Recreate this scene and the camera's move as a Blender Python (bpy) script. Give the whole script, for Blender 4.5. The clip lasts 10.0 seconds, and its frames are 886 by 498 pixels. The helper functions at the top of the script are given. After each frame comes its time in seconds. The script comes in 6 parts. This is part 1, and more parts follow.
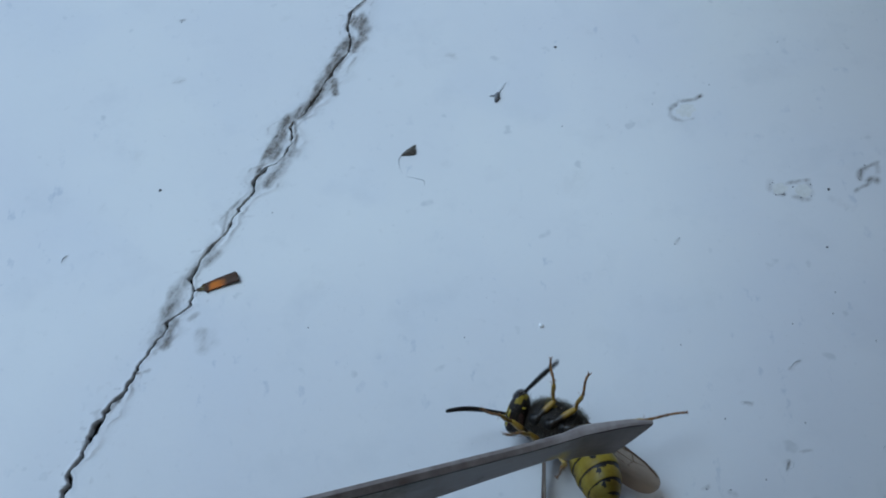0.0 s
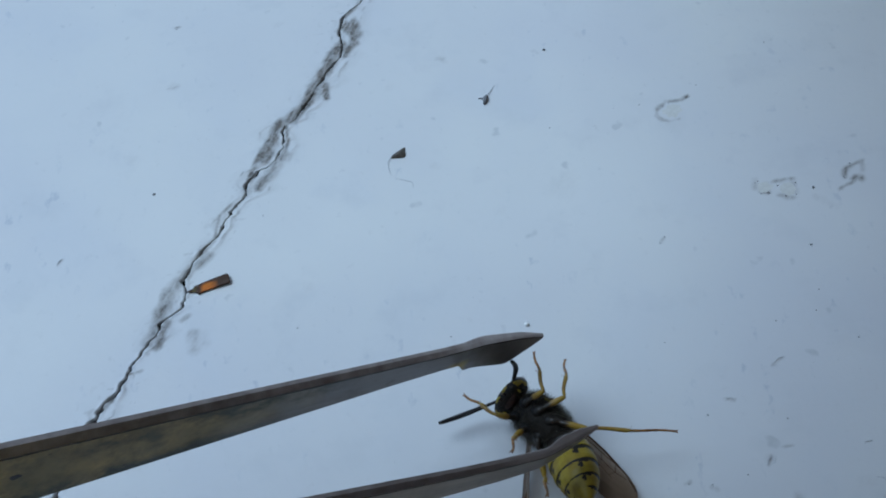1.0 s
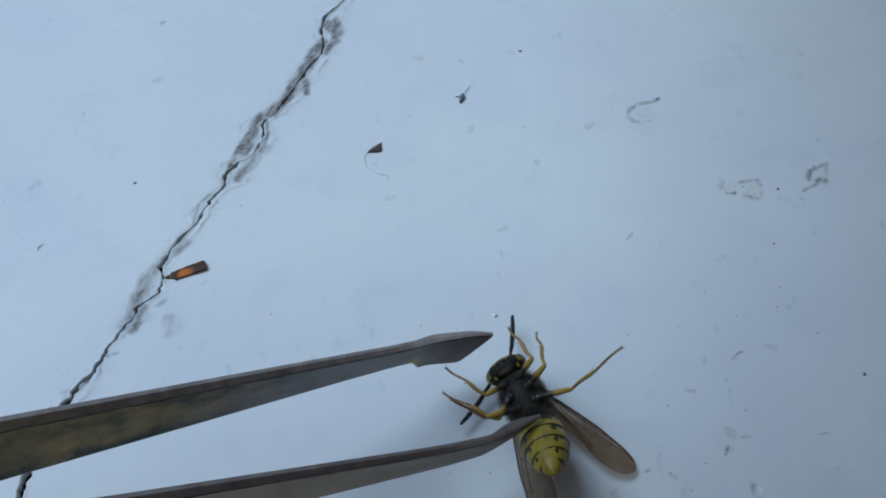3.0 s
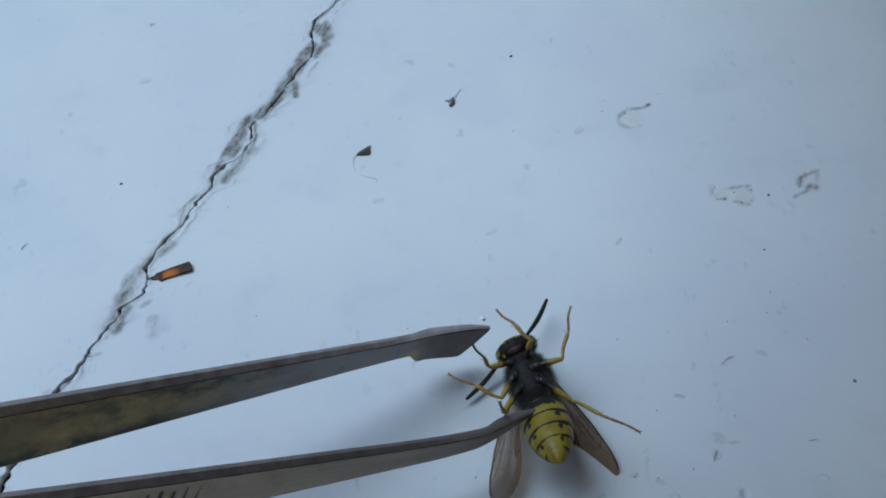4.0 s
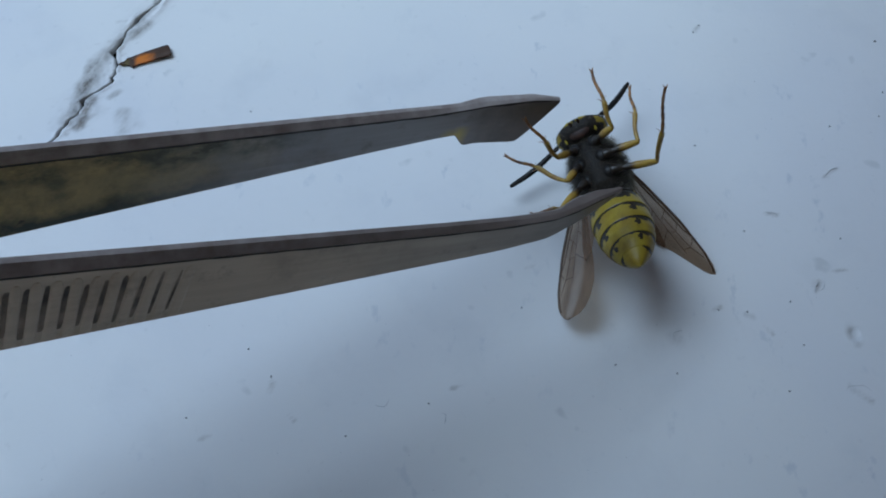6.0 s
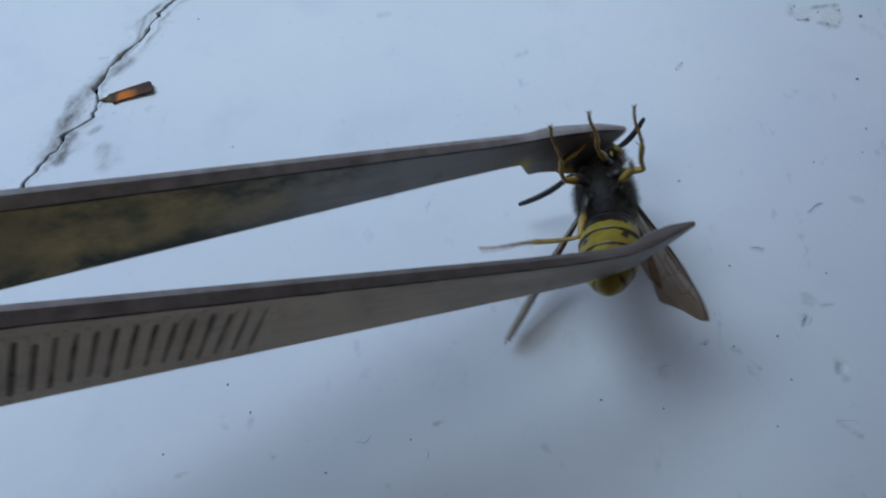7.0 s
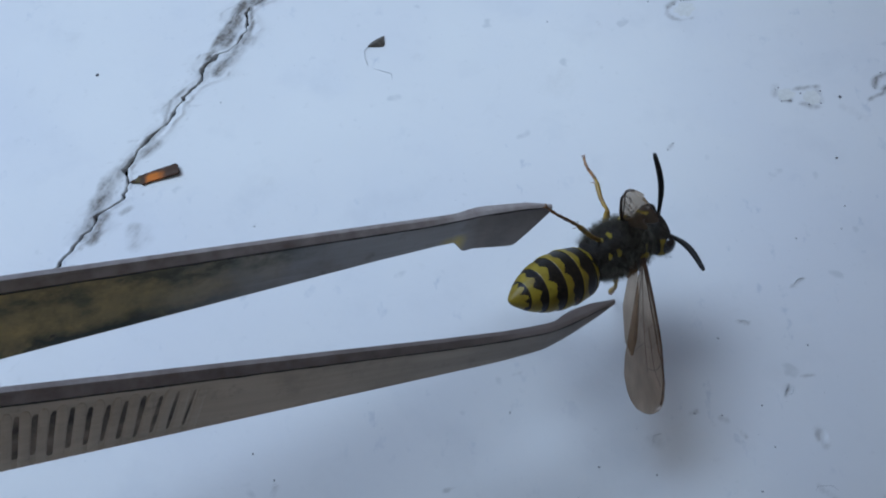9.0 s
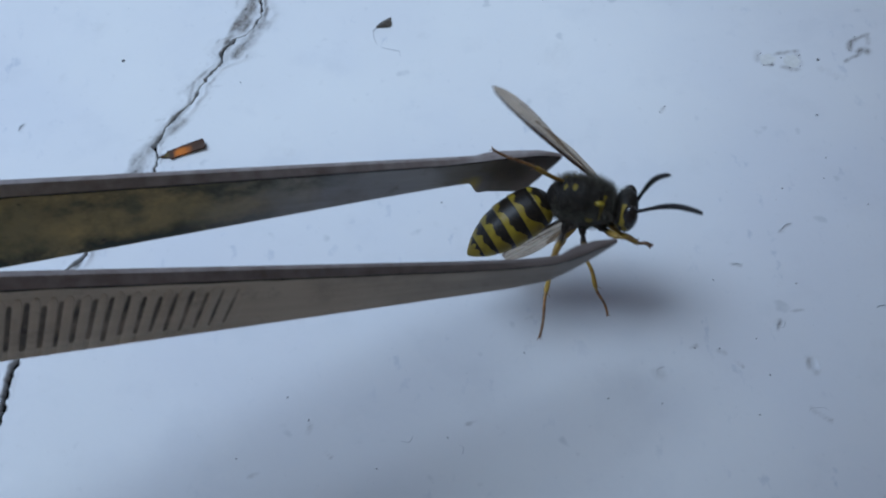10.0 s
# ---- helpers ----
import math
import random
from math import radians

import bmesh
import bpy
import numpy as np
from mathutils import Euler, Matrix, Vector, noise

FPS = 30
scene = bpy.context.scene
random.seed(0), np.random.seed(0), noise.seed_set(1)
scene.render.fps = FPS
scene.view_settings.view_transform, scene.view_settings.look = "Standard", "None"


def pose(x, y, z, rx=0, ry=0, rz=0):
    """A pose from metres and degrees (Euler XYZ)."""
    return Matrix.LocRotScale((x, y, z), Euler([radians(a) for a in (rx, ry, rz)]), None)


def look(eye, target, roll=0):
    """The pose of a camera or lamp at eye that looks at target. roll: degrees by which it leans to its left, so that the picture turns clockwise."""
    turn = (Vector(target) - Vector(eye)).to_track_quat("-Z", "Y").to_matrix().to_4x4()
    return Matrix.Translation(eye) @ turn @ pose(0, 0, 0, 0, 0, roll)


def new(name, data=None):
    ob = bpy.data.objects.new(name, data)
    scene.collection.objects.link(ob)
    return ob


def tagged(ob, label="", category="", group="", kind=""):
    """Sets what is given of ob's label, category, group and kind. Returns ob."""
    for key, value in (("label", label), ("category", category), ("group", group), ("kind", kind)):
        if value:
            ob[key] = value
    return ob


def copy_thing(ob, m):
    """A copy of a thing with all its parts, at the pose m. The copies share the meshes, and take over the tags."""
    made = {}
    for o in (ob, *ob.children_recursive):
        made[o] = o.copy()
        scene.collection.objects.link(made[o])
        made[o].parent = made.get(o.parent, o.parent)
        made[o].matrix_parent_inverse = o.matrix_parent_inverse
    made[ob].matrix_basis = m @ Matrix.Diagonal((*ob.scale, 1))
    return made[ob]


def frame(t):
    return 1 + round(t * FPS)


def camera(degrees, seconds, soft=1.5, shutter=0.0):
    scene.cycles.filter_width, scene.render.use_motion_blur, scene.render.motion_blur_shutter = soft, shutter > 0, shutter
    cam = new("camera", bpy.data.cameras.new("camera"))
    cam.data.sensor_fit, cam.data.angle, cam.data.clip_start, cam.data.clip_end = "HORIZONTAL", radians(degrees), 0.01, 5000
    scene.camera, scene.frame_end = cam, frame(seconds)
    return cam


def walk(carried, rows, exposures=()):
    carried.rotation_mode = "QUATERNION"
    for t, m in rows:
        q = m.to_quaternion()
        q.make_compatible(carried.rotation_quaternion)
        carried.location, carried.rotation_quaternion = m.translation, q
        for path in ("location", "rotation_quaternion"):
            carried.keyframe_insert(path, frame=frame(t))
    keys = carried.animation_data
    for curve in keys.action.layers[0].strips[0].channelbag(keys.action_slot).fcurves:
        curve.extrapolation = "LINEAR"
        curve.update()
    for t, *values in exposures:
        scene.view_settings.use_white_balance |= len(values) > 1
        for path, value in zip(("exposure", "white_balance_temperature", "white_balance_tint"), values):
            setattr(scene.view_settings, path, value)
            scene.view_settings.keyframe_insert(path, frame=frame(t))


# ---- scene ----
from mathutils import Quaternion

MM = 0.001


def turn(x, y, z, qw, qx, qy, qz):
    """A pose from millimetres and a quaternion."""
    return Matrix.LocRotScale((x * MM, y * MM, z * MM), Quaternion((qw, qx, qy, qz)), None)


def eye(x, y, z, yaw, pitch, roll):
    """A camera pose from millimetres and degrees: heading, tilt of the view and lean."""
    return Matrix.Translation((x * MM, y * MM, z * MM)) @ pose(0, 0, 0, 0, 0, yaw) @ pose(0, 0, 0, 90 + pitch) @ pose(0, 0, 0, 0, 0, roll)


# ---- camera ----
cam = camera(42, 10.0, soft=1.9, shutter=0.4)
walk(cam, [
    (0, eye(21.17, -52.92, 83.20, 0.00, -56.27, -4.09)),
    (0.5, eye(22.28, -53.51, 83.37, 0.66, -55.83, -4.87)),
    (1, eye(23.92, -54.22, 83.96, 1.70, -55.90, -5.97)),
    (1.5, eye(24.25, -55.40, 84.30, 1.37, -55.72, -5.42)),
    (2, eye(24.23, -56.08, 84.75, 0.77, -55.72, -4.63)),
    (2.5, eye(24.92, -56.75, 85.12, 0.84, -55.63, -4.39)),
    (4, eye(26.04, -58.14, 83.06, 0.29, -54.17, -3.13)),
    (4.5, eye(24.38, -57.89, 82.33, -1.88, -54.38, -0.90)),
    (5, eye(23.44, -56.62, 76.34, -2.20, -56.34, -0.11)),
    (5.3, eye(22.76, -55.89, 70.59, -1.37, -58.33, -0.51)),
    (5.5, eye(22.52, -53.05, 68.68, -0.51, -61.17, -1.46)),
    (5.7, eye(22.44, -51.79, 67.20, 0.00, -61.64, -1.95)),
    (6.8, eye(23.69, -53.86, 63.44, 0.14, -57.56, -2.02)),
    (7, eye(22.86, -53.15, 63.86, -1.29, -57.95, -0.83)),
    (7.5, eye(23.73, -52.75, 64.40, -0.67, -57.84, -1.84)),
    (8, eye(23.47, -52.48, 65.61, -1.01, -57.61, -1.54)),
    (8.5, eye(24.11, -52.41, 66.47, 0.06, -56.30, -2.35)),
    (9, eye(22.51, -52.79, 70.89, -1.13, -57.09, -1.26)),
    (9.5, eye(21.89, -56.96, 71.63, -2.48, -57.21, 0.10)),
    (10, eye(20.12, -59.93, 73.63, -2.41, -56.20, -2.00)),
], exposures=[(0, -0.05, 5150, 5), (4, 0.01, 5200, 5), (5.5, 0.06, 5200, 6), (7.5, 0.1, 5220, 10), (8.5, 0.18, 5270, 11), (10, 0.17, 5250, 11)])

# ---- world and sun ----
SUN_TURN, SUN_HEIGHT = 158, 61
world = bpy.data.worlds.new("sky")
scene.world = world
world.use_nodes = True
sky = world.node_tree.nodes.new("ShaderNodeTexSky")
sky.sky_type, sky.sun_disc = "NISHITA", False
sky.sun_elevation, sky.sun_rotation = radians(SUN_HEIGHT), radians(90 - SUN_TURN)
back = world.node_tree.nodes["Background"]
world.node_tree.links.new(sky.outputs[0], back.inputs[0])
back.inputs[1].default_value = 0.065
lamp = bpy.data.lights.new("sun", "SUN")
lamp.energy, lamp.angle, lamp.color = 2.2, radians(40), (0.84, 0.925, 0.95)
sun = new("sun", lamp)
a, b = radians(SUN_TURN), radians(SUN_HEIGHT)
sun.matrix_world = look((math.cos(a) * math.cos(b), math.sin(a) * math.cos(b), math.sin(b)), (0, 0, 0))


# ---- materials ----
class Nodes:
    """A small helper for node materials."""

    def __init__(self, name):
        self.mat = bpy.data.materials.new(name)
        self.mat.use_nodes = True
        self.tree = self.mat.node_tree
        self.bsdf = self.tree.nodes["Principled BSDF"]
        self.coord = self.add("ShaderNodeTexCoord").outputs["Object"]

    def add(self, kind, **settings):
        node = self.tree.nodes.new(kind)
        for key, value in settings.items():
            if key == "op":
                node.operation = value
            elif key == "blend":
                node.data_type, node.blend_type = "RGBA", value
        return node

    def put(self, source, target):
        self.tree.links.new(source, target)

    def noise(self, scale, detail=4.0, rough=0.55, stretch=None):
        """Noise whose grain is 1 / scale metres."""
        node = self.add("ShaderNodeTexNoise")
        node.inputs["Scale"].default_value, node.inputs["Detail"].default_value, node.inputs["Roughness"].default_value = scale, detail, rough
        where = self.coord
        if stretch:
            m = self.add("ShaderNodeMapping")
            m.inputs["Scale"].default_value = stretch
            self.put(where, m.inputs[0])
            where = m.outputs[0]
        self.put(where, node.inputs["Vector"])
        return node.outputs["Fac"]

    def ramp(self, source, low, high, a=0.0, b=1.0):
        node = self.add("ShaderNodeMapRange")
        for i, v in zip((1, 2, 3, 4), (low, high, a, b)):
            node.inputs[i].default_value = v
        self.put(source, node.inputs[0])
        return node.outputs[0]

    def mix(self, factor, one, two, blend="MIX"):
        node = self.add("ShaderNodeMix", blend=blend)
        for value, slot in ((factor, 0), (one, 6), (two, 7)):
            if isinstance(value, (tuple, float, int)):
                node.inputs[slot].default_value = (*value, 1) if isinstance(value, tuple) else value
            else:
                self.put(value, node.inputs[slot])
        return node.outputs[2]

    def math(self, op, one, two):
        node = self.add("ShaderNodeMath", op=op)
        for value, slot in ((one, 0), (two, 1)):
            if isinstance(value, (float, int)):
                node.inputs[slot].default_value = value
            else:
                self.put(value, node.inputs[slot])
        return node.outputs[0]

    def attribute(self, name):
        node = self.add("ShaderNodeAttribute")
        node.attribute_name = name
        return node.outputs["Fac"]

    def bump(self, source, depth, strength=1.0):
        node = self.add("ShaderNodeBump")
        node.inputs["Strength"].default_value, node.inputs["Distance"].default_value = strength, depth
        self.put(source, node.inputs["Height"])
        self.put(node.outputs[0], self.bsdf.inputs["Normal"])

    def set(self, **values):
        for key, value in values.items():
            slot = self.bsdf.inputs[{"base": "Base Color", "rough": "Roughness", "metal": "Metallic", "spec": "Specular IOR Level", "alpha": "Alpha",
                                     "through": "Transmission Weight", "coat": "Coat Weight", "sheen": "Sheen Weight", "under": "Subsurface Weight"}[key]]
            if isinstance(value, (float, int)):
                slot.default_value = value
            elif isinstance(value, tuple):
                slot.default_value = (*value, 1)
            else:
                self.put(value, slot)
        return self.mat


def paint_material():
    """Old white paint with faint yellowing, scuffs, stains, and dirt and painted shade in the crack."""
    n = Nodes("white_paint")
    wide, fine, mottle = n.noise(28, 3), n.noise(900, 5, 0.65), n.noise(160, 4, 0.6)
    base = n.mix(n.ramp(wide, 0.35, 0.7), (0.72, 0.725, 0.71), (0.645, 0.65, 0.675))
    base = n.mix(n.ramp(n.noise(75, 3, 0.5), 0.5, 0.72, 0.0, 0.3), base, (0.60, 0.625, 0.68))
    base = n.mix(n.ramp(mottle, 0.55, 0.8, 0.0, 0.35), base, (0.52, 0.535, 0.56))
    base = n.mix(n.ramp(fine, 0.62, 0.8, 0.0, 0.25), base, (0.40, 0.41, 0.42))
    base = n.mix(n.ramp(n.noise(420, 2, 0.5), 0.70, 0.76, 0.0, 0.35), base, (0.36, 0.38, 0.40))
    # scuffs: small blue-grey flecks that come in drifts
    drift = n.ramp(n.noise(60, 2, 0.5), 0.46, 0.62)
    fleck = n.ramp(n.noise(620, 4, 0.6, (1, 0.6, 1)), 0.62, 0.70, 0.0, 0.32)
    base = n.mix(n.math("MULTIPLY", drift, fleck), base, (0.30, 0.35, 0.44))
    grime_and_shade = n.attribute("grime_and_shade")
    # dirt lies in fine strands along the crack, broken by crumbs
    lay = n.add("ShaderNodeMapping")
    lay.inputs["Rotation"].default_value = (0, 0, radians(-63))
    n.put(n.coord, lay.inputs[0])
    squeeze = n.add("ShaderNodeMapping")
    squeeze.inputs["Scale"].default_value = (0.28, 1, 1)
    n.put(lay.outputs[0], squeeze.inputs[0])
    strand = n.add("ShaderNodeTexNoise")
    strand.inputs["Scale"].default_value, strand.inputs["Detail"].default_value, strand.inputs["Roughness"].default_value = 2600, 4.0, 0.6
    n.put(squeeze.outputs[0], strand.inputs["Vector"])
    torn = n.ramp(strand.outputs["Fac"], 0.34, 0.66, 0.62, 1.2)
    crumbs = n.ramp(n.noise(3600, 3, 0.6), 0.35, 0.65, 0.85, 1.12)
    soft = n.math("MULTIPLY", n.math("MULTIPLY", grime_and_shade, torn), crumbs)
    # the crack's innermost line is coloured near black, as shade in its depth
    deep = n.ramp(grime_and_shade, 0.86, 0.97)
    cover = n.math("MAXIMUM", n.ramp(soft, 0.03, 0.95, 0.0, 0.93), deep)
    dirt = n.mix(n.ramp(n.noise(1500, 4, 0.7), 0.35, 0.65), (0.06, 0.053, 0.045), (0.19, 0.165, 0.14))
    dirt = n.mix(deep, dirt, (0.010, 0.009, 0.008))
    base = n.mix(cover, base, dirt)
    n.bump(n.math("ADD", n.math("MULTIPLY", fine, 0.5), mottle), 0.00006, 0.7)
    return n.set(base=base, rough=n.ramp(fine, 0.3, 0.7, 0.42, 0.6), spec=n.ramp(grime_and_shade, 0.2, 0.8, 0.4, 0.0))


def steel_material(name, patina):
    """Brushed, tarnished steel; patina: brown and green stains towards the grip."""
    n = Nodes(name)
    brushed, blotch = n.noise(2200, 3, 0.6, (0.06, 1, 1)), n.noise(230, 5, 0.65)
    base = n.mix(n.ramp(brushed, 0.3, 0.7, 0.15, 0.75), (0.59, 0.485, 0.35) if not patina else (0.32, 0.30, 0.285), (0.44, 0.36, 0.257) if not patina else (0.24, 0.225, 0.215))
    base = n.mix(n.ramp(blotch, 0.55, 0.8, 0.0, 0.5), base, (0.16, 0.12, 0.095))
    base = n.mix(n.ramp(n.noise(750, 4, 0.7), 0.58, 0.72, 0.0, 0.35), base, (0.10, 0.08, 0.068))
    base = n.mix(n.ramp(n.noise(3000, 2, 0.5, (0.03, 1, 1)), 0.68, 0.76, 0.0, 0.16), base, (0.5, 0.46, 0.42))
    if patina:
        along = n.add("ShaderNodeSeparateXYZ")
        n.put(n.coord, along.inputs[0])
        x, z = along.outputs[0], along.outputs[2]
        rag = n.math("MULTIPLY", n.math("SUBTRACT", n.noise(420, 4, 0.65), 0.5), 0.0022)
        back_end = n.ramp(n.math("ADD", x, n.math("MULTIPLY", n.noise(150, 4), 0.010)), -0.0135, -0.0215)
        stain = n.mix(n.ramp(n.noise(170, 5, 0.7), 0.4, 0.62), (0.47, 0.335, 0.12), (0.29, 0.23, 0.10))
        stain = n.mix(n.ramp(n.noise(500, 4, 0.7), 0.46, 0.66, 0.0, 0.62), stain, (0.10, 0.098, 0.042))
        # a green-black band under the upper edge, and dark blotches along the lower edge
        shift = n.math("ADD", z, rag)
        band = n.math("MULTIPLY", n.ramp(shift, -0.0001, 0.0006), n.ramp(shift, 0.0021, 0.0013))
        band = n.math("MULTIPLY", band, n.ramp(n.math("ADD", x, rag), -0.0360, -0.0325))
        band = n.math("MULTIPLY", band, n.ramp(n.noise(330, 5, 0.7, (0.6, 1, 1)), 0.38, 0.55))
        rim = n.math("ADD", n.math("ADD", z, 0.000674), n.math("MULTIPLY", x, -0.062))
        low_rim = n.math("MULTIPLY", n.ramp(n.math("ADD", rim, rag), 0.0011, 0.0002), n.ramp(n.noise(300, 4, 0.6), 0.36, 0.5))
        stain = n.mix(low_rim, stain, (0.035, 0.04, 0.02))
        stain = n.mix(n.ramp(n.noise(560, 2), 0.70, 0.73), stain, (0.02, 0.014, 0.012))
        base = n.mix(back_end, base, stain)
        band = n.math("MULTIPLY", band, n.ramp(n.math("ADD", x, n.math("MULTIPLY", rag, 2.0)), -0.0150, -0.0200))
        base = n.mix(n.math("MULTIPLY", band, 0.8), base, (0.030, 0.040, 0.026))
        # the jaw's downward-facing plane is shaded in the colour
        jaw = n.ramp(n.math("ADD", x, n.math("MULTIPLY", rag, 0.6)), -0.0060, -0.0046, 0.0, 0.75)
        base = n.mix(jaw, base, n.mix(n.ramp(blotch, 0.4, 0.65), (0.20, 0.165, 0.14), (0.11, 0.092, 0.08)))
        near_tip = n.ramp(along.outputs[0], -0.0076, -0.0066)
        near_end = n.ramp(along.outputs[0], -0.0052, -0.0060)
        low = n.ramp(n.math("ADD", along.outputs[2], n.math("MULTIPLY", n.noise(1500, 2), 0.0006)), 0.0, -0.0008)
        base = n.mix(n.math("MULTIPLY", n.math("MULTIPLY", near_tip, near_end), low), base, (0.52, 0.40, 0.12))
        n.set(metal=n.ramp(back_end, 0.0, 1.0, 0.75, 0.2))
    else:
        # duller and darker towards the point
        along = n.add("ShaderNodeSeparateXYZ")
        n.put(n.coord, along.inputs[0])
        where = n.math("ADD", along.outputs[0], n.math("MULTIPLY", n.math("SUBTRACT", blotch, 0.5), 0.008))
        base = n.mix(n.ramp(where, -0.022, -0.004, 0.0, 0.8), base, n.mix(brushed, (0.225, 0.21, 0.198), (0.14, 0.132, 0.126)))
        n.set(metal=0.42)
    n.bump(brushed, 0.00002, 0.5)
    return n.set(base=base, rough=n.ramp(blotch, 0.3, 0.7, 0.36, 0.52))


def edge_material(name, tarnish_and_reflection):
    """Worn upper edge of an arm; the flag adds brown tarnish and a painted dark reflection towards the point."""
    n = Nodes(name)
    f, rag = n.noise(700, 4, 0.6), n.noise(300, 4, 0.65)
    base = n.mix(n.ramp(f, 0.35, 0.68), (0.46, 0.42, 0.405), (0.29, 0.25, 0.232))
    base = n.mix(n.ramp(n.noise(1600, 3, 0.7, (0.15, 1, 1)), 0.6, 0.75, 0.0, 0.5), base, (0.17, 0.13, 0.11))
    if tarnish_and_reflection:
        along = n.add("ShaderNodeSeparateXYZ")
        n.put(n.coord, along.inputs[0])
        where = n.math("ADD", along.outputs[0], n.math("MULTIPLY", n.math("SUBTRACT", rag, 0.5), 0.006))
        # brown tarnish, with the dark reflection near the point put into the colour
        base = n.mix(n.ramp(where, -0.034, -0.006, 0.0, 0.92), base, n.mix(f, (0.21, 0.175, 0.158), (0.11, 0.088, 0.078)))
    n.bump(f, 0.00002, 0.6)
    return n.set(base=base, rough=0.32, metal=0.3)


def cuticle_material(name, rough):
    """Glossy black and yellow shell, split by the pattern attribute."""
    n = Nodes(name)
    fine = n.noise(5200, 3, 0.6)
    yellow = n.mix(n.ramp(n.noise(700, 3), 0.35, 0.7), (0.285, 0.222, 0.020), (0.20, 0.136, 0.013))
    yellow = n.mix(n.ramp(n.noise(1500, 4, 0.65), 0.52, 0.72, 0.0, 0.55), yellow, (0.11, 0.07, 0.012))
    black = n.mix(n.ramp(fine, 0.4, 0.7), (0.009, 0.0075, 0.006), (0.025, 0.018, 0.012))
    n.bump(fine, 0.00002, 0.6)
    return n.set(base=n.mix(n.ramp(n.attribute("pattern"), 0.42, 0.58), black, yellow), rough=rough, spec=0.26)


def plain_material(name, one, two, rough, scale=1500, metal=0.0, spec=0.5, depth=0.00002):
    n = Nodes(name)
    f = n.noise(scale, 4, 0.6)
    n.bump(f, depth, 0.6)
    return n.set(base=n.mix(n.ramp(f, 0.35, 0.68), one, two), rough=rough, metal=metal, spec=spec)


def leg_material():
    """Dark near the body, yellow in the middle, brown towards the foot."""
    n = Nodes("leg_cuticle")
    f = n.noise(2500, 3)
    base = n.mix(n.attribute("pattern"), n.mix(f, (0.012, 0.010, 0.008), (0.03, 0.02, 0.012)), n.mix(n.ramp(f, 0.35, 0.65), (0.37, 0.25, 0.034), (0.25, 0.145, 0.026)))
    base = n.mix(n.attribute("foot"), base, n.mix(n.ramp(f, 0.35, 0.65), (0.31, 0.15, 0.038), (0.15, 0.072, 0.026)))
    return n.set(base=base, rough=0.42)


def membrane_material():
    """Thin smoky wing skin: most light passes, tinted brown, darker in its folds."""
    n = Nodes("wing_membrane")
    ripple = n.noise(900, 3, 0.6, (0.35, 1, 1))
    n.bump(ripple, 0.00003, 0.4)
    n.set(base=n.mix(ripple, (0.16, 0.10, 0.062), (0.08, 0.046, 0.026)), rough=0.34, spec=0.4)
    clear = n.add("ShaderNodeBsdfTransparent")
    clear.inputs[0].default_value = (0.87, 0.74, 0.58, 1)
    both = n.add("ShaderNodeMixShader")
    n.put(n.ramp(ripple, 0.3, 0.7, 0.56, 0.35), both.inputs[0])
    n.put(n.bsdf.outputs[0], both.inputs[1])
    n.put(clear.outputs[0], both.inputs[2])
    n.put(both.outputs[0], n.tree.nodes["Material Output"].inputs[0])
    return n.mat


def amber_material():
    """A brown sliver; the orange of light getting through is painted into its colour."""
    n = Nodes("amber_shell")
    along = n.add("ShaderNodeSeparateXYZ")
    n.put(n.coord, along.inputs[0])
    where = n.math("ADD", along.outputs[0], n.math("MULTIPLY", n.noise(900, 3), 0.0012))
    glow = n.math("MULTIPLY", n.ramp(where, 0.0018, 0.0022), n.ramp(where, 0.0034, 0.0027))
    torn = n.math("MULTIPLY", n.ramp(where, 0.0016, 0.0011), n.ramp(n.noise(1700, 2), 0.48, 0.6))
    n.bump(n.noise(1600, 3), 0.00004, 0.8)
    brown = n.mix(n.noise(1200, 3), (0.030, 0.016, 0.009), (0.085, 0.042, 0.020))
    brown = n.mix(torn, brown, (0.15, 0.125, 0.035))
    across = n.math("ADD", along.outputs[1], n.math("MULTIPLY", n.math("SUBTRACT", n.noise(1300, 3), 0.5), 0.0007))
    glow = n.math("MULTIPLY", glow, n.math("MULTIPLY", n.ramp(across, 0.00036, 0.00012), n.ramp(across, -0.00048, -0.00034)))
    return n.set(base=n.mix(glow, brown, (0.52, 0.15, 0.006)), rough=0.5, spec=0.2)


PAINT, STEEL, STEEL_INNER, CUTICLE = paint_material(), steel_material("steel", False), steel_material("stained_steel", True), cuticle_material("striped_cuticle", 0.4)
STEEL_EDGE, STEEL_EDGE_DARK = edge_material("worn_edge", False), edge_material("worn_edge_with_dark_reflecting_point", True)
SEAM = plain_material("seam_dark", (0.018, 0.015, 0.013), (0.05, 0.042, 0.036), 0.7)
DULL = cuticle_material("dull_cuticle", 0.62)
LEG, MEMBRANE, AMBER = leg_material(), membrane_material(), amber_material()
RENDER = plain_material("wall_render", (0.30, 0.225, 0.17), (0.41, 0.315, 0.25), 0.85, 120, depth=0.001)
GROOVE = plain_material("groove_dark", (0.060, 0.050, 0.040), (0.34, 0.275, 0.205), 0.65, 520)
BLACK = plain_material("black_shell", (0.006, 0.006, 0.006), (0.016, 0.013, 0.011), 0.5, 4000, spec=0.28)
EYE = plain_material("eye", (0.012, 0.010, 0.010), (0.03, 0.024, 0.022), 0.18, 9000)
MOUTH = plain_material("mouth_parts", (0.022, 0.010, 0.007), (0.065, 0.026, 0.015), 0.6, 2500)
YELLOW = plain_material("yellow_shell", (0.37, 0.315, 0.022), (0.28, 0.20, 0.015), 0.38, 900)
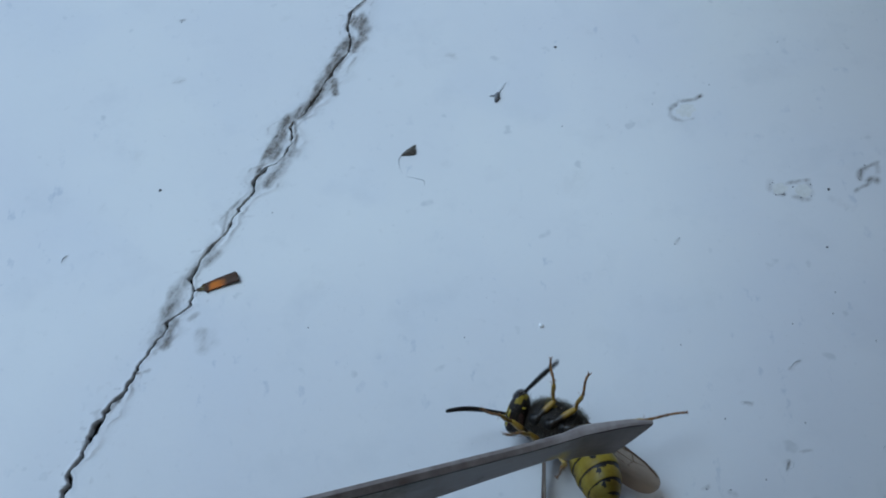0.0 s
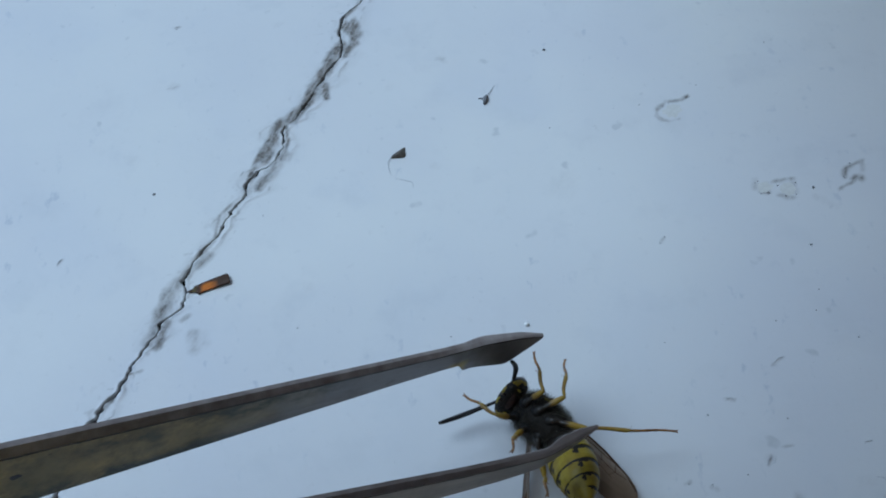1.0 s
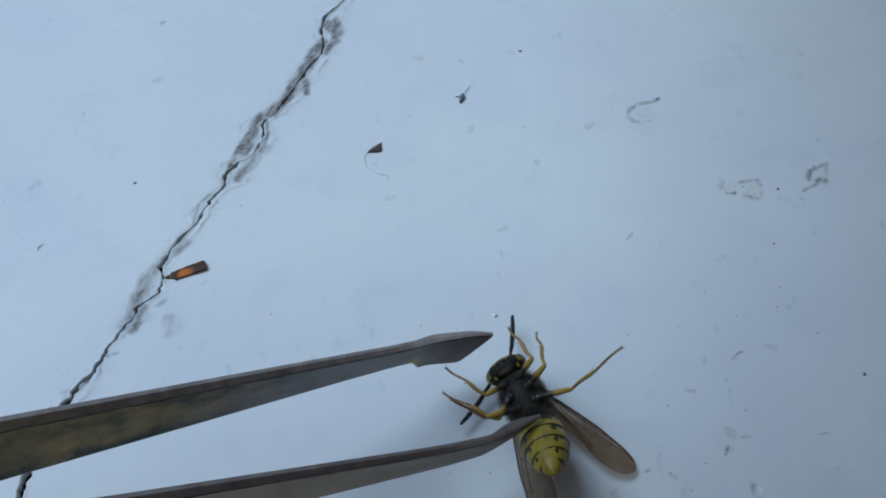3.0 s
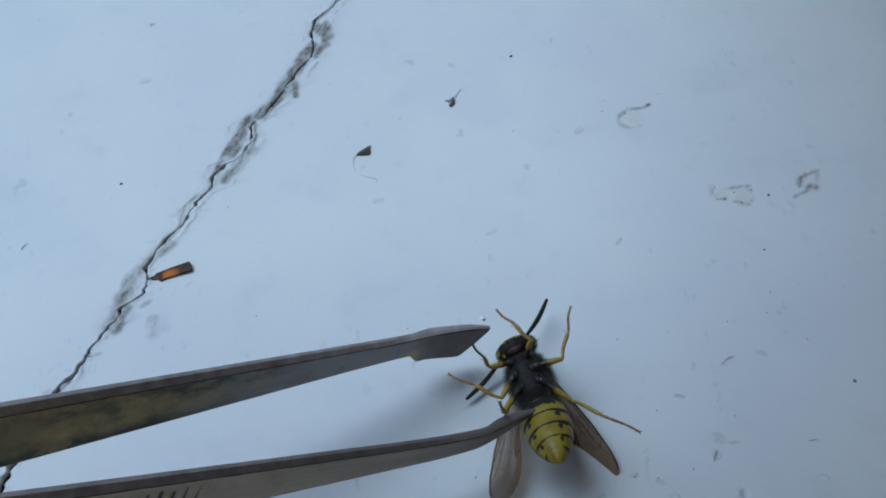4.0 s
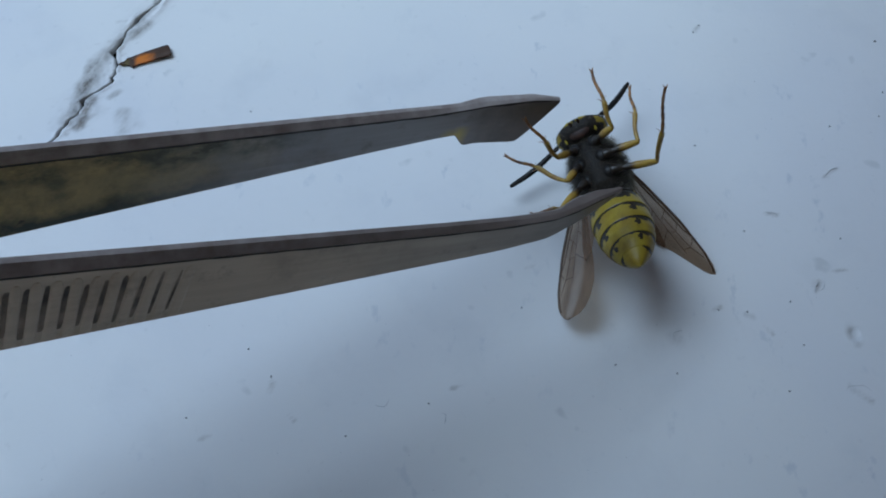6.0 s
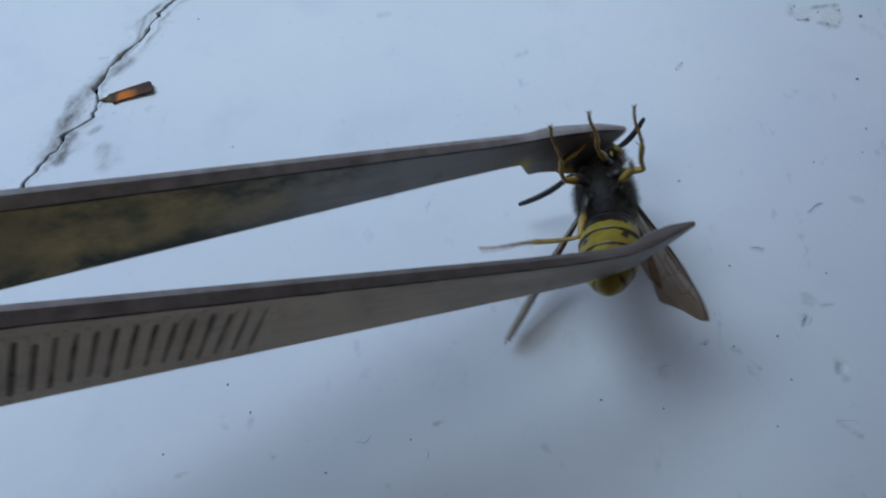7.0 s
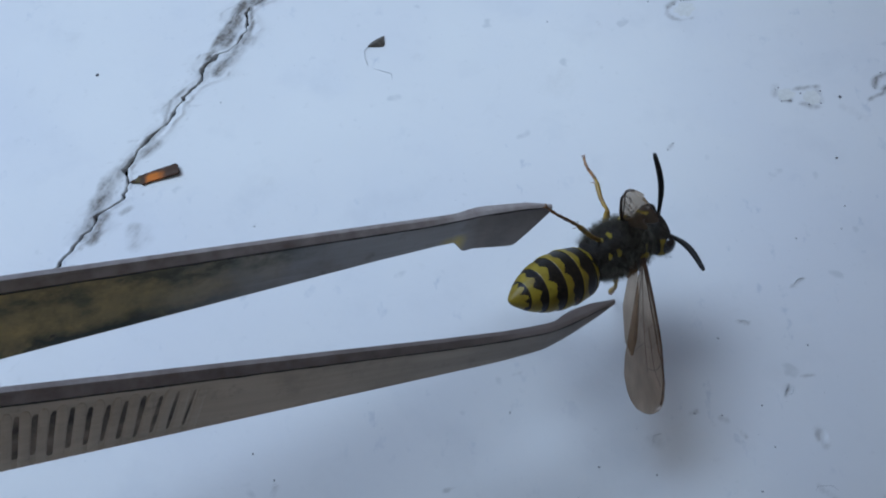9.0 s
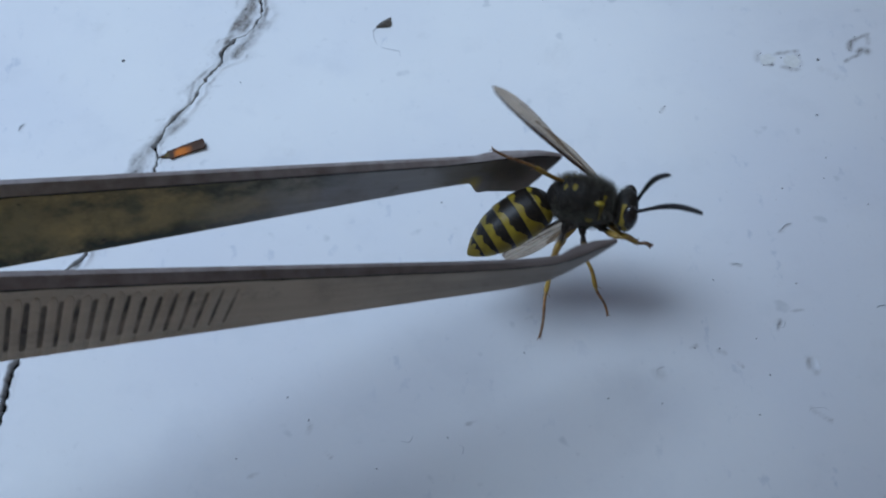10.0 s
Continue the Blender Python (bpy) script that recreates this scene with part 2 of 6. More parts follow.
VEIN = plain_material("wing_vein", (0.045, 0.024, 0.012), (0.09, 0.05, 0.025), 0.45, 2000)
HAIR = plain_material("hair", (0.11, 0.103, 0.08), (0.21, 0.195, 0.155), 0.95, 3000, spec=0.05)
SOOT = plain_material("dirt_grain", (0.09, 0.09, 0.095), (0.26, 0.265, 0.28), 0.8, 6000, depth=0.00005)
SMUDGE = plain_material("grey_smudge", (0.38, 0.39, 0.41), (0.56, 0.57, 0.59), 0.8, 4000)
GREY = plain_material("grey_grain", (0.20, 0.205, 0.215), (0.38, 0.39, 0.40), 0.8, 6000)
CRUMB = plain_material("white_crumb", (0.86, 0.86, 0.85), (0.93, 0.93, 0.92), 0.6, 4000)
HUSK = plain_material("seed_husk", (0.045, 0.038, 0.030), (0.14, 0.12, 0.095), 0.6, 5000)
FILM = plain_material("dried_film", (0.60, 0.60, 0.57), (0.68, 0.68, 0.66), 0.55, 2500)


# ---- building helpers ----
def part(name, bm, material, parent=None, label="", smooth=True):
    """Link a bmesh, built in millimetres, as one mesh object."""
    bmesh.ops.scale(bm, vec=(MM, MM, MM), verts=bm.verts)
    mesh = bpy.data.meshes.new(name)
    bm.to_mesh(mesh)
    bm.free()
    mesh.polygons.foreach_set("use_smooth", [smooth] * len(mesh.polygons))
    for m in material if isinstance(material, tuple) else (material,):
        mesh.materials.append(m)
    ob = new(name, mesh)
    if parent:
        ob.parent = parent
    return tagged(ob, label)


def solid(name, points, faces, material, parent=None, label="", values=None, smooth=True):
    """Link a mesh from computed points in millimetres, with point attributes."""
    mesh = bpy.data.meshes.new(name)
    mesh.from_pydata([(float(x) * MM, float(y) * MM, float(z) * MM) for x, y, z in points], [], faces)
    mesh.polygons.foreach_set("use_smooth", [smooth] * len(mesh.polygons))
    mesh.materials.append(material)
    for key, data in (values or {}).items():
        mesh.attributes.new(key, "FLOAT", "POINT").data.foreach_set("value", np.asarray(data, dtype=np.float32))
    mesh.update()
    ob = new(name, mesh)
    if parent:
        ob.parent = parent
    return tagged(ob, label)


def grid_faces(rows, cols, closed=False):
    out = []
    for i in range(rows - 1):
        for j in range(cols if closed else cols - 1):
            k = (j + 1) % cols
            out.append((i * cols + j, i * cols + k, (i + 1) * cols + k, (i + 1) * cols + j))
    return out


def tube(path, radii, sides=8):
    """Points and faces of a closed round tube along a path."""
    path = [Vector(p) for p in path]
    pts, up = [], Vector((0.13, 0.21, 0.97))
    for i, p in enumerate(path):
        d = (path[min(i + 1, len(path) - 1)] - path[max(i - 1, 0)]).normalized()
        u = up.cross(d).normalized() if abs(up.dot(d)) < 0.98 else Vector((1, 0, 0)).cross(d).normalized()
        v = d.cross(u)
        for k in range(sides):
            w = 2 * math.pi * k / sides
            pts.append(p + (u * math.cos(w) + v * math.sin(w)) * radii[i])
    faces = grid_faces(len(path), sides, True)
    faces.append(tuple(reversed(range(sides))))
    faces.append(tuple(range((len(path) - 1) * sides, len(path) * sides)))
    return pts, faces


def joined(pieces):
    pts, faces = [], []
    for p, f in pieces:
        faces += [tuple(i + len(pts) for i in face) for face in f]
        pts += list(p)
    return pts, faces


def ball(center, size, rings=14, sides=20):
    """Points and faces of an egg shape."""
    pts = []
    for i in range(rings):
        a = math.pi * (i + 0.02) / (rings - 0.96)
        for j in range(sides):
            b = 2 * math.pi * j / sides
            pts.append((center[0] - size[0] * math.cos(a), center[1] + size[1] * math.sin(a) * math.cos(b), center[2] + size[2] * math.sin(a) * math.sin(b)))
    faces = grid_faces(rings, sides, True)
    faces.append(tuple(reversed(range(sides))))
    faces.append(tuple(range((rings - 1) * sides, rings * sides)))
    return pts, faces


def ripple(x, y, scale, seed=0):
    """Smooth noise on arrays, about -1 to 1."""
    rng = np.random.RandomState(seed)
    table = rng.rand(128, 128) * 2 - 1
    x, y = np.asarray(x) / scale + 40.3, np.asarray(y) / scale + 40.7
    i, j = np.floor(x).astype(int), np.floor(y).astype(int)
    u, v = x - i, y - j
    u, v = u * u * (3 - 2 * u), v * v * (3 - 2 * v)
    at = lambda p, q: table[p % 128, q % 128]
    return (at(i, j) * (1 - u) + at(i + 1, j) * u) * (1 - v) + (at(i, j + 1) * (1 - u) + at(i + 1, j + 1) * u) * v


# ---- the painted board and its crack ----
CRACK = [(-13.5, -60), (-10.2, -24.5), (-9.98, -22.14), (-9.88, -20.59), (-9.41, -17.62), (-8.92, -16.61), (-9.15, -16.0), (-8.45, -14.52), (-7.38, -12.05),
         (-6.33, -10.13), (-5.41, -8.93), (-4.66, -7.49), (-4.45, -6.66), (-3.32, -4.76), (-2.45, -3.6), (-2.4, -2.78), (-1.49, -2.03), (-0.57, -1.4),
         (-0.36, -0.01), (-0.62, 1.45), (0.13, 3.29), (1.28, 4.99), (2.23, 6.12), (2.51, 6.9), (3.58, 9.23), (4.37, 9.89), (4.44, 11.49), (4.89, 12.19)]
CRACK += [(5.58, 13.03), (6.53, 13.4), (7.46, 14.68), (7.81, 15.73), (7.78, 17.61), (8.02, 18.38), (8.99, 19.09), (10.09, 20.93), (10.72, 22.35), (11.98, 24.58),
          (13.27, 26.51), (13.56, 28.4), (13.27, 29.85), (13.53, 31.99), (14.55, 33.18), (15.9, 34.6), (19, 40), (29, 60)]


DASHES = [(48.7, -10.9, 35, 1.1), (58.9, -15.3, 20, 0.9), (54.0, -18.5, 8, 0.7), (47.9, -18.3, 5, 0.8), (44.2, -14.0, -15, 0.7), (42.6, -22.3, -50, 0.9), (46.2, -19.4, 60, 0.9),
          (55.2, -17.8, -60, 0.9), (-12.0, 4.4, 65, 0.8), (-3.3, 24.3, 5, 1.0), (37.3, 14.8, -65, 0.7), (23.3, 25.2, 10, 0.9), (11.8, -25.0, 80, 0.7), (23.2, -25.4, 20, 0.8), (28.1, -17.3, 10, 0.5),
          (8.0, -28.1, 10, 0.6), (41.6, -21.3, -30, 0.6), (41.4, 1.75, 50, 0.7), (39.6, -20.7, 15, 0.5), (13.1, -27.0, -40, 0.5)]
# dirt smears of dried droplets: from, to, half width, strength
SMEARS = [(43.3, 16.6, 43.15, 15.8, .2, .75), (43.15, 15.8, 43.5, 15.2, .18, .7), (43.3, 16.7, 44.2, 17.3, .2, .5), (44.2, 17.3, 45.6, 17.5, .15, .55), (45.6, 17.5, 46.3, 17.8, .16, .8), (43.5, 15.2, 44.2, 14.95, .16, .65), (44.2, 14.95, 45.1, 15.15, .14, .45),
          (50.6, 7.4, 50.4, 6.5, .25, .3), (51.0, 6.1, 51.5, 5.8, .2, .85), (51.5, 6.9, 51.3, 6.0, .2, .4), (52.0, 7.0, 54.0, 7.2, .18, .45), (53.9, 7.0, 53.9, 5.6, .25, .25)]
SMEARS_TOO = [(52.4, 5.5, 53.5, 5.1, .25, .45), (58.5, 6.9, 58.9, 7.9, .22, .8), (58.9, 7.9, 60.4, 8.6, .20, .85), (60.4, 8.5, 60.3, 7.5, .2, .3), (59.3, 6.7, 60.0, 6.6, .3, .7),
              (59.2, 6.3, 57.9, 5.7, .15, .5), (55.6, 5.0, 57.0, 3.8, .35, .12), (58.2, -13.0, 58.6, -13.7, .25, .35), (47.6, -22.2, 48.0, -23.4, .22, .25), (46.9, -26.2, 48.0, -27.2, .14, .3),
              (-5.9, -9.8, -6.3, -10.7, .25, .7), (23.0, 25.4, 23.6, 24.9, .25, .25), (1.0, -4.2, 1.6, -5.0, .5, .16), (-4.6, -7.5, -3.5, -7.2, .12, .95)]


# dirt that has gathered in the flakes beside the crack: from, to, half width, strength
GRIME = [(13.9, 30.8, 15.0, 29.6, .57, .7), (14.8, 31.5, 14.7, 28.4, .38, .55), (14.7, 28.4, 13.8, 26.9, .34, .5), (13.4, 28.2, 11.8, 25.1, .49, .6), (11.8, 25.1, 10.7, 22.7, .56, .75), (10.7, 22.7, 9.9, 20.6, .52, .8),
         (11.8, 23.1, 12.0, 21.3, .26, .75), (10.9, 21.6, 11.8, 22.4, .44, .3), (9.9, 20.6, 8.6, 18.9, .47, .6), (7.5, 18.5, 6.8, 16.7, .51, .55), (6.8, 16.7, 6.1, 14.3, .54, .8), (7.4, 19.0, 5.4, 14.4, .18, .5),
         (5.4, 14.4, 4.8, 12.5, .21, .55), (8.0, 18.2, 8.3, 16.4, .22, .5), (8.3, 16.4, 7.6, 14.1, .21, .5)]
GRIME_TOO = [(7.9, 14.6, 6.0, 11.6, .50, .35), (6.2, 11.9, 5.7, 11.1, .42, .6), (5.0, 12.6, 4.8, 12.0, .25, .95), (4.8, 11.4, 3.7, 8.9, .49, .2), (3.3, 9.4, 2.2, 8.2, .14, .35), (2.2, 8.2, 1.9, 5.8, .14, .35),
             (2.7, 8.2, 2.3, 6.5, .41, .14), (1.7, 5.4, 0.6, 3.9, .27, .35), (1.4, 3.9, 0.5, 2.9, .37, .4), (0.1, 3.0, -1.9, 0.2, .47, .3), (-1.9, 0.2, -2.6, -2.6, .49, .42), (-2.6, -2.6, -3.2, -4.5, .45, .45),
             (-1.8, -2.8, -2.4, -5.0, .32, .85), (-0.5, -2.6, -0.0, -2.2, .19, .3), (0.6, -4.1, 0.7, -5.6, .45, .2), (15.1, 33.6, 13.5, 31.9, .16, .7)]
SMUDGES = [(1.2, -4.6, 1.1, .18), (-6.6, -10.6, .5, .25), (33, 8.5, 2.6, .08), (47.9, -22.7, .6, .14), (46.3, -19.3, .5, .2), (36.8, -22.6, .7, .18), (53, -21.8, 1.0, .1), (-3.2, 24.4, .7, .2), (-8.6, 22.7, .8, .1),
           (-6.6, 15.3, .8, .1), (-9.2, 9.7, .8, .08), (10.4, -.1, .9, .09), (6.8, 31.8, .8, .1), (22.0, 12.0, .8, .08), (27.5, 6.0, 1.2, .06), (37.0, 27.0, 1.0, .07), (18.0, 22.0, .9, .07), (-3.4, 32.6, .3, .8)]

# dents in the paint: place, radius, depth
DENTS = [(47.8, -22.8, 0.34, 0.16), (46.3, -19.3, 0.22, 0.08), (53.2, -21.8, 0.24, 0.08)]


def board():
    ys = np.unique(np.round(np.concatenate([np.linspace(-146, -60, 8), np.linspace(-60, -34, 20), np.arange(-34, -26, 0.2), np.arange(-26, 38, 0.16), np.linspace(38, 60, 30), np.linspace(60, 700, 12)]), 4))
    near = np.concatenate([[0.0, 0.05, 0.09, 0.14, 0.2, 0.28], np.arange(0.38, 3.4, 0.12)])
    east = np.concatenate([np.arange(3.5, 62, 0.22), np.geomspace(62.5, 132, 8)])
    west = np.concatenate([np.arange(3.5, 18, 0.3), np.geomspace(18.5, 700, 24)])
    offs = np.concatenate([-west[::-1], -near[:0:-1], near, east])
    cy, cx = [p[1] for p in CRACK], [p[0] for p in CRACK]
    line = np.interp(ys, cy, cx)
    line += (0.13 * ripple(ys, ys * 0, 0.55, 3) + 0.10 * ripple(ys, ys * 0, 0.26, 4)) * (abs(ys) < 60)
    line = np.where(abs(ys) > 60, np.interp(abs(ys), [60, 140], [1, 0]) * line, line)
    X = line[:, None] + offs[None, :]
    Y = np.repeat(ys[:, None], len(offs), 1)
    V = np.repeat(offs[None, :], len(ys), 0)
    inside = (abs(Y) < 60)
    # how open the crack is, and how far grime spreads to each side, along its length
    at = [-60, -24, -18, -12.5, -10.5, -9, -6, -4.5, -3, -1, 2, 5, 7, 9, 11, 13, 16, 18, 19.5, 23, 27, 29, 31, 34, 60]
    gap = np.interp(Y, at, [.05, .13, .17, .19, .20, .12, .06, .08, .09, .09, .1, .11, .1, .09, .13, .08, .07, .07, .08, .09, .08, .07, .07, .07, .06])
    gap = 1.55 * gap * np.clip(0.75 + 0.7 * ripple(Y, Y * 0, 0.5, 41) + 0.4 * ripple(Y, Y * 0, 1.6, 42), 0.3, 1.6)
    left = np.interp(Y, at, [0, .05, .1, .1, .1, .05, .05, .8, 1.2, 1.4, .6, .5, 1.0, .9, .5, 1.5, 1.8, 1.6, .8, .8, .6, .4, .3, .3, .3])
    right = np.interp(Y, at, [0, .05, .1, .9, 1.0, .5, .05, 1.3, 1.0, .2, .4, 1.0, .5, .6, 1.9, 1.4, .9, .7, 1.2, 1.6, 1.5, 1.9, 1.8, 1.0, .4])
    dirt = np.interp(Y, at, [0, .1, .2, .5, .6, .3, .2, .7, .7, .3, .3, .45, .35, .4, .8, .85, .95, .8, .85, .95, .85, .8, .6, .5, .3])
    reach = np.where(V < 0, left, right) * (1 + 0.5 * ripple(Y, np.sign(V) * 9, 0.9, 5))
    far = np.abs(V) / np.maximum(reach, 1e-3)
    speckle = 0.5 + 0.5 * ripple(X, Y, 0.33, 7) + 0.35 * ripple(X, Y, 0.15, 8)
    body = np.zeros_like(X)
    for x0, y0, x1, y1, half, k in [(*q[:4], q[4] * 1.2, q[5]) for q in GRIME + GRIME_TOO]:
        m = (X > min(x0, x1) - 2) & (X < max(x0, x1) + 2) & (Y > min(y0, y1) - 2) & (Y < max(y0, y1) + 2)
        px, py = X[m], Y[m]
        f = np.clip(((px - x0) * (x1 - x0) + (py - y0) * (y1 - y0)) / ((x1 - x0) ** 2 + (y1 - y0) ** 2), 0, 1)
        d = np.hypot(px - x0 - f * (x1 - x0), py - y0 - f * (y1 - y0)) + half * (0.30 * ripple(px, py, 0.9, 61) + 0.14 * ripple(px, py, 0.35, 62))
        grain = np.clip(0.92 + 0.2 * ripple(px, py, 0.8, 63) + 0.1 * ripple(px, py, 0.3, 64), 0.5, 1.3)
        body[m] = np.maximum(body[m], min(k * 1.8, 1.1) * np.clip(1.3 - d / half * 0.85, 0, 1) * grain)
    body = np.clip(body, 0, 0.86)
    edge = np.exp(-((np.abs(V) - reach) / 0.13) ** 2) * np.clip(0.2 + 0.6 * ripple(X, Y, 0.7, 11), 0, 1) * 0.7 * (reach > 0.25)
    halo = np.clip(1.6 - np.abs(V) / (reach + 0.5), 0, 1) * 0.13 * (reach > 0.3)
    dots = np.clip((ripple(X, Y, 0.34, 71) - 0.5) * 4, 0, 1) * 0.55 * np.exp(-np.abs(V) / 1.3) * (dirt > 0.25)
    halo = np.maximum(halo, dots)
    # painted shade of the open crack, kept in one mask with the dirt
    crack_shade = np.clip(1.4 - np.abs(V) / gap, 0, 1)
    grime_and_shade = np.clip(np.maximum.reduce([body, edge, halo, crack_shade]), 0, 1) * inside
    # faint smudges elsewhere
    for sx, sy, r, k in SMUDGES:
        d = np.hypot(X - sx, Y - sy) / r * (1 + 0.4 * ripple(X, Y, r * 0.7, 21))
        grime_and_shade = np.maximum(grime_and_shade, np.clip(1.2 - d, 0, 1) * k)
    for x0, y0, x1, y1, half, k in [(*q[:5], min(q[5] * 1.3, 0.95)) for q in SMEARS + SMEARS_TOO] + [(x - math.cos(radians(d)) * s / 2, y - math.sin(radians(d)) * s / 2, x + math.cos(radians(d)) * s / 2, y + math.sin(radians(d)) * s / 2, .11, .42) for x, y, d, s in DASHES]:
        m = (X > min(x0, x1) - 2) & (X < max(x0, x1) + 2) & (Y > min(y0, y1) - 2) & (Y < max(y0, y1) + 2)
        px, py = X[m], Y[m]
        f = np.clip(((px - x0) * (x1 - x0) + (py - y0) * (y1 - y0)) / ((x1 - x0) ** 2 + (y1 - y0) ** 2), 0, 1)
        d = np.hypot(px - x0 - f * (x1 - x0), py - y0 - f * (y1 - y0)) + 0.12 * ripple(px, py, 0.5, 51)
        grime_and_shade[m] = np.maximum(grime_and_shade[m], k * np.exp(-np.clip(d, 0, 9) ** 2 / half ** 2 / 1.3) * np.clip(0.8 + 0.5 * ripple(px, py, 0.4, 52), 0.2, 1))
    # relief: an open groove, paint curling up beside it, chips worn lower
    Z = -0.55 * np.clip(1.2 - np.abs(V) / gap, 0, 1) * inside
    lift = np.clip(1 - np.abs(np.abs(V) - gap - 0.12) / 0.22, 0, 1) * 0.07 + 0.10 * np.exp(-((far - 0.9) / 0.3) ** 2) * (reach > 0.4)
    Z = Z + (lift * (0.6 + 0.6 * ripple(X, Y, 0.8, 31)) - 0.09 * np.clip(1.1 - far, 0, 1) * speckle) * inside
    Z = Z + (0.035 * ripple(X, Y, 6.0, 33) + 0.008 * ripple(X, Y, 1.1, 35)) * inside
    # small dents pressed into the paint
    for dx, dy, r, deep in DENTS:
        d = np.hypot(X - dx, (Y - dy) * 0.6) / r * (1 + 0.25 * ripple(X, Y, 0.5, 81))
        Z = Z - deep * np.exp(-d ** 4) + 0.35 * deep * np.exp(-((d - 1.25) / 0.25) ** 2)
    rows, cols = X.shape
    pts = np.stack([X.ravel(), Y.ravel(), Z.ravel()], 1)
    faces = grid_faces(rows, cols)
    g = list(grime_and_shade.ravel())
    # the board's sides and underside
    rim = [*range(cols), *(i * cols + cols - 1 for i in range(1, rows)), *((rows - 1) * cols + j for j in range(cols - 2, -1, -1)), *(i * cols for i in range(rows - 2, 0, -1))]
    low = [(pts[i][0], pts[i][1], -28.0) for i in rim]
    n0 = len(pts)
    pts = list(map(tuple, pts)) + low
    g += [0.0] * len(low)
    for k in range(len(rim)):
        m = (k + 1) % len(rim)
        faces.append((rim[k], n0 + k, n0 + m, rim[m]))
    faces.append(tuple(n0 + k for k in range(len(rim))))
    ob = solid("floor", pts, faces, PAINT, values={"grime_and_shade": g})
    return tagged(ob, "white painted board with a dirty branching crack", "painted surface", kind="structure")


board()


def wall(name, x0, y0, x1, y1, high):
    """A plain rendered wall off the board's edge, unseen, added to block sky and bounce warm light."""
    a, b = Vector((x0, y0, 0)), Vector((x1, y1, 0))
    n = Vector((0, 0, 1)).cross(b - a).normalized() * 60
    pts = [(*(a + n * j + (b - a) * i / 8).to_2d(), z) for j in (0, 1) for z in (-40.0, high * 0.4, high) for i in range(9)]
    faces = grid_faces(3, 9) + [tuple(reversed([27 + i for i in f])) for f in grid_faces(3, 9)]
    faces += [(i, 27 + i, 28 + i, i + 1) for i in range(8)] + [(18 + i, 19 + i, 46 + i, 45 + i) for i in range(8)] + [(0, 9, 36, 27), (9, 18, 45, 36), (8, 35, 44, 17), (17, 44, 53, 26)]
    tagged(solid(name, pts, faces, RENDER, smooth=False), "plain brown rendered wall, unseen, added to block sky and bounce warm light", "wall", kind="structure")


# added walls: they dim the sky and tint the steel's reflections brown
wall("unseen_wall_east", 77, 700, 77, -88, 300)
wall("unseen_wall_south", 77, -88, -700, -88, 900)


def shade_slab(name, x0, y0, x1, y1, z0, z1):
    """An unseen slab, added over the board's corner to shade it."""
    pts = [(x, y, z) for z in (z0, z1) for y in np.linspace(y0, y1, 6) for x in np.linspace(x0, x1, 6)]
    faces = [tuple(reversed(f)) for f in grid_faces(6, 6)] + [tuple(36 + i for i in f) for f in grid_faces(6, 6)]
    rim = [*range(6), 11, 17, 23, 29, 35, 34, 33, 32, 31, 30, 24, 18, 12, 6]
    faces += [(rim[k], rim[(k + 1) % 20], 36 + rim[(k + 1) % 20], 36 + rim[k]) for k in range(20)]
    tagged(solid(name, pts, faces, RENDER, smooth=False), "unseen brown slab added to shade the board", "ceiling", kind="structure")


# both slabs are added, to darken the board towards the lower right
shade_slab("shade_slab_1", -58, -88, 77, -10, 108, 148)
shade_slab("shade_slab_2", 20, -10, 77, 110, 108, 148)


# ---- tweezers ----
HALF, SLOPE, WIDE, TAPER = 4.075, 0.041, 1.294, 0.062
TIP_Y, TIP_Z = 3.76, 1.47


def arm_section(x, side=1):
    """Inner face's offset, outer face's offset, upper and lower edge of an arm at x."""
    y = HALF + SLOPE * (x + 10)
    half = WIDE - TAPER * (x + 10)
    thick = 0.62 + 0.004 * (-x)
    top, bottom = half, -half
    if x < -62:
        half = WIDE + TAPER * 52 - 0.035 * (-62 - x)
        top, bottom = half, -half
    if side > 0:
        bottom -= 0.022 * min(max(0, -12 - x), 50)
    else:
        top += 0.020 * min(max(0, -12 - x), 50)
    if x > -6.6:
        k = min((x + 6.6) / 1.6, 1)
        k = k * k * (3 - 2 * k)
        bottom = -1.083 - 1.36 * k
        top = half + (1.48 - half) * min((x + 6.6) / 4.8, 1)
    if x > -2.2:
        k = (x + 2.2) / 2.2
        bottom = -2.443 + (TIP_Z - 0.45 + 2.443) * (0.3 * k * k + 0.7 * max(0, (k - 0.32) / 0.68))
    if side < 0 and x > -8.6:
        bottom = min(-half, -1.083) + (TIP_Z - 0.3 + 1.083) * max(0, (x + 8.6) / 8.6) ** 2.0
    if x > -5.0:
        k = (x + 5.0) / 5.0
        y -= (HALF + SLOPE * 10 - TIP_Y) * k ** 1.3
        thick *= 1 - 0.55 * k
    return y, y + thick, max(top, bottom + 0.12), bottom


def chamfer(x, high):
    """Height of the ground-off strip along an arm's upper edge."""
    return max(0.09, min(1, max(0, (-5.0 - x) / 4)) * 0.098 * high)


